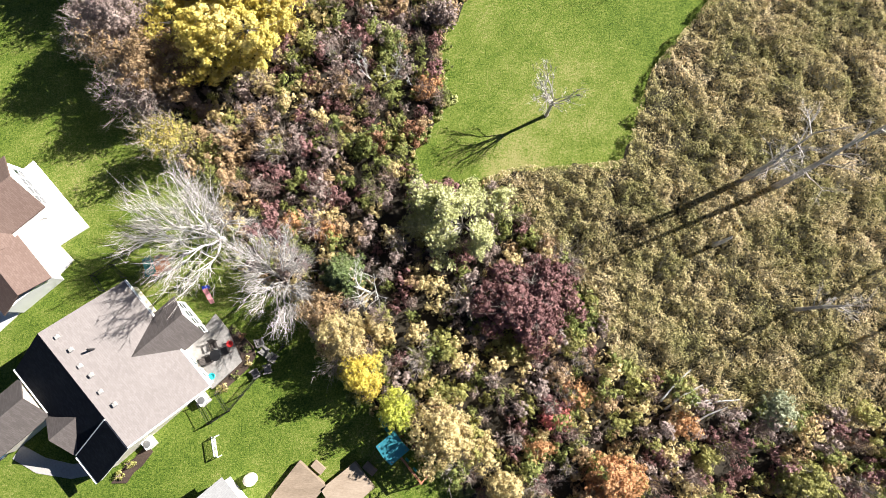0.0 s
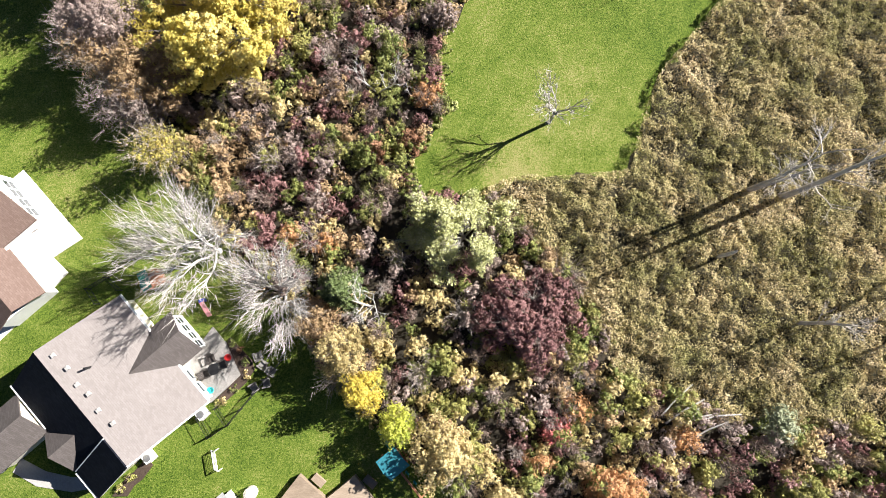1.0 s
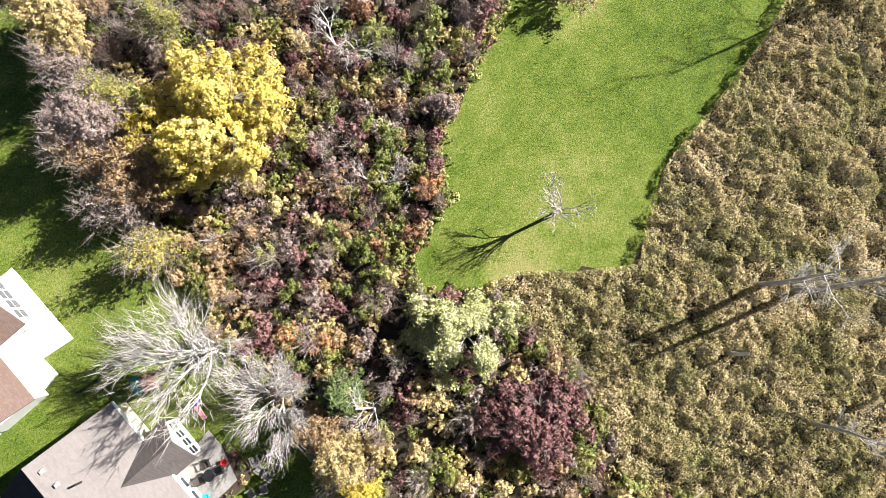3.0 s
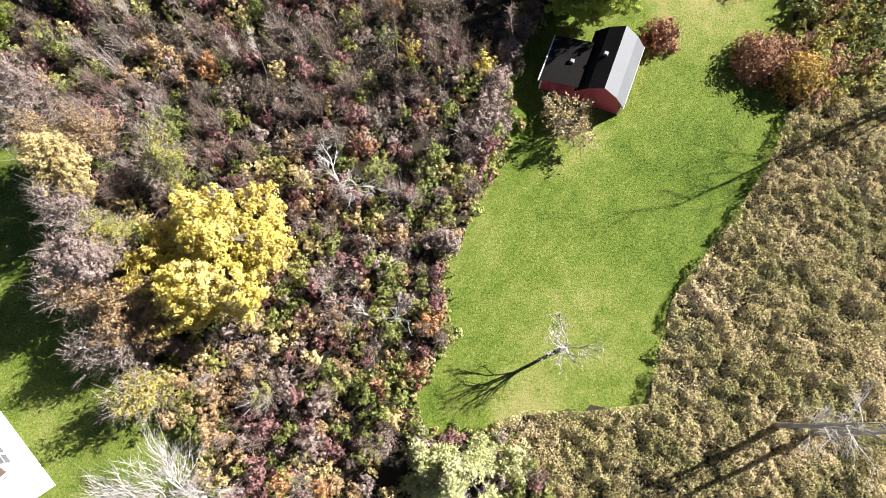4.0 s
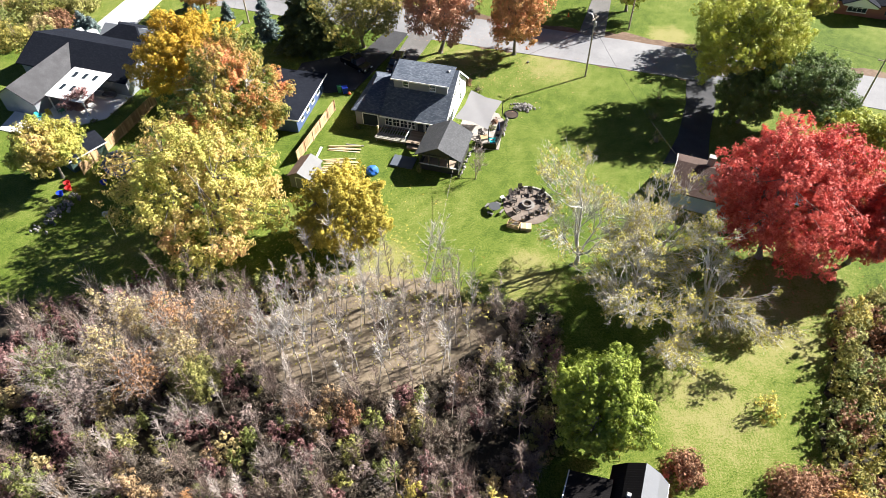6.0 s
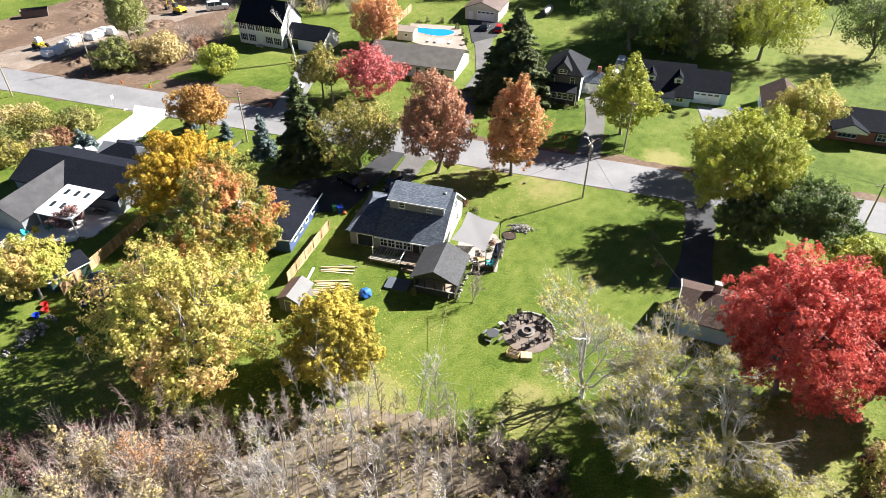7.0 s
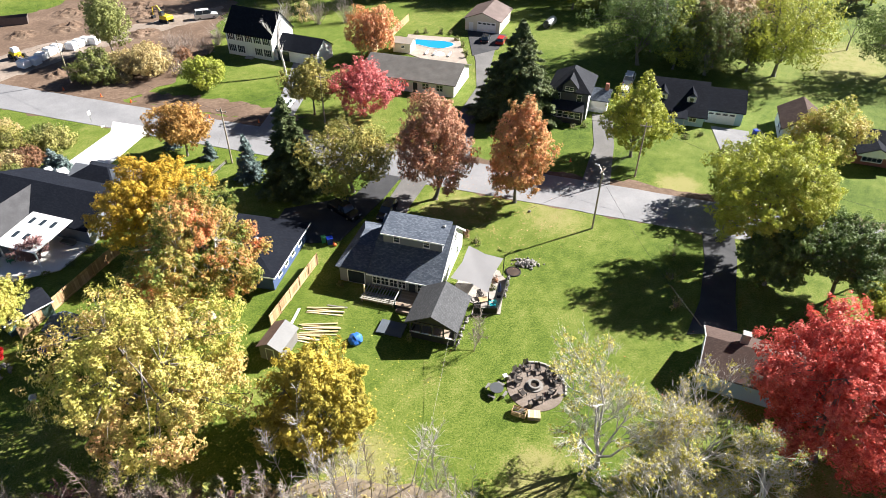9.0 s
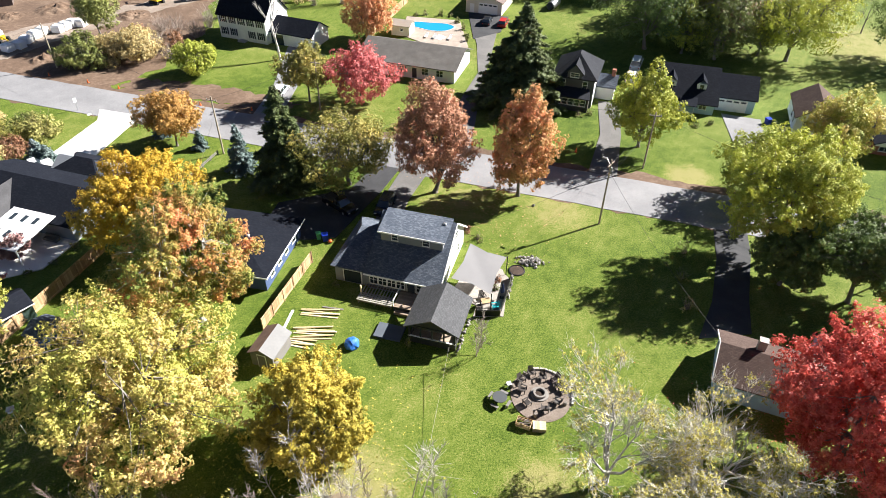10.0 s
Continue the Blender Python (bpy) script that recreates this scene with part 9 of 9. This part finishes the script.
part("leg", Shape().tube((3.7, 0, 2.3), (3.8, -1.2, 0), 0.06, 0.06, 5), RED_WOOD, play)
for u in (1.6, 2.7):
    sw = part("swing", Shape().box(u - 0.22, u + 0.22, -0.1, 0.1, 0.45, 0.49), GREEN_CANVAS, play)
    for d in (-0.2, 0.2):
        part("chain", Shape().tube((u + d, 0, 0.48), (u + d, 0, 2.25), 0.012, 0.012, 3), GREY_METAL, sw)
part("slide", Shape().slab([(-1.0, 0.2, 1.5), (-2.9, 0.2, 0.2), (-2.9, 0.75, 0.2), (-1.0, 0.75, 1.5)], 0.06), GREEN_CANVAS, play)
part("ladder", Shape().tube((0.2, 0.85, 1.5), (0.2, 1.7, 0), 0.05, 0.05, 5).tube((-0.4, 0.85, 1.5), (-0.4, 1.7, 0), 0.05, 0.05, 5).box(-0.4, 0.2, 1.2, 1.3, 0.6, 0.68).box(-0.4, 0.2, 1.0, 1.08, 1.0, 1.08), RED_WOOD, play)

ch = garden_chair((-17.0, -0.7), 200, GREY_CHAIR, "grey wooden garden chair on the lawn", "chairs beside the terrace")
for x, y, a in ((-16.6, -1.5, 235), (-15.7, -2.2, 60), (-16.3, -3.2, 280), (-17.4, -3.6, 300)):
    copy_thing(ch, pose(x, y, 0, 0, 0, a))
bed = patch("planting_bed", [(-19.6, 1.0), (-17.6, -1.2), (-17.4, -2.0), (-18.2, -3.2), (-20.4, -5.1), (-20.9, -4.6), (-18.6, -2.4), (-19.9, 0.4)], 0.2, MULCH, "curved planting bed edged with stone", "bed")
for i, (x, y, k) in enumerate(((-19.3, 0.5, "olive"), (-18.7, -0.2, "rust"), (-18.1, -1.2, "olive"), (-18.0, -2.4, "tan"), (-19.2, -3.8, "olive"), (-20.2, -4.6, "tan"), (-20.7, -4.9, "yg"), (-29.6, -12.3, "yg"), (-28.6, -11.3, "yg"))):
    shrub(k, x, y, 0.55, 0.8, SHRUB_WORDS[k] + " in the bed beside the house", 1320 + i, "garden_shrub", 170, 0.13)
tb = thing("patio_table", (-20.9, -1.8, 0.16), 30, "dark round table on the terrace", "table")
part("tabletop", Shape().lathe([(0.5, 0.68), (0.52, 0.72), (0.5, 0.74)], 14), BLACK_METAL, tb)
part("pedestal", Shape().tube((0, 0, 0), (0, 0, 0.7), 0.06, 0.06, 6), BLACK_METAL, tb)
for x, y, a in ((-21.7, -2.2, 110), (-20.2, -1.4, -70), (-21.2, -0.9, 20)):
    garden_chair((x, y), a, DARK_CHAIR, "dark metal chair on the terrace", "terrace chairs").location.z = 0.16
for x, y, m, w in ((-19.7, -0.8, RED_PLASTIC, "red"), (-21.3, -3.7, TEAL_PLASTIC, "turquoise")):
    o = thing("planter", (x, y, 0.16), 0, w + " pot on the terrace", "pot")
    part("pot", Shape().lathe([(0.2, 0), (0.3, 0.35), (0.32, 0.38), (0.24, 0.36), (0.2, 0.2)], 12), m, o)


def cooler(at, words):
    ob = thing("air_conditioner", (*at, 0), -50, words, "air conditioner")
    part("casing", Shape().box(-0.42, 0.42, -0.42, 0.42, 0.05, 0.85, 0.04), WHITE, ob)
    part("fan_grille", Shape().lathe([(0.34, 0.85), (0.34, 0.88), (0.1, 0.9)], 16), GREY_METAL, ob)
    part("pad", Shape().box(-0.5, 0.5, -0.5, 0.5, 0, 0.05), CONCRETE, ob)


cooler((-22.1, -5.8), "white outdoor cooling unit beside the wall")
cooler((-26.9, -9.5), "white outdoor cooling unit beside the gable")
patch("side_bed", [(-27.2, -9.6), (-26.7, -10.3), (-27.6, -11.6), (-29.0, -13.0), (-30.4, -13.0), (-29.6, -12.0)], 0.06, MULCH, "mulched strip along the house wall", "bed", 0.1, 0.7, 15)
tb = thing("patio_table", (-38.4, 11.9, 0.16), 30, "dark table on the pale terrace", "table")
part("tabletop", Shape().box(-0.6, 0.6, -0.4, 0.4, 0.7, 0.74, 0.01), DARK_CHAIR, tb)
part("pedestal", Shape().box(-0.1, 0.1, -0.1, 0.1, 0, 0.7), DARK_CHAIR, tb)
for x, y, a in ((-39.2, 12.4, 100), (-37.7, 11.5, -60), (-38.8, 11.0, 200), (-38.0, 12.9, 10)):
    garden_chair((x, y), a, GREY_CHAIR, "grey chair on the pale terrace", "terrace chairs").location.z = 0.16
gr = thing("grill", (-17.7, -12.9, 0), 0, "covered beige grill beside the deck", "grill")
part("cover", Shape().lathe([(0.55, 0.0), (0.6, 0.5), (0.55, 0.95), (0.3, 1.1)], 14), CREAM_SIDING, gr)
